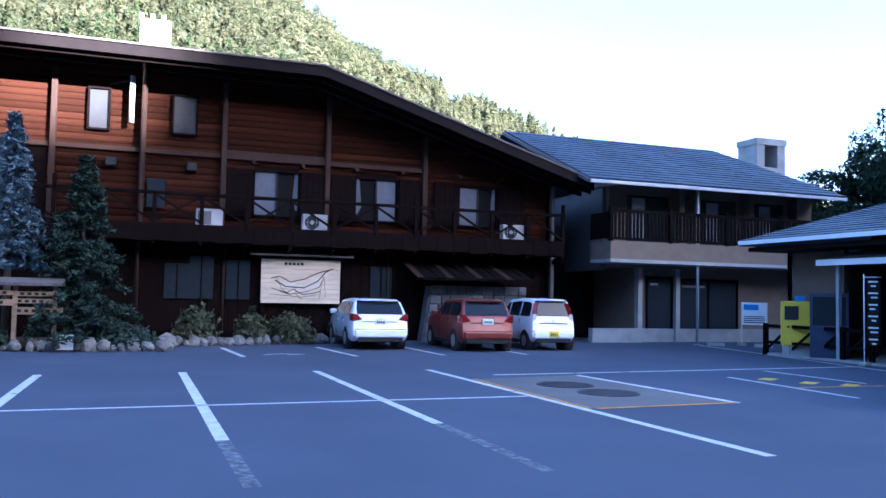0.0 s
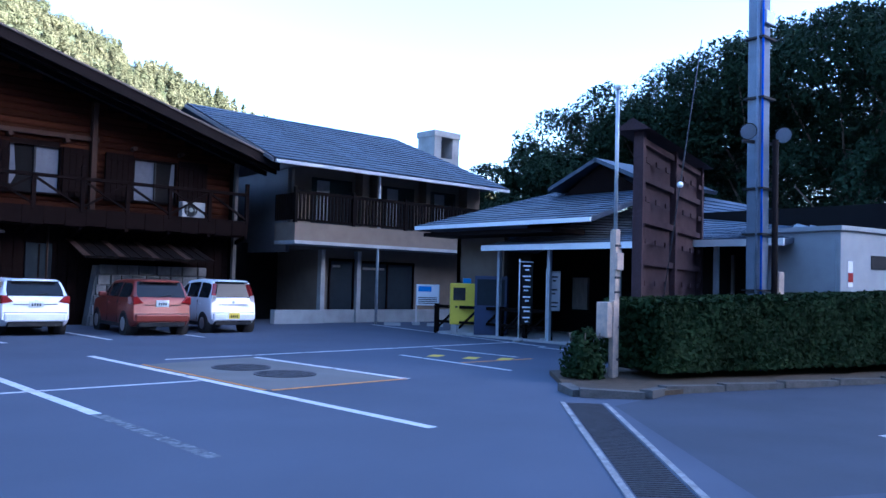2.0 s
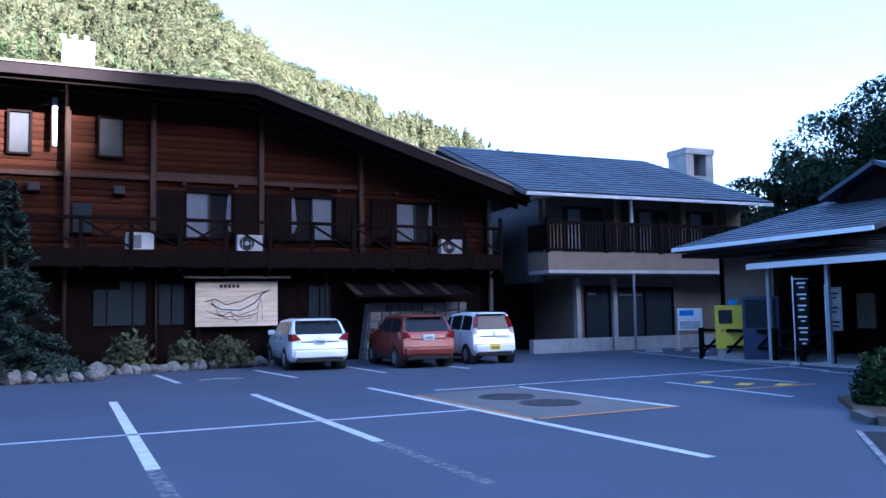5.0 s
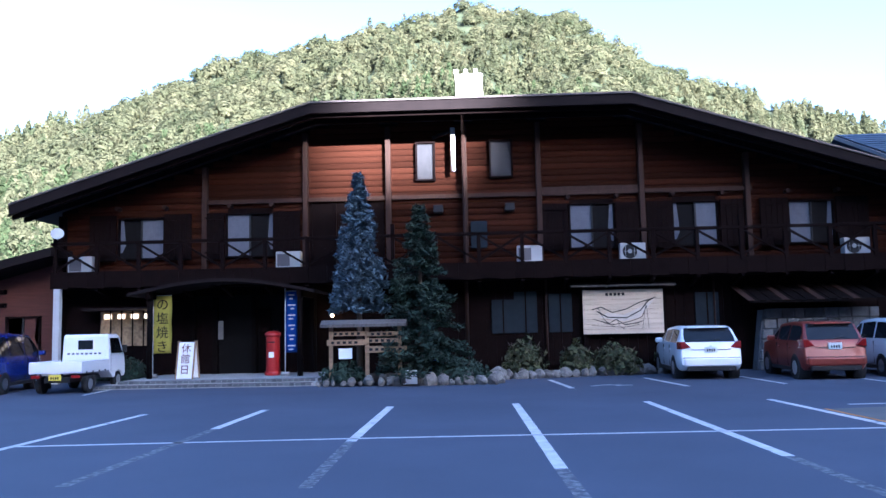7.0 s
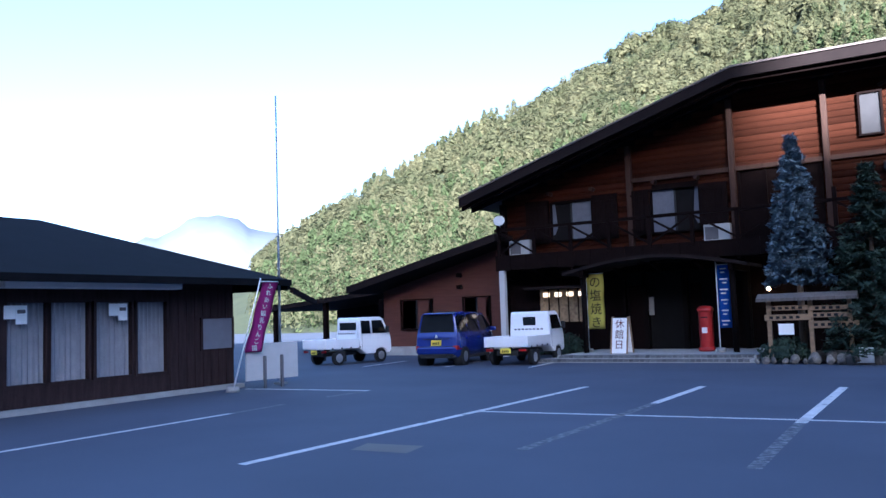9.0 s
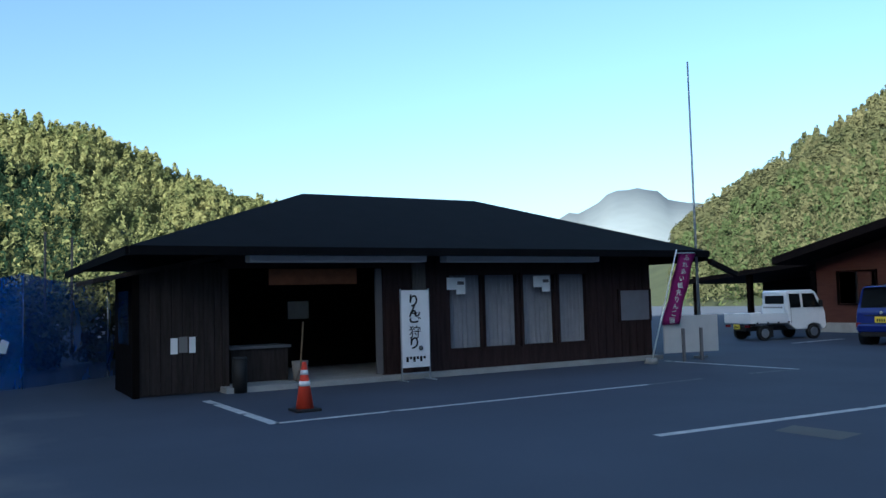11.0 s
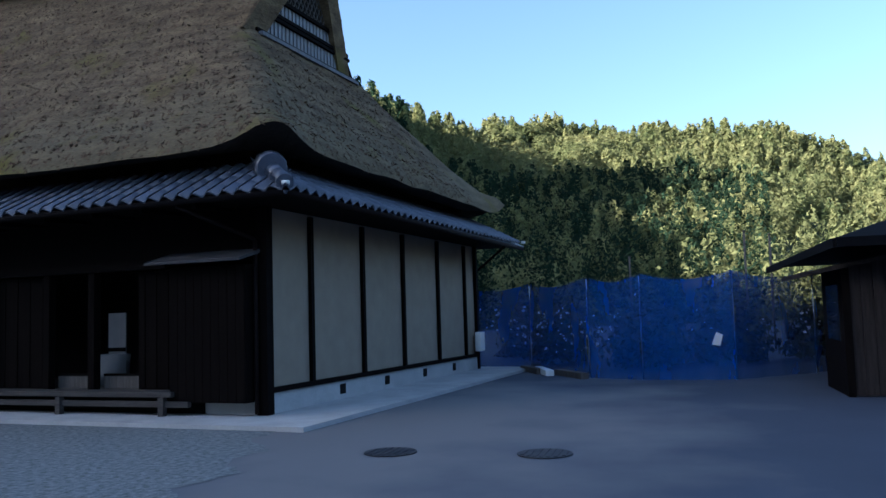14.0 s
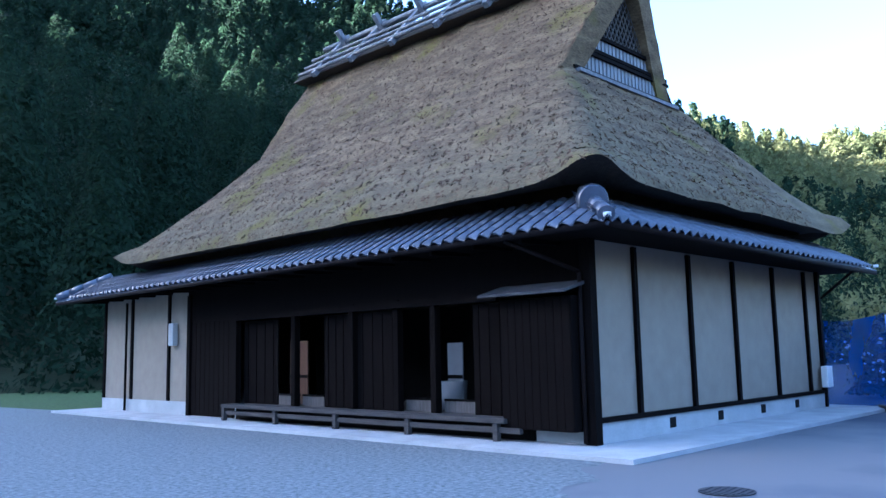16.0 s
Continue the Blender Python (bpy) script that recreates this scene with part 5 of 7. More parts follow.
for y, z, r in ((RYC, RZ + 0.52, 0.085), (RYC + 0.50, RZ + 0.02, 0.05), (RYC + 0.78, RZ - 0.30, 0.05), (RYC + 1.0, RZ - 0.58, 0.06), (RYC - 0.62, RZ - 0.1, 0.05)):
    part("ridge_pole", rod((RX0 + 0.1, y, z), (RX1 - 0.3, y, z), r), RIDGEWOOD, ridge, "long pale ridge pole")

# ---- hills ----
RIDGE = {  # degrees from +y towards -x: rise of the skyline, distance of the foot, distance of the ridge
    -60: (4.5, 120, 420), -45: (5.8, 120, 420), -28: (10.9, 110, 400), -24: (12.6, 105, 395), -20: (13.9, 102, 390), -15.5: (15.8, 100, 388), -10.5: (19, 96, 385), -6.8: (20.8, 95, 380), -0.8: (21.6, 95, 380),
    5.3: (21.2, 95, 375), 9.4: (19.7, 95, 370), 17.2: (17.8, 95, 360), 24.4: (14.7, 90, 340), 30.8: (11.7, 90, 325), 36: (9.2, 90, 315), 41.6: (5.8, 90, 300), 50: (0.6, 110, 300), 62: (2.6, 110, 330),
    71.5: (6.5, 100, 330), 78.5: (9, 90, 320), 84.4: (11.4, 80, 300), 92: (12, 78, 290), 98: (12.5, 75, 280), 103: (12.9, 73, 270), 106.5: (13.7, 71, 260), 111: (15, 70, 169), 122: (19.5, 62, 148),
    # past 156 degrees the ridge is unseen, its rise set to block the sun
    133: (24, 52, 163), 145: (24.5, 46, 175), 160: (24.7, 46, 189), 180: (21.8, 60, 276), 200: (19.5, 60, 185), 225: (19.2, 70, 190), 240: (18.8, 70, 190), 265: (14, 80, 200)}
RA = sorted(RIDGE)
R_EL, R_FOOT, R_TOP = ([RIDGE[a][k] for a in RA] for k in range(3))


def hill_height(az, r):
    el, foot, top = np.interp(az, RA, R_EL), np.interp(az, RA, R_FOOT), np.interp(az, RA, R_TOP)
    h = np.tan(np.radians(el)) * top
    t = (r - foot) / (top - foot)
    up = np.clip(t, 0, 1)
    shape = np.where(t < 1, up ** 1.15, np.maximum(0.0, 1 - (t - 1) * 1.2))
    rough = 0.06 * np.sin(az * 0.55 + r * 0.013) * np.sin(r * 0.045 + az * 0.21) + 0.04 * np.sin(az * 1.7 + 1.3) * np.sin(r * 0.031 + 2)
    return h * (shape + rough * up * (1 - 0.6 * up)) - 0.4


azs = np.linspace(-60, 265, 228)
ts = np.concatenate([np.linspace(0, 1, 36), np.linspace(1.05, 1.8, 6)])
hb = bmesh.new()
rows_ = []
for az in azs:
    foot, top = np.interp(az, RA, R_FOOT), np.interp(az, RA, R_TOP)
    row = []
    for t in ts:
        r = foot + (top - foot) * t
        row.append(hb.verts.new((-math.sin(radians(az)) * r, math.cos(radians(az)) * r, float(hill_height(az, r)))))
    rows_.append(row)
for a, b in zip(rows_, rows_[1:]):
    for k in range(len(ts) - 1):
        hb.faces.new((a[k], a[k + 1], b[k + 1], b[k])).smooth = True
bmesh.ops.recalc_face_normals(hb, faces=hb.faces[:])
tagged(part("hillside", hb, HILLSOIL), "steep wooded valley sides, with an unseen southern part added to block the sun", "hill", kind="structure")
# far blue range, with haze put into its pale base colour
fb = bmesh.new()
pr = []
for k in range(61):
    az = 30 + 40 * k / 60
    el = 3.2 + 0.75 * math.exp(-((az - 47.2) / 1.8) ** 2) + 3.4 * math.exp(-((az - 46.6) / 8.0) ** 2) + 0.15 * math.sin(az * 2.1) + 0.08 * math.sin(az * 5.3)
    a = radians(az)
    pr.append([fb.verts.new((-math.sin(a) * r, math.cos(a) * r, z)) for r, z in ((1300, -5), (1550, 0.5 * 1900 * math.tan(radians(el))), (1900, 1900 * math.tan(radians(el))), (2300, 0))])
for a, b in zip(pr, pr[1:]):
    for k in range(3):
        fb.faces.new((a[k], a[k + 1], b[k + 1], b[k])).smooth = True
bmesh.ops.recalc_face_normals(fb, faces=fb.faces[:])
tagged(part("far_range", fb, mat("haze_painted_woods", (0.125, 0.145, 0.160), 1.0, var=0.10, scale=0.006, fine=0.03, bump=0)), "far mountain range, haze painted into its pale blue", "mountain", kind="structure")


def sphere_pts(sub):
    bm = bmesh.new()
    bmesh.ops.create_icosphere(bm, subdivisions=sub, radius=1)
    bm.verts.ensure_lookup_table()
    v = np.array([q.co for q in bm.verts])
    f = np.array([[q.index for q in p.verts] for p in bm.faces])
    bm.free()
    return v, f


def woods(name, pos, size, kinds, material, label, seed, n=44, leaf=0.40):
    """Many tree crowns in one mesh, each a shell of leaf clumps: rounded (kind 0) or pointed (kind 1)."""
    rg = np.random.default_rng(seed)
    pos, size, kinds = np.array(pos), np.array(size), np.array(kinds)
    m = len(pos)
    d = rg.normal(0, 1, (m, n, 3))
    d[..., 2] = np.abs(d[..., 2]) * 1.0 - 0.25
    d /= np.linalg.norm(d, axis=2)[..., None]
    wide = rg.uniform(0.8, 1.2, (m, 1, 1))
    ball = d * rg.uniform(0.72, 1.05, (m, n, 1)) * np.concatenate([wide, wide, rg.uniform(0.9, 1.25, (m, 1, 1))], 2)
    ball[..., 2] += 0.6
    a, t = rg.uniform(0, 2 * math.pi, (m, n)), rg.random((m, n)) ** 1.3
    rr = 0.78 * (1 - t) ** 0.8 * rg.uniform(0.75, 1.1, (m, n))
    spire = np.stack([np.cos(a) * rr, np.sin(a) * rr, t * 2.5 - 0.4], 2)
    sn = np.stack([np.cos(a), np.sin(a), 0.6 + 0 * a], 2)
    k = kinds[:, None, None]
    c = np.where(k == 0, ball, spire) * size[:, None, None] + pos[:, None, :]
    nr = np.where(k == 0, d + np.array((0, 0, 0.25)), sn)
    P = leaf_cloud(rg, c.reshape(-1, 3), nr.reshape(-1, 3), 1.3, 0.8, 0.22)[:, :3]
    mid = P.mean(1, keepdims=True)
    far = np.clip(np.hypot(c[..., 0], c[..., 1]).reshape(-1) / 250, 0.42, 1)
    P = mid + (P - mid) * (np.repeat(size, n) * leaf * far)[:, None, None]
    return tagged(quads_mesh(name, P, material), label, "trees", kind="stuff")


def scatter(seed, n, az0, az1, t0, t1, s0, s1, spire):
    rg = np.random.default_rng(seed)
    az = rg.uniform(az0, az1, n)
    t = t0 + (t1 - t0) * rg.random(n) ** 0.75
    foot, top = np.interp(az, RA, R_FOOT), np.interp(az, RA, R_TOP)
    r = foot + (top - foot) * t
    pos = np.stack([-np.sin(np.radians(az)) * r, np.cos(np.radians(az)) * r, hill_height(az, r)], 1)
    size = rg.uniform(s0, s1, n)
    patch = np.sin(az * 0.23 + 1) + np.sin(r * 0.03 + az * 0.11) + rg.normal(0, 0.6, n)
    kinds = (patch > np.interp(spire, [0, 1], [2.2, -2.2])).astype(int)
    return pos, size, kinds


woods("north_woods", *scatter(11, 7000, -47, 44, 0.02, 1.0, 1.7, 3.5, 0.4), TREE_A, "sunlit mixed woods turning yellow on the mountain", 1, 140, 0.185)
woods("north_woods", *scatter(12, 900, -10, 44, 0.0, 0.55, 1.9, 3.3, 0.9), TREE_C, "green cedar woods low on the mountain", 2, 120, 0.21)
woods("west_woods", *scatter(13, 4300, 58, 115, 0.0, 1.0, 1.5, 3.0, 0.75), TREE_W, "mixed woods on the west hill, partly in shade", 3, 100, 0.22)
# dark cedar crowns placed where the hill's shadow falls, deepening it by colour
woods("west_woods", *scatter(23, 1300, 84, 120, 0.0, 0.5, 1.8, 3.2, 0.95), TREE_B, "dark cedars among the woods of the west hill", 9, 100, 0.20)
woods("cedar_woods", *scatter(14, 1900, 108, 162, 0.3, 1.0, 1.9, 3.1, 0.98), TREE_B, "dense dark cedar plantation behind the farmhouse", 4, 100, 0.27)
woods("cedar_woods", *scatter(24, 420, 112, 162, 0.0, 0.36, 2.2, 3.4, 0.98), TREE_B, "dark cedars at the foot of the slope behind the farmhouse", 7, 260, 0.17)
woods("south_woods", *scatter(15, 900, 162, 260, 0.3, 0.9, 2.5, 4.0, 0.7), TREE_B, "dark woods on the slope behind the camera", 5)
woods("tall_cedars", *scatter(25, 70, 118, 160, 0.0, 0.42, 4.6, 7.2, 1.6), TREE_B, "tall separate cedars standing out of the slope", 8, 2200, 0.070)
# crowns added unseen on the southern crest block the low sun, bar one gap
sx, sy = -math.sin(radians(SUN_AZ)), math.cos(radians(SUN_AZ))
crest_p, crest_s = [], []
rg = np.random.default_rng(17)
g0, g1 = -sy * -4.4 + sx * 27, -sy * -0.2 + sx * 27
for k in range(330):
    p = -110 + 220 * k / 329
    for top_z, s, gap in ((6.2, 1.6, 0.0), (10.4, 3.2, 3.3)):
        if gap and g0 - gap < p < g1 + gap:
            continue
        r = 190 + rg.uniform(-2, 2)
        x, y = sx * r - sy * p, sy * r + sx * p
        top = top_z + (r - (sx * -3 + sy * 27.0)) * math.tan(radians(SUN_EL))
        for q in range(3):
            crest_p.append((x, y, top - s * 1.75 - q * s * 1.2 + rg.uniform(-0.2, 0.2))), crest_s.append(s)
woods("crest_trees", crest_p, crest_s, [0] * len(crest_s), TREE_B, "unseen row of crowns added on the south crest to block the low sun", 6, 32, 0.62)

# solid boxes added inside those crowns so no sunlight leaks through the leaves
core = np.array([(a, b, c) for a in (-1, 1) for b in (-1, 1) for c in (-1, 1)])[[0, 1, 3, 2, 4, 6, 7, 5, 0, 4, 5, 1, 2, 3, 7, 6, 0, 2, 6, 4, 1, 5, 7, 3]].reshape(6, 4, 3)
cp, cz = np.array(crest_p), np.array(crest_s)
cp[:, 2] += cz * 0.6
tagged(quads_mesh("crest_thicket", (cp[:, None, None] + core * (cz * 0.62)[:, None, None, None]).reshape(-1, 4, 3), TREE_B), "unseen solid boxes added inside the crowns to block the sun", "trees", kind="stuff")

# ---- near trees ----


def broadleaf(name, x, y, h, r, seed, n, label, size=0.16, material=None, trunk=0.25):
    ob = thing(name, label, "tree", x, y)
    rg = np.random.default_rng(seed)
    rd = random.Random(seed)
    bm = rod((0, 0, 0), (0.2, 0.1, h * 0.55), trunk, trunk * 0.55, 10)
    lobes = []
    for k in range(9):
        a = 2.4 * k
        rr = r * rd.uniform(0.35, 0.8)
        c = Vector((rr * math.cos(a), rr * math.sin(a), h * rd.uniform(0.42, 0.85)))
        lobes.append((c, r * rd.uniform(0.42, 0.62)))
        rod((0.1, 0, h * rd.uniform(0.25, 0.5)), c, trunk * 0.3, 0.03, 6, bm)
    lobes.append((Vector((0, 0, h * 0.82)), r * 0.55))
    part("trunk", bm, BARK, ob)
    cs, ns = [], []
    for c, lr in lobes:
        m = int(n / len(lobes))
        d = rg.normal(0, 1, (m, 3))
        d /= np.linalg.norm(d, axis=1)[:, None]
        clump = rg.normal(0, 1, (26, 3))
        clump /= np.linalg.norm(clump, axis=1)[:, None]
        near = np.max(d @ clump.T, axis=1)
        keep = near > 0.915
        rad = lr * (0.72 + 0.33 * rg.random(m)) * (0.9 + 0.12 * near)
        p = d * rad[:, None] * (1, 1, 0.8) + np.array(c)
        cs.append(p[keep]), ns.append(d[keep])
    P = leaf_cloud(rg, np.concatenate(cs), np.concatenate(ns), size, 0.7, 0.7)[:, :3]
    quads_mesh("crown", P, material or TREE_D, ob)
    return ob


for k, (az, d, h, r) in enumerate(((-48, 44, 9.5, 3.6), (-52.5, 46, 13.0, 4.6), (-57.5, 45, 14.0, 5.0), (-62.5, 43, 14.5, 5.0), (-67.5, 40, 14.5, 5.2), (-73.0, 37, 14.0, 5.0), (-79, 36, 15.0, 5.0), (-60, 56, 15, 5.5), (-70, 52, 15.5, 5.2), (-85, 38, 14, 5))):
    broadleaf("broadleaf_tree", -math.sin(radians(az)) * d, math.cos(radians(az)) * d, h, r, 40 + k, 42000, "tall dark green broadleaf tree behind the low shop", 0.135)


def conifer(name, x, y, h, r, seed, material, label, z0=0.3):
    ob = thing(name, label, "tree", x, y)
    rg = np.random.default_rng(seed)
    part("trunk", rod((0, 0, 0), (0, 0, h * 0.98), 0.11, 0.015, 8), BARK, ob)
    cs, ns = [], []
    tiers = int(h / 0.26)
    bb = bmesh.new()
    for i in range(tiers):
        t = i / tiers
        z = z0 + (h - z0) * t
        reach = r * (1 - t) ** 0.85 + 0.06
        for j in range(9):
            a = rg.uniform(0, 2 * math.pi)
            L = reach * rg.uniform(0.75, 1.08)
            tip = np.array((math.cos(a) * L, math.sin(a) * L, z - 0.16 * L + 0.05))
            base = np.array((0, 0, z + 0.1 * L))
            if j % 3 == 0 and L > 0.4:
                rod(base, tip, 0.014, 0.006, 4, bb)
            m = int(26 + 80 * L)
            u = rg.random(m) ** 0.6
            p = base + (tip - base) * u[:, None]
            side_ = np.array((-math.sin(a), math.cos(a), 0))
            p = p + side_ * (rg.normal(0, 0.12, m) * (0.4 + L * 0.35))[:, None] + np.array((0, 0, 1)) * rg.normal(-0.02, 0.05, m)[:, None]
            cs.append(p), ns.append(np.tile((0, 0, 1.0), (m, 1)))
    part("branches", bb, BARK, ob)
    quads_mesh("needles", leaf_cloud(rg, np.concatenate(cs), np.concatenate(ns), 0.095, 0.32, 0.6), material, ob)
    return ob


conifer("blue_spruce", -3.45, 23.7, 6.15, 0.92, 3, BLUESPRUCE, "slim blue spruce in the planting bed", 2.2)
conifer("green_spruce", -1.65, 23.2, 5.15, 1.45, 4, SPRUCE, "dense dark green spruce in the planting bed", 0.5)


def bush(name, x, y, r, h, seed, material, label, n=900, leaf=0.06):
    ob = thing(name, label, "bush", x, y, 0.1)
    rg = np.random.default_rng(seed)
    bm = bmesh.new()
    for k in range(5):
        rod((0, 0, 0), (r * 0.6 * math.cos(k * 1.3), r * 0.6 * math.sin(k * 1.3), h * 0.7), 0.02, 0.008, 5, bm)
    part("stems", bm, BARK, ob)
    d = rg.normal(0, 1, (n, 3))
    d[:, 2] = np.abs(d[:, 2])
    d /= np.linalg.norm(d, axis=1)[:, None]
    lump = 0.8 + 0.25 * np.sin(d[:, 0] * 5 + seed) * np.sin(d[:, 1] * 5 + 1) * np.sin(d[:, 2] * 4)
    p = d * (rg.uniform(0.55, 1.0, n) * lump)[:, None] * (r, r, h)
    quads_mesh("leaves", leaf_cloud(rg, p, d, leaf, 0.5, 0.6), material, ob)
    return ob


AZALEA = mat("azalea_leaf", (0.055, 0.060, 0.026), 0.7, var=0.4, scale=5, bump=0, island=0.45)
for k, (x, y, r, h) in enumerate(((1.3, 25.0, 0.85, 1.35), (2.95, 25.4, 0.7, 1.1), (4.15, 25.5, 1.0, 1.05), (6.3, 26.2, 0.85, 1.2))):
    bush("azalea_bush", x, y, r, h, 60 + k, AZALEA, "rounded azalea bush in the bed below the lodge", 1500, 0.085)
bush("juniper", -0.55, 22.9, 1.0, 0.75, 70, SPRUCE, "low spreading juniper in the stone-edged bed", 2200, 0.07)
bush("juniper", -3.8, 23.0, 0.8, 0.7, 71, SPRUCE, "low dark shrub in the stone-edged bed", 1500, 0.07)
for k, (x, y) in enumerate(((-12.3, 26.0), (-11.2, 26.1))):
    bush("shrub", x, y, 0.7, 0.9, 75 + k, SPRUCE, "dark clipped shrub under the shop window", 1200, 0.06)
# beds and stones
flat("planting_bed", [(-4.4, 22.5), (0.3, 22.3), (0.6, 24.2), (5.6, 25.6), (7.0, 26.9), (-4.4, 26.9)], 0.10, SOIL, "dark soil of the planting bed", "soil")
rd = random.Random(8)
edge = [(-4.5, 22.4), (0.35, 22.2), (0.7, 24.1), (3.2, 24.9), (5.6, 25.6)]
for (ax, ay), (bx, by) in zip(edge, edge[1:]):
    L = math.hypot(bx - ax, by - ay)
    d = 0.0
    while d < L:
        s = rd.uniform(0.09, 0.20)
        d += s * 0.85
        for row in range(2 if rd.random() < 0.5 else 1):
            bm = lumps(1, s, lambda: Vector((0, 0, 0)), rd, 2, 0.13, 0.7)
            ob = part("edging_stone", bm, COBBLE)
            ob.location = (ax + (bx - ax) * d / L + rd.uniform(-0.05, 0.05), ay + (by - ay) * d / L + row * 0.22, s * 0.6 + row * 0.06)
            tagged(ob, "rounded river stone edging the planting bed", "stone", "edging stones")
        d += s * 0.85
# ---- hedge, kerb ----
hedge = thing("hedge", "long clipped dark green hedge above a stone kerb", "hedge")
rg = np.random.default_rng(21)
h0, h1 = np.array((12.15, 8.75)), np.array((24.0, 5.5))
hd = (h1 - h0) / np.linalg.norm(h1 - h0)
hn = np.array((hd[1], -hd[0]))
N = 46000
u = rg.random(N) ** 1.25 * np.linalg.norm(h1 - h0)
face = rg.random(N)
w = np.where(face < 0.62, 0.75 + 0.1 * rg.random(N), rg.uniform(-0.75, 0.85, N))
z = np.where(face < 0.62, rg.uniform(0.22, 1.32, N), 1.32 + 0.08 * rg.random(N))
z = z * (1 + 0.028 * u)
endm = rg.random(N) < 0.10
u = np.where(endm, rg.uniform(-0.1, 0.2, N), u)
w = np.where(endm, rg.uniform(-0.7, 0.8, N), w)
z = np.where(endm, rg.uniform(0.25, 1.35, N), z)
w = w + 0.07 * np.sin(u * 3.1) * np.sin(z * 4)
C = np.stack([h0[0] + hd[0] * u + hn[0] * w, h0[1] + hd[1] * u + hn[1] * w, z], 1)
Nn = np.where((face < 0.62)[:, None], np.array((hn[0], hn[1], 0.2)), np.array((0, 0, 1.0)))
quads_mesh("leaves", leaf_cloud(rg, C, Nn, 0.055, 0.6, 0.6), LEAF, hedge)
a3, b3 = Vector((*(h0 + hd * 0.15), 0)), Vector((*h1, 0))
# solid dark block, not branches: the hedge's inner shade put into its colour
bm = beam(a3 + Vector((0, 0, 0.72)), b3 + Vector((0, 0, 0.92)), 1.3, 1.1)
part("branches", bm, mat("hedge_inner_shade", (0.012, 0.016, 0.008), 0.95, var=0.5, scale=6, bump=0.5), hedge)
sh = bush("clipped_shrub", 11.1, 8.9, 0.45, 1.05, 90, LEAF, "small clipped shrub beside the steel post", 2600, 0.05)
kerb = thing("hedge_kerb", "low grey stone kerb at the foot of the hedge", "kerb", kind="structure")
kp = [(11.4, 9.3), (9.9, 8.3), (9.6, 7.75), (10.3, 7.1), (11.0, 7.3), (12.2, 7.0)] + [(12.2 + 1.3 * k, 7.0 - 0.33 * k) for k in range(1, 10)]
for (ax, ay), (bx, by) in zip(kp[1:], kp[2:]):
    part("kerb_stone", beam((ax, ay, 0.07), (ax + (bx - ax) * 0.97, ay + (by - ay) * 0.97, 0.04), 0.2, 0.10 + 0.02 * rd.random()), KERB, kerb)
part("bank", prism([(9.95, 8.3), (9.7, 7.8), (10.3, 7.2), (12.2, 7.05), (24, 4.0), (24, 8.5), (11.5, 10)], (0, 0.075), "z"), SOIL, kerb, "dark soil bank")

# ---- street furniture on the east ----
POLESTEEL = mat("blue_grey_pole_steel", (0.17, 0.20, 0.25), 0.6, 0.2, var=0.25, scale=3, bump=0.1)
pole = thing("utility_pole", "grey-blue steel utility pole with cables and twin flood lamps", "pole", 15.55, 8.2)
part("shaft", box(-0.165, 0.165, -0.165, 0.165, 0, 9.5, bevel=0.05), POLESTEEL, pole)
for x, y, r, m in ((0.12, -0.30, 0.06, FASCIA), (-0.22, -0.1, 0.03, POLESTEEL), (-0.2, -0.19, 0.022, BLUECLOTH), (0.22, 0.1, 0.035, POLESTEEL)):
    part("conduit", rod((x, y, 0), (x, y, 9.0 if r < 0.05 else 4.6), r), m, pole)
for z in (1.6, 2.7, 3.6, 5.4, 6.6, 8.0):
    part("strap", box(-0.24, 0.25, -0.23, 0.2, z, z + 0.04), BLACKPL, pole)
part("cross_arm", beam((-0.42, 0.1, 4.55), (0.42, -0.2, 4.55), 0.06, 0.06), IRON, pole)
for x, y in ((-0.42, 0.06), (0.40, -0.24)):
    lampb = part("flood_lamp", rod((x, y - 0.02, 4.78), (x - 0.12, y - 0.14, 4.70), 0.10, 0.17, 16), BLACKPL, pole, "black round flood lamp")
    part("lens", rod((x - 0.121, y - 0.141, 4.70), (x - 0.13, y - 0.15, 4.695), 0.15, 0.15, 16), POLESTEEL, lampb)
part("insulator", box(-0.16, 0.16, -0.24, -0.2, 6.9, 7.15), WHITEP, pole)
part("junction_box", box(0.2, 0.42, -0.36, -0.2, 1.5, 2.0, bevel=0.02), RUSTY, pole)
mast = thing("steel_post", "rusty pale steel post with a thin mast and a meter cabinet", "post", 11.75, 8.78)
part("post", box(-0.06, 0.06, -0.06, 0.06, 0, 2.6), RUSTY, mast)
part("mast", rod((0, 0, 2.5), (0, 0, 5.05), 0.035), GALV, mast)
part("mast_cap", rod((0, 0, 5.05), (0, 0, 5.12), 0.06), WHITEP, mast)
part("cabinet", box(-0.34, -0.04, -0.12, 0.12, 0.75, 1.35, bevel=0.015), RUSTY, mast, "grey meter cabinet")
part("cable_box", box(-0.09, 0.09, -0.12, -0.05, 1.9, 2.2, bevel=0.01), RUSTY, mast)
part("side_post", box(-0.20, -0.10, -0.14, -0.06, 0, 1.38, bevel=0.01), RUSTY, mast, "short pale post")
for z in (0.35, 0.9, 1.5, 1.75, 2.0, 2.3):
    part("clamp", box(-0.07, 0.07, -0.075, -0.05, z, z + 0.04), IRON, mast)
b0, b1 = Vector((13.0, 9.3, 0)), Vector((17.9, 11.0, 0))
bw = (b1 - b0).length
BOARDWOOD = mat("purple_brown_board", (0.046, 0.029, 0.031), 0.8, var=0.35, scale=2, fine=30, bump=0.2, spec=0.1)
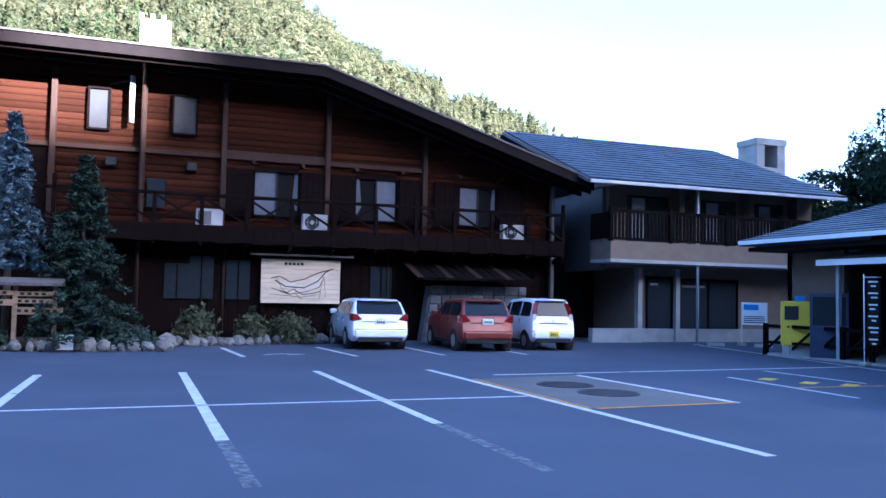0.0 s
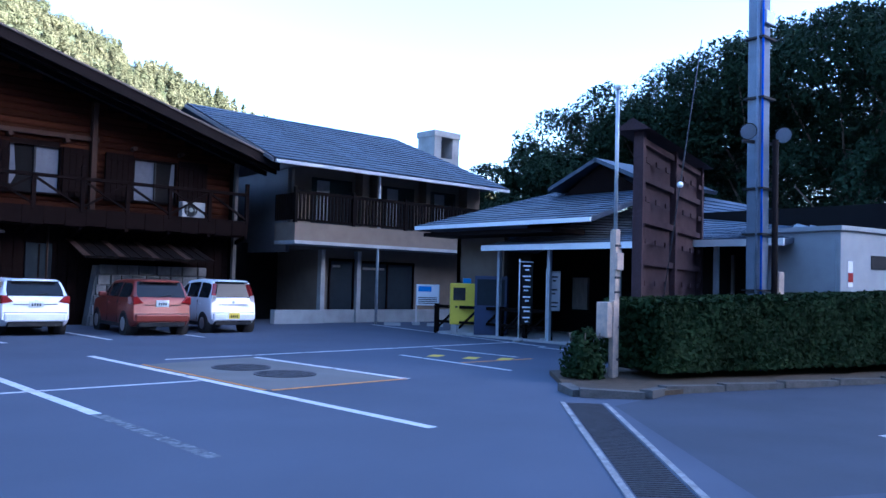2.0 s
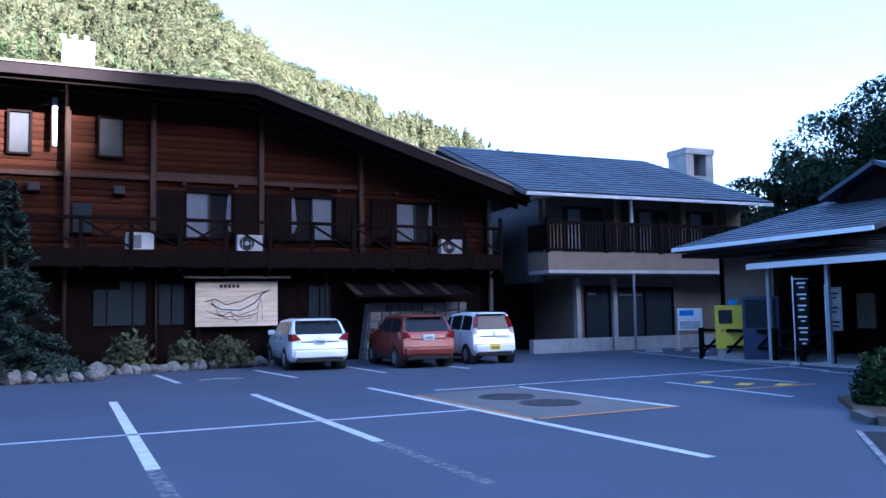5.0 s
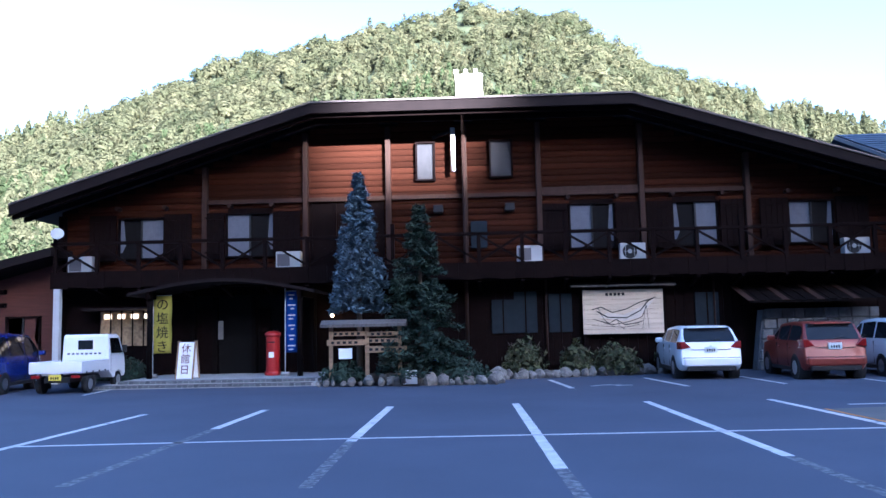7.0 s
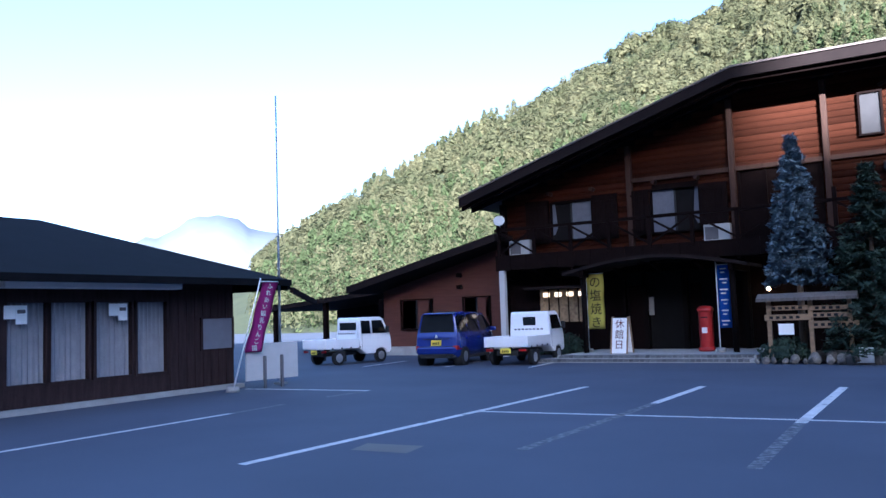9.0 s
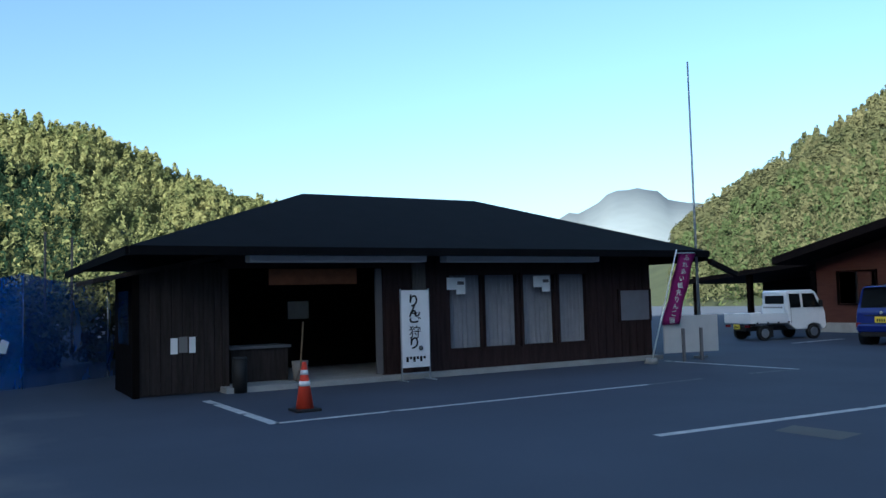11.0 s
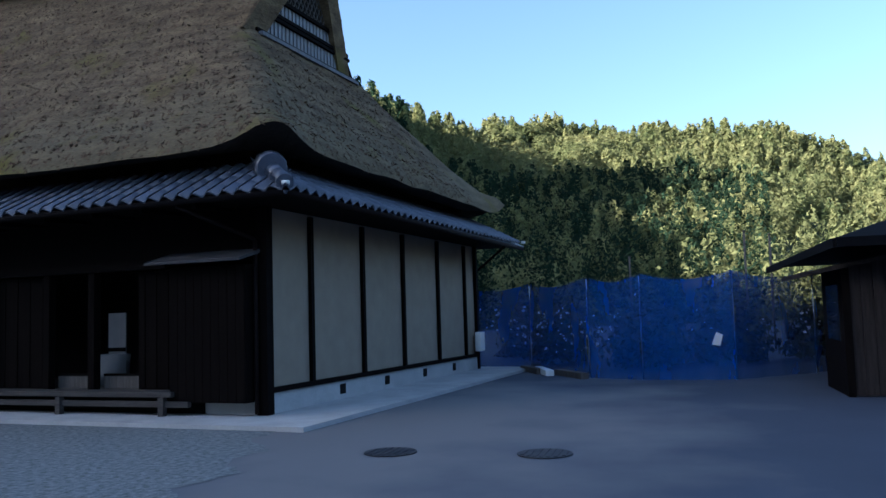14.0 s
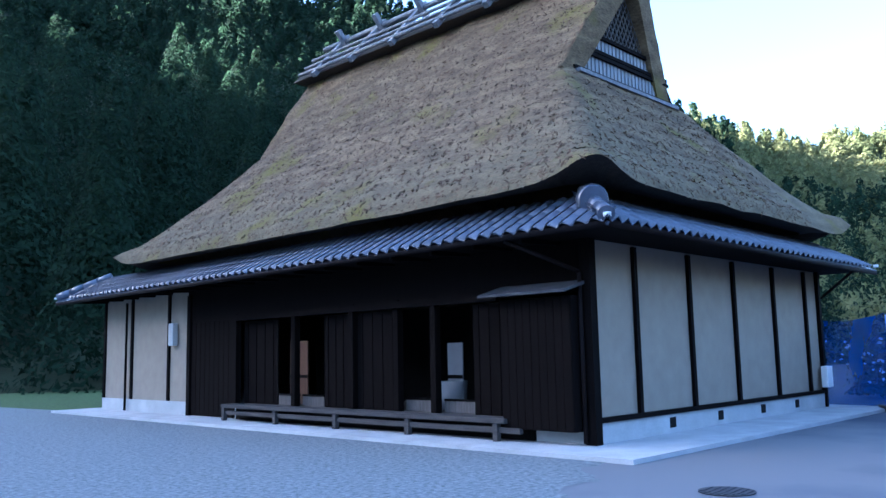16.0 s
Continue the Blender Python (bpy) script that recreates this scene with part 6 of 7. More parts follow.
bill = thing("notice_board", "large dark brown timber notice board seen from behind", "signboard", b0.x, b0.y, 0, math.degrees(math.atan2(b1.y - b0.y, b1.x - b0.x)))
part("panel", box(0, bw, -0.03, 0.03, 1.3, 4.45), BOARDWOOD, bill)
for x in (0.08, bw / 2, bw - 0.08):
    part("post", box(x - 0.09, x + 0.09, -0.16, 0.02, 0, 4.6), BOARDWOOD, bill)
for z in (1.35, 2.1, 2.9, 3.7, 4.4):
    part("rail", box(0, bw, -0.12, -0.03, z - 0.06, z + 0.06), BOARDWOOD, bill)
for k in range(7):
    for z in (1.7, 2.5, 3.3, 4.05):
        part("cleat", box(0.25 + k * bw / 7, 0.55 + k * bw / 7, -0.15, -0.12, z - 0.05, z + 0.05), BOARDWOOD, bill)
part("cap_roof", prism([(-0.35, 4.55), (0.35, 4.55), (0, 4.78)], (-0.2, bw + 0.2), "x"), BOARDWOOD, bill, "small gabled cap")
part("prop", beam((bw - 0.1, 0.9, 0), (bw - 0.1, 0.05, 3.4), 0.08, 0.1), BOARDWOOD, bill)
wire = thing("guy_wire", "thin steel guy wire with a white insulator", "cable")
part("wire", rod((12.4, 8.3, 1.0), (14.1, 8.6, 6.4), 0.012, seg=6), IRON, wire)
bm = bmesh.new()
bmesh.ops.create_icosphere(bm, subdivisions=2, radius=0.06, matrix=Matrix.Translation((13.18, 8.44, 3.5)))
part("insulator", bm, WHITEP, wire)
CABGREY = mat("grey_cabinet_steel", (0.34, 0.35, 0.35), 0.6, var=0.1, scale=3, bump=0.03)
cub = thing("switch_cabinet", "pale grey steel switchgear cabinet behind the hedge", "cabinet", 17.95, 7.6, 0, -10)
part("body", box(0, 2.2, 0, 2.3, 0, 2.95, bevel=0.02), CABGREY, cub)
part("cap", box(-0.06, 2.26, -0.06, 2.36, 2.95, 3.05), CABGREY, cub)
part("door", box(-0.02, 0, 0.1, 1.1, 0.2, 2.8), CABGREY, cub)
part("warning_sign", box(0.25, 0.42, -0.012, 0.0, 1.75, 2.3), WHITEP, cub, "white warning sign with a black flash")
part("red_mark", box(0.25, 0.42, -0.02, -0.013, 1.85, 2.05), POSTRED, cub)
part("vent", box(1.1, 1.75, -0.015, 0.0, 2.15, 2.45), BLACKPL, cub)
hall = thing("low_hall", "long low pale hall with a grey metal roof", "building", 20.2, 7.2, 0, -12, kind="structure")
part("wall", box(0.6, 22, 0.6, 6, 0, 2.55), ACWHITE, hall)
part("window_band", box(1.2, 22, 0.55, 0.6, 1.95, 2.35), BLACKPL, hall)
slab_roof("roof", [(0.2, 0.1, 2.6), (22.4, 0.1, 2.6), (22.4, 3.0, 3.35), (0.2, 3.0, 3.35)], GALV, hall, 0.08, "grey seamed metal roof")
for k in range(40):
    part("seam", beam((0.3 + k * 0.56, 0.1, 2.62), (0.3 + k * 0.56, 3.0, 3.37), 0.04, 0.06), GALV, hall)


# ---- vehicles: rear at y = 0, nose towards +y, middle at x = 0 ----
def wheel(parent, x, y, r, w=0.18):
    bm = rod((x - w / 2, y, r), (x + w / 2, y, r), r, r, 22)
    o = part("wheel", bm, RUBBER, parent, "black rubber tyre")
    s = 1 if x > 0 else -1
    rim = rod((x + s * (w / 2 - 0.02), y, r), (x + s * (w / 2 + 0.006), y, r), r * 0.66, r * 0.6, 18)
    part("rim", rim, RIM, o, "silver wheel rim")
    return o


def shell(profile, half, taper, material, parent, name, bevel=0.05, label="", round_plan=0.0, length=1.0):
    """A body drawn from its side profile (y, z); taper(z) narrows it with height, the ends round in."""
    bm = prism(profile, (-half, half), "x")
    bmesh.ops.subdivide_edges(bm, edges=[e for e in bm.edges if abs(e.verts[0].co.x - e.verts[1].co.x) > half], cuts=6)
    for v in bm.verts:
        k = taper(v.co.z)
        v.co.x *= k
        if round_plan:
            q = abs(v.co.x) / half
            e = min(1.0, max(0.0, v.co.y / length))
            v.co.y += round_plan * q ** 3 * (1 if e < 0.25 else (-1 if e > 0.75 else 0))
    edges = [e for e in bm.edges if len(e.link_faces) == 2 and e.calc_face_angle(0) > 0.6]
    bmesh.ops.bevel(bm, geom=edges, offset=bevel, segments=3, affect="EDGES", profile=0.5)
    for f in bm.faces:
        f.smooth = True
    o = part(name, bm, material, parent, label)
    mod = o.modifiers.new("wn", "WEIGHTED_NORMAL")
    return o


def car(label, x, y, rz, paint, L, W, H, belt, hood, roof0, roof1, plate, wr=0.30, wy=(0.75, 3.2), lamp="wrap", lamp_z=(0.75, 1.0), plate_z=0.78, pillars=(1.35, 2.3), name="car"):
    """A car lofted from cross-sections along its length, with its glass, lamps and trim as parts."""
    ob = thing(name, label, "car", x, y, 0, rz, "parked vehicles")
    hw = W / 2
    cowl = roof1 + (H - belt) * 1.15
    curve = [(0.0, 0.56), (0.02, 0.62), (0.05, belt - 0.10), (0.08, belt + 0.0), (0.11, belt + 0.05), (roof0, H - 0.07), (roof0 + 0.16, H - 0.02), ((roof0 + roof1) / 2, H), (roof1, H - 0.05), (cowl, belt + 0.03), (L - 0.32, hood), (L - 0.08, hood - 0.17), (L, 0.52)]
    cy, cz = [q[0] for q in curve], [q[1] for q in curve]
    ys = sorted(set(cy) | {0.11 + (roof0 - 0.11) * k / 3 for k in range(4)} | {roof1 + (cowl - roof1) * k / 4 for k in range(5)} | {q + e for q in pillars for e in (-0.04, 0.04)} | {roof0 + 0.55, L - 0.6, L - 0.2, L - 0.03})

    def width(z):
        return 0.955 - 0.205 * max(0.0, z - belt) / (H - belt)

    def section(yy):
        zt = float(np.interp(yy, cy, cz))
        zb = 0.24 + 0.10 * max(0, 1 - yy / 0.2) + 0.06 * max(0, 1 - (L - yy) / 0.4)
        w = hw * (1 - 0.09 * max(0, 1 - yy / 0.5) ** 2 - 0.17 * max(0, 1 - (L - yy) / 0.75) ** 2)
        sh_, wb_ = min(belt - 0.05, zt - 0.06), min(belt + 0.035, zt - 0.035)
        wt = max(wb_ + 0.002, zt - 0.10)
        w6 = w * width(wt)
        half = [(0, zb), (w * 0.88, zb), (w * 0.97, zb + 0.08), (w, zb + (sh_ - zb) * 0.45), (w * 0.99, zb + (sh_ - zb) * 0.8), (w * 0.965, sh_), (w * 0.95, wb_), (w6, wt), (w6 * 0.955, zt - 0.035), (w6 * 0.86, zt - 0.006), (w6 * 0.45, zt), (0, zt)]
        return [(a_, yy, b_) for a_, b_ in half] + [(-a_, yy, b_) for a_, b_ in half[-2:0:-1]]
    bm = bmesh.new()
    rings_ = [[bm.verts.new(c) for c in section(yy)] for yy in ys]
    n = len(rings_[0])
    patches = collections.defaultdict(list)
    for i, (ra, rb_) in enumerate(zip(rings_, rings_[1:])):
        y0, y1 = ys[i], ys[i + 1]
        for k in range(n):
            f = bm.faces.new((ra[k], ra[(k + 1) % n], rb_[(k + 1) % n], rb_[k]))
            f.smooth = True
            side_ = 1 if k < 11 else -1
            kk = k if k < 11 else n - 1 - k
            if kk in (9, 10) and 0.10 < y0 and y1 < roof0 + 0.01:
                patches["rear_window", 0].append(f)
            if kk in (9, 10) and roof1 - 0.01 < y0 and y1 < cowl + 0.01:
                patches["windscreen", 0].append(f)
            if kk == 6 and roof0 - 0.1 < y0 and y1 < cowl - 0.1 and not any(q - 0.05 < y0 and y1 < q + 0.05 for q in pillars):
                patches["side_window", side_ * (1 + sum(y0 > q for q in pillars))].append(f)
    bm.faces.new(rings_[0][::-1]), bm.faces.new(rings_[-1])
    bmesh.ops.recalc_face_normals(bm, faces=bm.faces[:])
    bm.normal_update()
    for (nm_, _), fs in patches.items():
        gb, seen = bmesh.new(), {}
        for f in fs:
            q = []
            for v in f.verts:
                if v not in seen:
                    seen[v] = gb.verts.new(v.co + v.normal * 0.007)
                q.append(seen[v])
            gb.faces.new(q).smooth = True
        pane_ = part(nm_, gb, CARGLASS, ob, "dark tinted " + nm_.replace("_", " "))
        if nm_ == "rear_window":
            part("wiper", beam((0.0, 0.10, belt + 0.07), (0.28, 0.15, belt + 0.13), 0.02, 0.02), BLACKPL, pane_)
    for e in bm.edges:
        if e.calc_face_angle(0) > 0.75:
            e.smooth = False
    body_ = part("body", bm, paint, ob)
    for s_ in (-1, 1):
        if lamp == "tall":
            za, zb_ = lamp_z
            for z0, z1, m_ in ((za, za + (zb_ - za) * 0.4, RIM), (za + (zb_ - za) * 0.4, zb_, LAMPRED)):
                t0, t1 = ((z - belt - 0.05) / (H - 0.12 - belt) for z in (z0, z1))
                a_, b_ = Vector((s_ * (hw * width(z0) - 0.10), 0.11 + (roof0 - 0.11) * max(0, t0) - 0.0, z0)), Vector((s_ * (hw * width(z1) - 0.10), 0.11 + (roof0 - 0.11) * max(0, t1) - 0.0, z1))
                part("tail_lamp", beam(a_, b_, 0.12, 0.10), m_, ob, "tall red tail lamp")
        else:
            zc = sum(lamp_z) / 2
            tl = prism([(hw * 0.60, lamp_z[0] + 0.03), (hw * 0.93, lamp_z[0] - 0.02), (hw * 0.93, lamp_z[1]), (hw * 0.80, lamp_z[1])], (0.005, 0.36), bevel=0.02)
            for v in tl.verts:
                v.co.x = s_ * (v.co.x + 0.045 * v.co.y / 0.36 * (v.co.x > hw * 0.85))
            bmesh.ops.recalc_face_normals(tl, faces=tl.faces[:])
            part("tail_lamp", tl, LAMPRED, ob, "red tail lamp wrapped round the corner")
        part("mirror", box(s_ * (hw * 0.93), s_ * (hw + 0.15), cowl - 0.42, cowl - 0.27, belt - 0.0, belt + 0.15, bevel=0.04), paint, ob)
        for q in pillars:
            part("door_handle", box(s_ * (hw - 0.02), s_ * (hw + 0.015), q - 0.25, q - 0.08, belt - 0.17, belt - 0.13, bevel=0.008), paint, ob)
            part("door_gap", box(s_ * (hw * 0.9), s_ * (hw * 0.998), q - 0.006, q + 0.006, 0.34, belt - 0.04), BLACKPL, ob)
        part("reflector", box(s_ * hw * 0.58, s_ * hw * 0.82, -0.025, 0.03, 0.42, 0.46), LAMPRED, ob)
        part("sill", box(s_ * (hw * 0.90), s_ * (hw * 0.985), wy[0] + 0.35, wy[1] - 0.35, 0.20, 0.30, bevel=0.02), BLACKPL, ob)
        for yy in wy:
            part("wheel_arch", rod((s_ * (hw - 0.3), yy, wr), (s_ * (hw + 0.002), yy, wr), wr * 1.17, wr * 1.17, 24), BLACKPL, ob, "dark wheel arch")
            wheel(ob, s_ * (hw - 0.085), yy, wr, 0.19)
    bp = box(-hw * 0.90, hw * 0.90, -0.05, 0.25, 0.36, 0.58)
    for v in bp.verts:
        if v.co.y < 0:
            v.co.x *= 0.94
    bmesh.ops.bevel(bp, geom=bp.edges[:], offset=0.045, segments=3, affect="EDGES", profile=0.5)
    part("bumper", bp, paint, ob)
    part("bumper_gap", box(-hw * 0.86, hw * 0.86, 0.008, 0.05, 0.575, 0.595), BLACKPL, ob)
    part("tailgate_gap", box(-hw * 0.60, hw * 0.60, 0.012, 0.06, belt - 0.16, belt - 0.145), BLACKPL, ob)
    part("valance", box(-hw * 0.75, hw * 0.75, -0.02, 0.3, 0.24, 0.37, bevel=0.02), BLACKPL, ob)
    part("exhaust", rod((hw * 0.55, -0.03, 0.27), (hw * 0.55, 0.3, 0.27), 0.03), IRON, ob)
    pl = part("number_plate", box(-0.165, 0.165, 0.0 if plate_z > 0.6 else -0.062, 0.035, plate_z - 0.083, plate_z + 0.083), plate, ob, "number plate")
    yp = 0.0 if plate_z > 0.6 else -0.062
    for k in range(4):
        part("bar", box(-0.11 + k * 0.06, -0.075 + k * 0.06, yp - 0.004, yp, plate_z - 0.05, plate_z + 0.02), INK, pl)
    part("badge", rod((0, 0.03, belt - 0.08), (0, 0.05, belt - 0.08), 0.04, 0.04, 14), GALV, ob)
    part("spoiler", box(-hw * 0.62, hw * 0.62, roof0 - 0.12, roof0 + 0.2, H - 0.075, H - 0.045, bevel=0.012), paint, ob)
    return ob


car("white compact estate car parked nose to the lodge", 6.15, 22.35, -3, CARWHITE, 4.3, 1.70, 1.45, 0.95, 0.88, 0.50, 2.55, PLATEW, wy=(0.85, 3.4), lamp_z=(0.83, 1.02), plate_z=0.80, pillars=(1.45, 2.4))
car("copper red compact hatchback parked beside the white estate", 9.05, 21.5, -3, CARRED, 3.85, 1.66, 1.50, 0.97, 0.92, 0.38, 2.15, PLATEW, wy=(0.62, 3.05), lamp_z=(0.84, 1.05), plate_z=0.86, pillars=(1.2, 2.1))
car("white tall kei hatchback parked beside the red car", 11.35, 21.95, -3, CARWHITE, 3.4, 1.475, 1.55, 0.97, 0.95, 0.26, 2.05, PLATEY, wy=(0.5, 2.85), lamp="tall", lamp_z=(0.85, 1.40), wr=0.28, plate_z=0.50, pillars=(0.95, 1.85), name="kei_car")
car("dark blue kei van parked between two white trucks", -13.45, 21.2, 8, CARBLUE, 3.4, 1.475, 1.64, 0.97, 0.92, 0.20, 2.55, PLATEY, wy=(0.55, 2.8), lamp_z=(0.50, 0.62), wr=0.27, plate_z=0.70, pillars=(0.95, 1.95), name="kei_van")


def truck(label, x, y, rz, crew=0.0):
    ob = thing("kei_truck", label, "truck", x, y, 0, rz, "parked vehicles")
    hw = 0.72
    part("chassis", box(-0.35, 0.35, 0.1, 3.2, 0.34, 0.5), BLACKPL, ob)
    bed_end = 1.95 - crew
    bed = part("bed_floor", box(-hw, hw, 0.0, bed_end, 0.62, 0.69), CARWHITE, ob, "white load bed")
    for s in (-1, 1):
        part("bed_side", box(s * hw, s * (hw - 0.035), 0.0, bed_end, 0.66, 0.96, bevel=0.008), CARWHITE, bed)
        for k in range(4):
            part("hook", box(s * (hw + 0.015), s * hw, 0.25 + k * 0.45, 0.32 + k * 0.45, 0.60, 0.66), BLACKPL, bed)
        part("tail_lamp", box(s * 0.42, s * 0.66, -0.02, 0.03, 0.48, 0.57), LAMPRED, ob, "red tail lamp")
        for yy in (0.62, 2.75):
            wheel(ob, s * 0.63, yy, 0.265, 0.15)
        part("mudguard", box(s * 0.52, s * 0.72, 0.92, 0.95, 0.12, 0.5), BLACKPL, ob)
        part("mirror", box(s * 0.74, s * 0.86, 2.95, 3.05, 1.15, 1.4, bevel=0.02), BLACKPL, ob)
    part("tailgate", box(-hw, hw, -0.02, 0.03, 0.64, 0.97, bevel=0.01), CARWHITE, bed)
    for z in (0.74, 0.88):
        part("rib", box(-hw + 0.05, hw - 0.05, -0.028, -0.018, z, z + 0.03), CARWHITE, bed)
    y0 = bed_end + 0.05
    prof = [(y0, 0.55), (y0, 1.70), (y0 + 0.06, 1.77), (2.75, 1.78), (2.92, 1.70), (3.22, 1.12), (3.28, 0.9), (3.30, 0.45), (3.2, 0.35), (3.05, 0.35), (3.0, 0.5), (2.75, 0.58), (2.5, 0.5), (2.45, 0.35), (y0 + 0.3, 0.35), (y0 + 0.1, 0.5)]
    shell(prof, hw, lambda z: 1 - 0.10 * max(0, z - 1.0) / 0.78, CARWHITE, ob, "cab", 0.04)
    part("rear_window", box(-0.22 if not crew else -0.5, 0.22 if not crew else 0.5, y0 - 0.012, y0 + 0.02, 1.28, 1.58, bevel=0.01), CARGLASS, ob, "small dark rear window")
    for s in (-1, 1):
        for a, b in ([(y0 + 0.12, 2.95)] if not crew else [(y0 + 0.08, y0 + 0.55), (y0 + 0.65, 2.95)]):
            bm = bmesh.new()
            x0, x1 = s * (hw * 0.985 + 0.006), s * (hw * 0.915 + 0.004)
            bm.faces.new([bm.verts.new(p) for p in ((x0, a, 1.14), (x0, b + 0.1 if b > 2.9 else b, 1.14), (x1, b - 0.12 if b > 2.9 else b, 1.64), (x1, a, 1.64))])
            bmesh.ops.solidify(bm, geom=bm.faces[:], thickness=0.012)
            part("side_window", bm, CARGLASS, ob, "dark side window")
        part("door_line", box(s * hw, s * (hw + 0.003), y0 + 0.1, y0 + 0.11, 0.55, 1.2), BLACKPL, ob)
    pl = part("number_plate", box(-0.165, 0.165, -0.05, -0.02, 0.42, 0.585), PLATEY, ob, "yellow number plate")
    for k in range(4):
        part("bar", box(-0.11 + k * 0.06, -0.075 + k * 0.06, -0.056, -0.05, 0.45, 0.52), INK, pl)
    rack = part("headboard", box(-0.6, 0.6, bed_end - 0.03, bed_end, 0.96, 1.25), CARWHITE, ob)
    for k in range(8):
        part("slot", box(-0.5 + k * 0.13, -0.42 + k * 0.13, bed_end - 0.036, bed_end - 0.03, 1.12, 1.18), GREYWALL, rack)
    return ob


truck("white kei truck with an empty load bed by the lodge steps", -11.15, 21.35, 4).scale = (0.96, 0.96, 0.88)
truck("white crew-cab kei truck before the carport", -18.15, 21.1, -12, 0.35).scale = (0.88, 0.88, 0.88)

# ---- things round the lodge ----


def ac_unit(x, y, z, w=0.8, fan=True):
    ob = thing("air_conditioner", "white outdoor air conditioner unit on the balcony", "air conditioner", x, y, z, 0, "air conditioners on the balcony")
    part("casing", box(-w / 2, w / 2, -0.15, 0.15, 0.05, 0.58, bevel=0.02), ACWHITE, ob)
    if fan:
        part("grille", rod((-0.10, -0.153, 0.31), (-0.10, -0.165, 0.31), 0.23, 0.22, 24), BLACKPL, ob, "black round fan grille")
        part("hub", rod((-0.10, -0.166, 0.31), (-0.10, -0.175, 0.31), 0.07, 0.06, 16), ACWHITE, ob)
        for k in range(3):
            part("ring", rod((-0.10 - 0.2, -0.17, 0.31), (-0.10 + 0.2, -0.17, 0.31), 0.006, seg=5) if k == 0 else rod((-0.10 + 0.14 * (k - 1.5) * 2, -0.17, 0.11), (-0.10 + 0.14 * (k - 1.5) * 2, -0.17, 0.5), 0.006, seg=5), ACWHITE, ob)
    else:
        part("grille", box(-w / 2 + 0.05, 0.05, -0.158, -0.15, 0.1, 0.5), GREYWALL, ob)
    for s in (-1, 1):
        part("foot", box(s * w * 0.3 - 0.05, s * w * 0.3 + 0.05, -0.16, 0.16, 0, 0.05), BLACKPL, ob)
    return ob


for x, fan in ((-12.9, False), (-6.08, False), (1.66, False), (4.92, True), (11.88, True)):
    ac_unit(x, 26.25, 3.5, 0.8, fan)
dish = thing("satellite_dish", "small white satellite dish on the lodge corner", "dish", -13.5, 25.8, 4.6)
part("bowl", rod((0, 0, 0.15), (0.05, -0.12, 0.2), 0.09, 0.2, 20), ACWHITE, dish)
part("arm", rod((0, 0, 0), (0, 0, 0.15), 0.02), GALV, dish)
mapb = thing("map_board", "pale wooden map board under a small roof on the lodge", "signboard", 4.63, 26.7)
for k in range(9):
    part("plank", box(-1.28, 1.28, -0.03, 0.03, 1.22 + k * 0.157, 1.372 + k * 0.157), MAPWOOD, mapb)
part("cap_roof", prism([(-0.35, 2.72), (0.25, 2.82), (0.25, 2.88), (-0.35, 2.78)], (-1.65, 1.65), "x"), GREYWOOD, mapb)
for x in (-1.2, 1.2):
    part("batten", box(x - 0.05, x + 0.05, 0.03, 0.3, 0.1, 2.75), DARKWOOD, mapb)
for pts, r in ((((-0.85, 1.95), (-0.5, 1.75), (0.1, 1.72), (0.55, 1.95), (0.8, 2.25), (1.0, 2.35)), 0.035), (((-0.95, 1.7), (-0.4, 1.5), (0.2, 1.6), (0.6, 1.75), (0.75, 2.1), (0.8, 1.4)), 0.02), (((-0.8, 2.05), (-0.6, 1.65), (-0.3, 1.45)), 0.02), (((-1.0, 1.5), (0.0, 1.42), (0.5, 1.5)), 0.015), (((-1.0, 2.0), (-0.7, 2.08), (-0.35, 1.9), (0.1, 2.0), (0.5, 2.2), (1.05, 2.36)), 0.03), (((-0.7, 1.62), (-0.45, 1.55), (-0.25, 1.68), (0.05, 1.5), (0.45, 1.56), (0.62, 1.62)), 0.025), (((0.75, 2.3), (0.68, 1.9), (0.6, 1.35)), 0.018), (((-0.2, 1.72), (-0.15, 1.5), (0.02, 1.36)), 0.018)):
    bm = bmesh.new()
    for (a, b), (c, d) in zip(pts, pts[1:]):
        beam((a, -0.034, b), (c, -0.034, d), 0.01, r, bm)
    part("route_mark", bm, INK, mapb)
part("river_mark", prism([(-0.75, 1.75), (0.0, 1.62), (0.5, 1.72), (1.0, 2.3), (0.55, 2.05), (0.0, 1.82), (-0.5, 1.9)], (-0.036, -0.031)), mat("bleached_map_wood", (0.58, 0.52, 0.44), 0.8, var=0.2, scale=4, bump=0.1), mapb)
bm = bmesh.new()
for k in range(5):
    box(-0.55 + k * 0.13, -0.46 + k * 0.13, -0.036, -0.03, 2.44, 2.53, bm)
part("lettering", bm, INK, mapb)
stw = thing("stone_monument", "low grey masonry wall with a canopy behind the parked cars", "wall", 10.6, 26.2)
part("core", prism([(-1.95, 0), (1.9, 0), (1.85, 1.88), (-1.7, 1.88)], (0.1, 0.55)), STONE, stw)
rd = random.Random(12)
for r in range(6):
    x = -1.9 + 0.05 * r
    while x < 1.8:
        w_ = rd.uniform(0.3, 0.6)
        x2 = min(x + w_, 1.87)
        if x2 - x > 0.12:
            part("stone", box(x + 0.012, x2 - 0.012, 0.0 + rd.uniform(-0.03, 0.02), 0.12, r * 0.32 + 0.012, r * 0.32 + 0.308, bevel=0.025), STONE, stw)
        x = x2
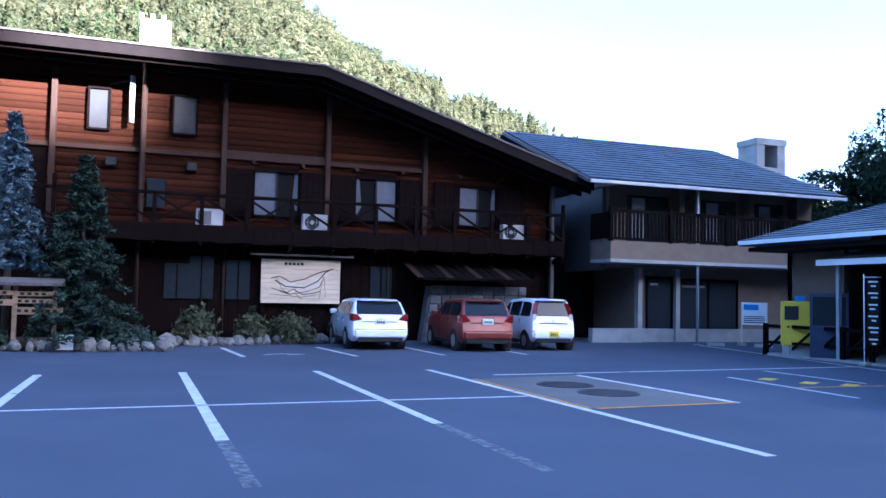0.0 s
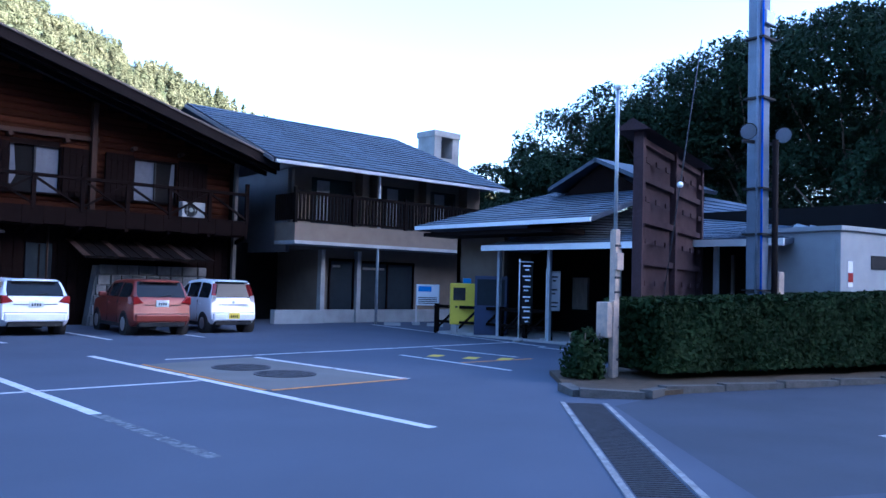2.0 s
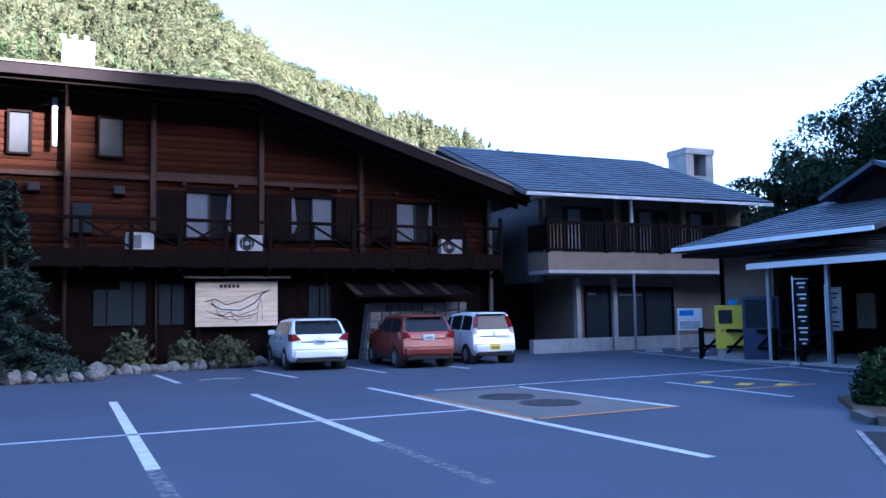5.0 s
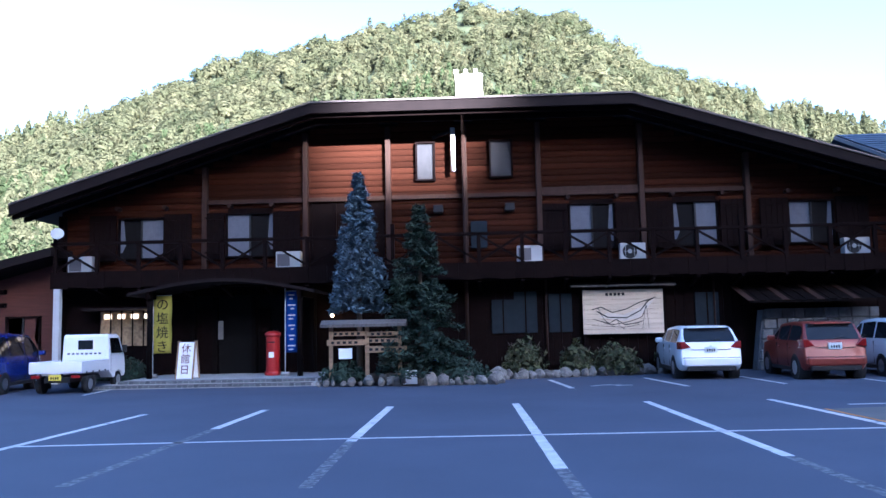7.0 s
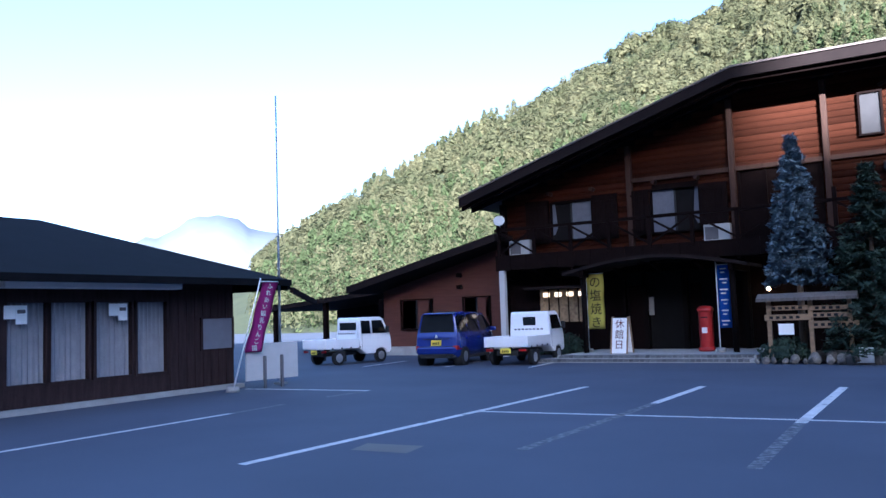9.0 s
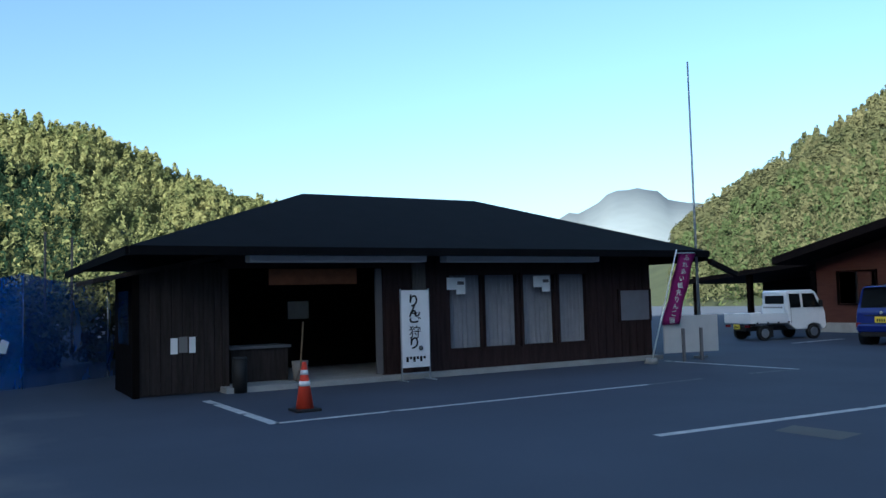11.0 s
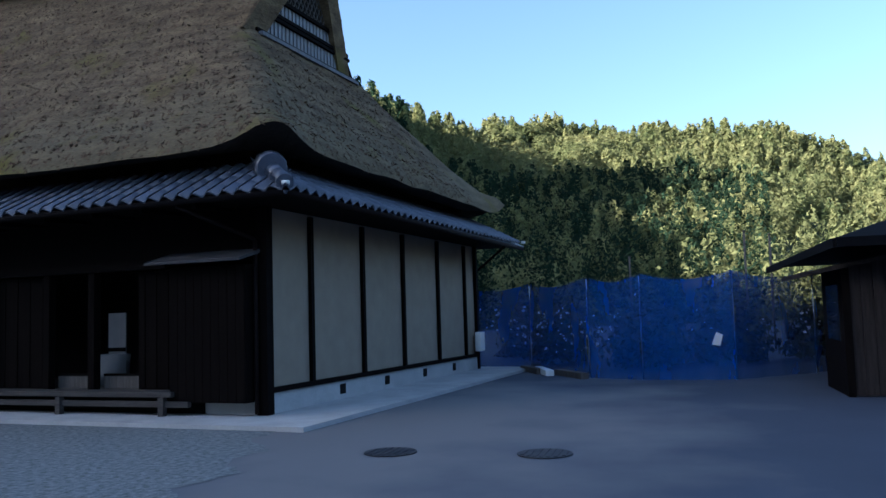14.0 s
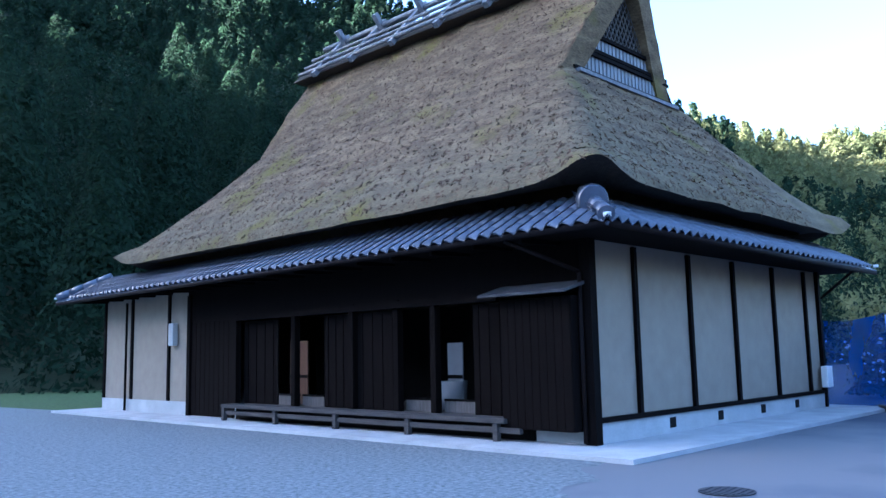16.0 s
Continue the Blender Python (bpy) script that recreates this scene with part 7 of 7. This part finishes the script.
cano = part("canopy", prism([(-0.9, 2.08), (0.8, 2.6), (0.8, 2.66), (-0.9, 2.14)], (-2.4, 1.7), "x"), OLDWOOD, stw, "shabby board canopy")
for k in range(12):
    part("board", beam((-2.35 + k * 0.35, -0.92, 2.15), (-2.35 + k * 0.35, 0.8, 2.68), 0.2, 0.02), POSTWOOD if k % 3 == 0 else OLDWOOD, cano)
bm = bmesh.new()
bmesh.ops.create_cone(bm, cap_ends=True, segments=24, radius1=0.21, radius2=0.21, depth=1.15, matrix=Matrix.Translation((0, 0, 0.68)))
pb = thing("post_box", "tall round red pillar post box on the lodge steps", "post box", -6.4, 25.4, 0.18)
part("pillar", bm, POSTRED, pb)
bm = bmesh.new()
bmesh.ops.create_uvsphere(bm, u_segments=24, v_segments=10, radius=0.25, matrix=Matrix.Translation((0, 0, 1.25)) @ Matrix.Diagonal((1, 1, 0.5, 1)))
part("cap", bm, POSTRED, pb)
part("base", rod((0, 0, 0), (0, 0, 0.12), 0.25, 0.25, 24), POSTRED, pb)
part("slot", box(-0.1, 0.1, -0.225, -0.2, 1.0, 1.04), BLACKPL, pb)
part("panel", box(-0.08, 0.08, -0.222, -0.2, 0.55, 0.72), WHITEP, pb)


def glyphs(text, size, parent, m, material, name="lettering", vertical=True, extrude=0.003, bold=0.0):
    """Words as mesh, one character under the other where vertical."""
    for k, ch in enumerate(text if vertical else [text]):
        cu = bpy.data.curves.new(name, "FONT")
        cu.body, cu.size, cu.extrude, cu.offset, cu.align_x, cu.align_y = ch, size, extrude, bold, "CENTER", "CENTER"
        tmp = bpy.data.objects.new(name, cu)
        scene.collection.objects.link(tmp)
        me = bpy.data.meshes.new_from_object(tmp.evaluated_get(bpy.context.evaluated_depsgraph_get()))
        bpy.data.objects.remove(tmp)
        if not len(me.polygons):
            continue
        me.materials.append(material)
        ob = new(name, me)
        ob.parent = parent
        ob.matrix_basis = m @ Matrix.Translation((0, -k * size * 1.08, 0))


def upright(x, y, z, rz=0):
    """Letters stand upright, facing -y before the turn rz."""
    return pose(x, y, z, 90, 0, rz)


def banner(x, y, rz, w, h, z0, material, text, ink, label, lean=0.0, z=0.0):
    ob = thing("banner", label, "banner", x, y, z, rz)
    part("pole", rod((-w / 2 - 0.03, 0.02, 0), (-w / 2 - 0.03 + lean, 0.02, z0 + h + 0.1), 0.014), WHITEP, ob)
    part("arm", rod((-w / 2 - 0.03 + lean, 0.02, z0 + h + 0.02), (w / 2 + lean, 0.02, z0 + h + 0.02), 0.01), WHITEP, ob)
    bm = bmesh.new()
    n, m_ = 14, 5
    g_ = [[bm.verts.new((-w / 2 + w * j / m_ + lean * (z0 + h * i / n) / (z0 + h), 0.025 * math.sin(i * 0.9 + j * 0.8), z0 + h * i / n)) for j in range(m_ + 1)] for i in range(n + 1)]
    for i in range(n):
        for j in range(m_):
            bm.faces.new((g_[i][j], g_[i][j + 1], g_[i + 1][j + 1], g_[i + 1][j])).smooth = True
    bmesh.ops.solidify(bm, geom=bm.faces[:], thickness=0.004)
    cl = part("cloth", bm, material, ob)
    part("foot", rod((-w / 2 - 0.03, 0.02, 0), (-w / 2 - 0.03, 0.02, 0.12), 0.16, 0.13, 14), CONCRETE, ob)
    if text:
        s = h / (len(text) * 1.12)
        s = min(s, w * 0.95)
        sk = Matrix.Identity(4)
        for k, ch in enumerate(text):
            zz = z0 + h - s * (k + 0.65) * (h / (len(text) * s * 1.02))
            glyphs(ch, s, ob, upright(lean * zz / (z0 + h), -0.035, zz), ink)
    else:
        rb_ = random.Random(int(h * 100))
        n = int(h / (w * 0.8))
        for k in range(n):
            zz, hw_ = z0 + h * (k + 0.5) / n, w * rb_.uniform(0.24, 0.34)
            bm = box(-hw_, hw_, -0.034, -0.030, zz + 0.03, zz + 0.07)
            box(-hw_ * rb_.uniform(0.3, 0.9), hw_ * rb_.uniform(0.3, 0.9), -0.034, -0.030, zz - 0.08, zz - 0.04, bm)
            part("letter_bar", bm, ink, ob)
    return ob


banner(-9.72, 25.0, 0, 0.56, 1.75, 0.75, YELLOWCLOTH, "の塩焼き", INK, "yellow cloth banner on a pole by the entrance", z=0.18)
banner(-5.72, 25.0, 8, 0.34, 1.85, 0.7, BLUECLOTH, "", WHITECLOTH, "blue cloth banner on a pole by the entrance", z=0.18)
bn = thing("sandwich_board", "white folding sign board with black lettering on the steps", "sign", -8.72, 24.4, 0.18)
for s in (-1, 1):
    part("panel", prism([(s * 0.28, 0.02), (s * 0.28 + 0.02 * s, 0.02), (s * 0.04 + 0.02 * s, 1.08), (s * 0.04, 1.08)], (-0.23, 0.23), "x"), WHITEP, bn)
    for x in (-0.25, 0.25):
        part("leg", beam((x, s * 0.31, 0), (x, s * 0.05, 1.12), 0.04, 0.04), SIGNWOOD, bn)
tilt = Matrix.Rotation(radians(-13), 4, "X")
for k, ch in enumerate("休館日"):
    glyphs(ch, 0.30, bn, Matrix.Translation((0, -0.315 + 0.232 * (0.93 - 0.33 * k) - 0.02, 0.88 - 0.31 * k)) @ tilt @ pose(0, 0, 0, 90), mat("dark_red_ink", (0.10, 0.02, 0.02), 0.8, var=0.1, bump=0))
sg = thing("guide_board", "roofed wooden guide board with name planks in the bed", "signboard", -3.15, 22.65)
for x in (-0.95, 0.95, 0.05):
    part("post", box(x - 0.05, x + 0.05, -0.05, 0.05, 0.05, 1.62), SIGNWOOD, sg)
part("cap_roof", prism([(-0.3, 1.60), (0.3, 1.60), (0.3, 1.68), (0, 1.80), (-0.3, 1.68)], (-1.2, 1.15), "x"), GREYWOOD, sg)
for x0, x1, z, t_ in ((-0.98, 0.0, 1.42, 0.1), (0.05, 0.95, 1.40, 0.1), (-1.05, 0.05, 1.18, 0.13), (0.0, 1.15, 0.98, 0.15), (0.0, 0.9, 1.22, 0.1)):
    p_ = part("name_plank", box(x0, x1, -0.10, -0.05, z - t_ * 0.6, z + t_ * 0.6, bevel=0.01), SIGNWOOD, sg)
    for k in range(1, int((x1 - x0) / 0.16)):
        part("letter_bar", box(x0 + k * 0.16 - 0.04, x0 + k * 0.16 + 0.05, -0.104, -0.10, z - 0.035, z + 0.035), INK, p_)
part("paper", box(-0.72, -0.35, -0.12, -0.10, 0.74, 1.02), WHITEP, sg, "white paper notice")
lb = thing("label_stone", "small white notice leaning on the edging stones", "sign", -1.9, 22.15)
part("plate", box(-0.2, 0.2, -0.02, 0.02, 0.05, 0.42), WHITEP, lb)
part("stake", box(-0.02, 0.02, 0.02, 0.05, 0, 0.3), GREYWOOD, lb)
bin_ = thing("blue_crate", "blue plastic crate behind the spruce", "crate", -1.2, 24.8, 0.1)
part("tub", box(-0.3, 0.3, -0.2, 0.2, 0, 0.45, bevel=0.03), BLUECLOTH, bin_)
part("rim", box(-0.33, 0.33, -0.23, 0.23, 0.42, 0.47), BLUECLOTH, bin_)
wl = thing("wall_lamp", "small warm lantern beside the lodge entrance", "lamp", -4.75, 26.6, 2.0)
bm = bmesh.new()
bmesh.ops.create_icosphere(bm, subdivisions=2, radius=0.055)
part("bulb", bm, glow("lamp_glow", (1.0, 0.62, 0.2), 6.0), wl)
part("bracket", rod((0, 0, 0.05), (0, 0.4, 0.12), 0.02), BLACKPL, wl)

# ---- things before the low shop ----
ys = thing("yellow_booth", "yellow steel recycling box beside the shop front", "box", 18.0, 19.35, 0, -40)
part("plinth", box(-0.40, 0.40, -0.32, 0.32, 0, 0.32, bevel=0.02), CONCRETE, ys, "pale concrete foot")
part("body", box(-0.45, 0.45, -0.35, 0.35, 0.32, 1.62, bevel=0.03), YELLOWBOX, ys)
part("panel", box(-0.36, 0.02, -0.365, -0.35, 1.08, 1.48), GLASS, ys)
part("window", box(-0.30, -0.22, -0.37, -0.35, 0.85, 0.90), BLACKPL, ys)
part("blue_lid", box(-0.05, 0.2, -0.2, 0.2, 1.62, 1.78, bevel=0.02), BLUESIGN, ys)
vm = thing("dark_vending_box", "dark blue vending cabinet beside the yellow box", "vending machine", 18.1, 18.2, 0.06, -50)
part("body", box(-0.5, 0.5, -0.35, 0.35, 0, 1.8, bevel=0.02), mat("navy_steel", (0.02, 0.03, 0.07), 0.5, var=0.1, bump=0), vm)
part("panel", box(-0.42, 0.42, -0.36, -0.35, 0.9, 1.7), GLASS, vm)
isn = thing("information_sign", "white information panel with a blue header on two legs", "sign", 20.4, 24.0, 0, -38)
for x in (-0.42, 0.42):
    part("leg", box(x - 0.03, x + 0.03, -0.03, 0.03, 0, 1.55), ACWHITE, isn)
    part("foot", box(x - 0.15, x + 0.15, -0.2, 0.2, 0, 0.1, bevel=0.02), CONCRETE, isn)
part("panel", box(-0.42, 0.42, -0.05, -0.03, 0.75, 1.55), WHITEP, isn)
part("header", box(-0.36, 0.14, -0.055, -0.05, 1.28, 1.48), BLUESIGN, isn)
bm = bmesh.new()
for k in range(4):
    box(-0.36, 0.36, -0.055, -0.05, 0.82 + k * 0.07, 0.85 + k * 0.07, bm)
part("lettering", bm, INK, isn)
for x, y, rz, t_, m, inkm, lab, z0, h in ((17.3, 16.0, -50, "", BLACKPL, WHITECLOTH, "black cloth banner with white letters", 0.5, 1.75), (18.0, 15.6, -50, "", WHITECLOTH, INK, "pale narrow cloth banner", 0.9, 1.1)):
    banner(x, y, rz, 0.36, h, z0, m, t_, inkm, lab)
fence = thing("rail_fence", "low dark timber fence before the shop", "fence", 17.6, 20.2, 0, -85)
for k in range(6):
    part("post", box(k * 0.9 - 0.06, k * 0.9 + 0.06, -0.06, 0.06, 0, 0.95), OLDWOOD, fence)
    if k < 5:
        part("brace", beam((k * 0.9, 0, 0.15), ((k + 1) * 0.9, 0, 0.85), 0.04, 0.07), OLDWOOD, fence)
part("rail", box(0, 4.5, -0.04, 0.04, 0.82, 0.92), OLDWOOD, fence)
part("rail", box(0, 4.5, -0.04, 0.04, 0.35, 0.43), OLDWOOD, fence)
for k, x in enumerate((18.9, 20.2)):
    ws = thing("wheel_stop", "low pale concrete wheel stop", "kerb", x, 24.2 - k * 0.9, 0, -40, "wheel stops")
    part("block", prism([(-0.08, 0), (0.08, 0), (0.05, 0.11), (-0.05, 0.11)], (-0.3, 0.3), "x"), CONCRETE, ws)

# ---- things before the village shop ----
cone = thing("traffic_cone", "red traffic cone with white bands on a black base", "cone", -11.49, 4.21)
part("base", box(-0.19, 0.19, -0.19, 0.19, 0, 0.04, bevel=0.012), BLACKPL, cone)
part("body", rod((0, 0, 0.04), (0, 0, 0.70), 0.13, 0.03, 20), CONE, cone)
for z in (0.36, 0.52):
    r_ = 0.13 - 0.1 * (z - 0.04) / 0.66
    part("band", rod((0, 0, z), (0, 0, z + 0.07), r_ + 0.004, r_ - 0.006, 20), WHITEP, cone)
hs = thing("apple_sign", "tall white standing sign with black brush lettering", "sign", -14.35, 7.55, 0, 90)
part("panel", box(-0.3, 0.3, -0.02, 0.02, 0.25, 1.75), WHITECLOTH, hs)
for x in (-0.31, 0.31):
    part("leg", rod((x, 0, 0), (x, 0, 1.78), 0.015), GALV, hs)
    part("foot", beam((x, -0.25, 0.01), (x, 0.25, 0.01), 0.03, 0.02), GALV, hs)
part("crossbar", rod((-0.31, 0, 0.14), (0.31, 0, 0.14), 0.012), GALV, hs)
for k, ch in enumerate("りんこ狩り"):
    glyphs(ch, 0.27, hs, upright(-0.04 + 0.02 * (k % 2), -0.026, 1.53 - 0.205 * k + (0.085 if ch == "こ" else 0.0)), INK, bold=0.0 if ch == "狩" else 0.006)
bm = bmesh.new()
for x in (0.055, 0.09):
    beam((x, -0.026, 1.225), (x + 0.02, -0.026, 1.185), 0.006, 0.014, bm)
part("voicing_mark", bm, INK, hs)
bm = bmesh.new()
for k in range(6):
    box(-0.22 + k * 0.075, -0.17 + k * 0.075, -0.026, -0.02, 0.36 + 0.05 * (k % 2), 0.46, bm)
part("lettering", bm, INK, hs)
bm = lumps(1, 0.06, lambda: Vector((0.1, -0.03, 0.62)), random.Random(3), 2, 0.02, 1)
part("apple_mark", bm, GREYWALL, hs)
banner(-13.75, 13.45, 78, 0.44, 1.60, 0.85, PINKCLOTH, "ふれあい観光りんご園", WHITECLOTH, "leaning magenta cloth banner with white lettering", lean=0.78)
wb = thing("white_board", "blank white board on short posts beside the shop", "signboard", -13.7, 14.35, 0, 82)
part("panel", box(-0.76, 0.76, -0.02, 0.02, 0.2, 1.04, bevel=0.005), ACWHITE, wb)
for x in (-0.25, 0.25):
    part("leg", box(x - 0.03, x + 0.03, -0.07, -0.02, 0, 0.75), GREYWALL, wb)
fp = thing("flag_pole", "thin pale flag pole at the edge of the car park", "pole", -14.2, 15.17)
part("shaft", rod((0, 0, 0), (0, 0, 7.2), 0.035, 0.02), GALV, fp)
part("base", box(-0.12, 0.12, -0.12, 0.12, 0, 0.05), CONCRETE, fp)
for y, z in ((8.75, 1.8), (10.95, 1.82)):
    nt = thing("paper_notice", "white paper notices taped to the shop window", "paper", AX + 0.03, y, z)
    part("sheet", box(0, 0.006, -0.22, 0.1, -0.05, 0.2), WHITEP, nt)
    part("sheet", box(0.008, 0.012, 0.0, 0.22, -0.15, 0.2), WHITEP, nt)
    part("lettering", box(0.013, 0.014, 0.03, 0.19, 0.05, 0.12), GREYWALL, nt)
ct = thing("counter_table", "grey boxy counter inside the open shop front", "table", -15.7, 4.75, 0.1)
part("body", box(-0.35, 0.35, -0.55, 0.55, 0, 0.62), KIOSKWOOD, ct)
part("top", box(-0.4, 0.4, -0.6, 0.6, 0.62, 0.67), GREYWALL, ct)
tubs = thing("bucket", "pale plastic bucket by the counter", "bucket", -15.1, 5.45, 0.1)
part("pail", rod((0, 0, 0), (0, 0, 0.36), 0.13, 0.16, 18), SHOJI, tubs)
bs = thing("black_bin", "black cylindrical bin beside the kiosk", "bin", -14.6, 4.15)
part("drum", rod((0, 0, 0), (0, 0, 0.6), 0.13, 0.13, 18), BLACKPL, bs)
part("lid", rod((0, 0, 0.6), (0, 0, 0.63), 0.14, 0.12, 18), IRON, bs)
bro = thing("broom", "wooden broom leaning at the doorway", "broom", -14.85, 5.35, 0.1)
part("stick", rod((0, 0, 0), (-0.1, 0.12, 1.1), 0.014), SIGNWOOD, bro)
part("brush", rod((0, 0, 0), (-0.02, 0.02, 0.2), 0.08, 0.03), GREYWOOD, bro)
pw = thing("poster", "small pale poster on the inner shop wall", "poster", -18.08, 6.5, 1.2)
part("sheet", box(0, 0.01, -0.25, 0.25, 0, 0.4), WHITEP, pw)

# ---- blue netting round the orchard ----
net = thing("blue_net_fence", "tall sheer blue netting on poles round an orchard", "fence")
nm = bpy.data.materials.new("blue_netting")
nm.use_nodes = True
nn, nl = nm.node_tree.nodes, nm.node_tree.links
nb = nn["Principled BSDF"]
nb.inputs["Base Color"].default_value, nb.inputs["Roughness"].default_value = (0.012, 0.075, 0.30, 1), 0.9
nb.inputs["Specular IOR Level"].default_value = 0.05
tcn, w1 = nn.new("ShaderNodeTexCoord"), nn.new("ShaderNodeTexNoise")
nmp = nn.new("ShaderNodeMapping")
nmp.inputs["Scale"].default_value = (1.0, 1.0, 0.35)
w1.inputs["Scale"].default_value, w1.inputs["Detail"].default_value = 1.6, 4
nl.new(tcn.outputs["Object"], nmp.inputs[0]), nl.new(nmp.outputs[0], w1.inputs["Vector"])
mr = nn.new("ShaderNodeMapRange")
mr.inputs[1].default_value, mr.inputs[2].default_value, mr.inputs[3].default_value, mr.inputs[4].default_value = 0.3, 0.7, 0.56, 0.78
nl.new(w1.outputs[0], mr.inputs[0]), nl.new(mr.outputs[0], nb.inputs["Alpha"])
MATS["blue_netting"] = nm
NP = [(-22.6, -6.2), (-22.3, -4.1), (-19.0, -2.2), (-18.4, -1.0), (-18.3, 0.9), (-20.0, 2.7), (-21.5, 3.6), (-27, 6)]
for (ax, ay), (bx, by) in zip(NP, NP[1:]):
    bm = bmesh.new()
    n, m_ = 10, 8
    px, py = -(by - ay), bx - ax
    ln = math.hypot(px, py)
    g_ = []
    for i in range(n + 1):
        t = i / n
        top = 2.28 - 0.16 * math.sin(math.pi * t)
        g_.append([bm.verts.new((ax + (bx - ax) * t + px / ln * 0.06 * math.sin(i * 2.1 + j), ay + (by - ay) * t + py / ln * 0.06 * math.sin(i * 2.1 + j), 0.02 + top * j / m_)) for j in range(m_ + 1)])
    for i in range(n):
        for j in range(m_):
            bm.faces.new((g_[i][j], g_[i + 1][j], g_[i + 1][j + 1], g_[i][j + 1])).smooth = True
    part("netting", bm, nm, net, "sheer blue netting")
    part("pole", rod((ax - 0.08, ay, 0), (ax - 0.08, ay, 2.25), 0.014), GALV, net)
for k, (x, y) in enumerate(((-24.5, -3.5), (-22.2, -1.0), (-23.5, 1.0), (-25.5, -1.0), (-25, 3.5), (-27.5, 1.5), (-27, -5))):
    bush("apple_tree", x, y, 1.4, 2.1, 100 + k, AZALEA, "leafy apple tree behind the blue netting", 1500, 0.10)
rg = np.random.default_rng(77)
dots = np.stack([rg.uniform(-23.6, -22.9, 160), rg.uniform(-6.5, 5.0, 160), rg.normal(1.1, 0.30, 160)], 1)
dots[:, 1] = np.where(rg.random(160) < 0.6, rg.normal(-3.6, 1.1, 160), dots[:, 1])
tagged(quads_mesh("fruit_bags", leaf_cloud(rg, dots, np.tile((1.0, 0.1, 0.3), (160, 1)), 0.046, 0.7, 0.4), WHITEP), "small white paper bags on the fruit behind the netting", "fruit", kind="stuff")
tag = thing("net_label", "small white label hanging on the blue netting", "label", -18.25, 0.55, 0.75)
part("card", prism([(-0.12, 0.0), (0.05, -0.03), (0.11, 0.2), (-0.02, 0.26)], (0, 0.012), "x"), WHITECLOTH, tag)
for k, (x, y, rz) in enumerate(((-21.2, -3.9, 25), (-20.6, -3.5, 20), (-19.6, -2.7, 30))):
    pk = thing("timber_baulk", "old timber baulks lying before the netting", "timber", x, y, 0, rz, "timber baulks")
    part("baulk", box(-0.8, 0.8, -0.1, 0.1, 0, 0.14, bevel=0.01), GREYWOOD if k != 1 else WHITEP, pk)
for x, y, h in ((-31, 3.0, 4.0), (-31.5, 2.2, 4.2), (-34, -2, 3.6)):
    fpst = thing("field_pole", "bare pale pole standing in the orchard", "pole", x, y)
    part("shaft", rod((0, 0, 0), (0, 0, h), 0.04), GREYWOOD, fpst)
    part("cap", rod((0, 0, h), (0, 0, h + 0.05), 0.05), GREYWOOD, fpst)
hut = thing("red_hut", "small hut with a red tin roof beyond the farmhouse", "shed", -26, -40, 0, 10, kind="structure")
part("wall", box(-1, 1, -1, 1, 0, 1.9), GREYWOOD, hut)
part("roof", prism([(-1.3, 1.9), (1.3, 1.9), (0, 2.6)], (-1.3, 1.3), "x"), POSTRED, hut)
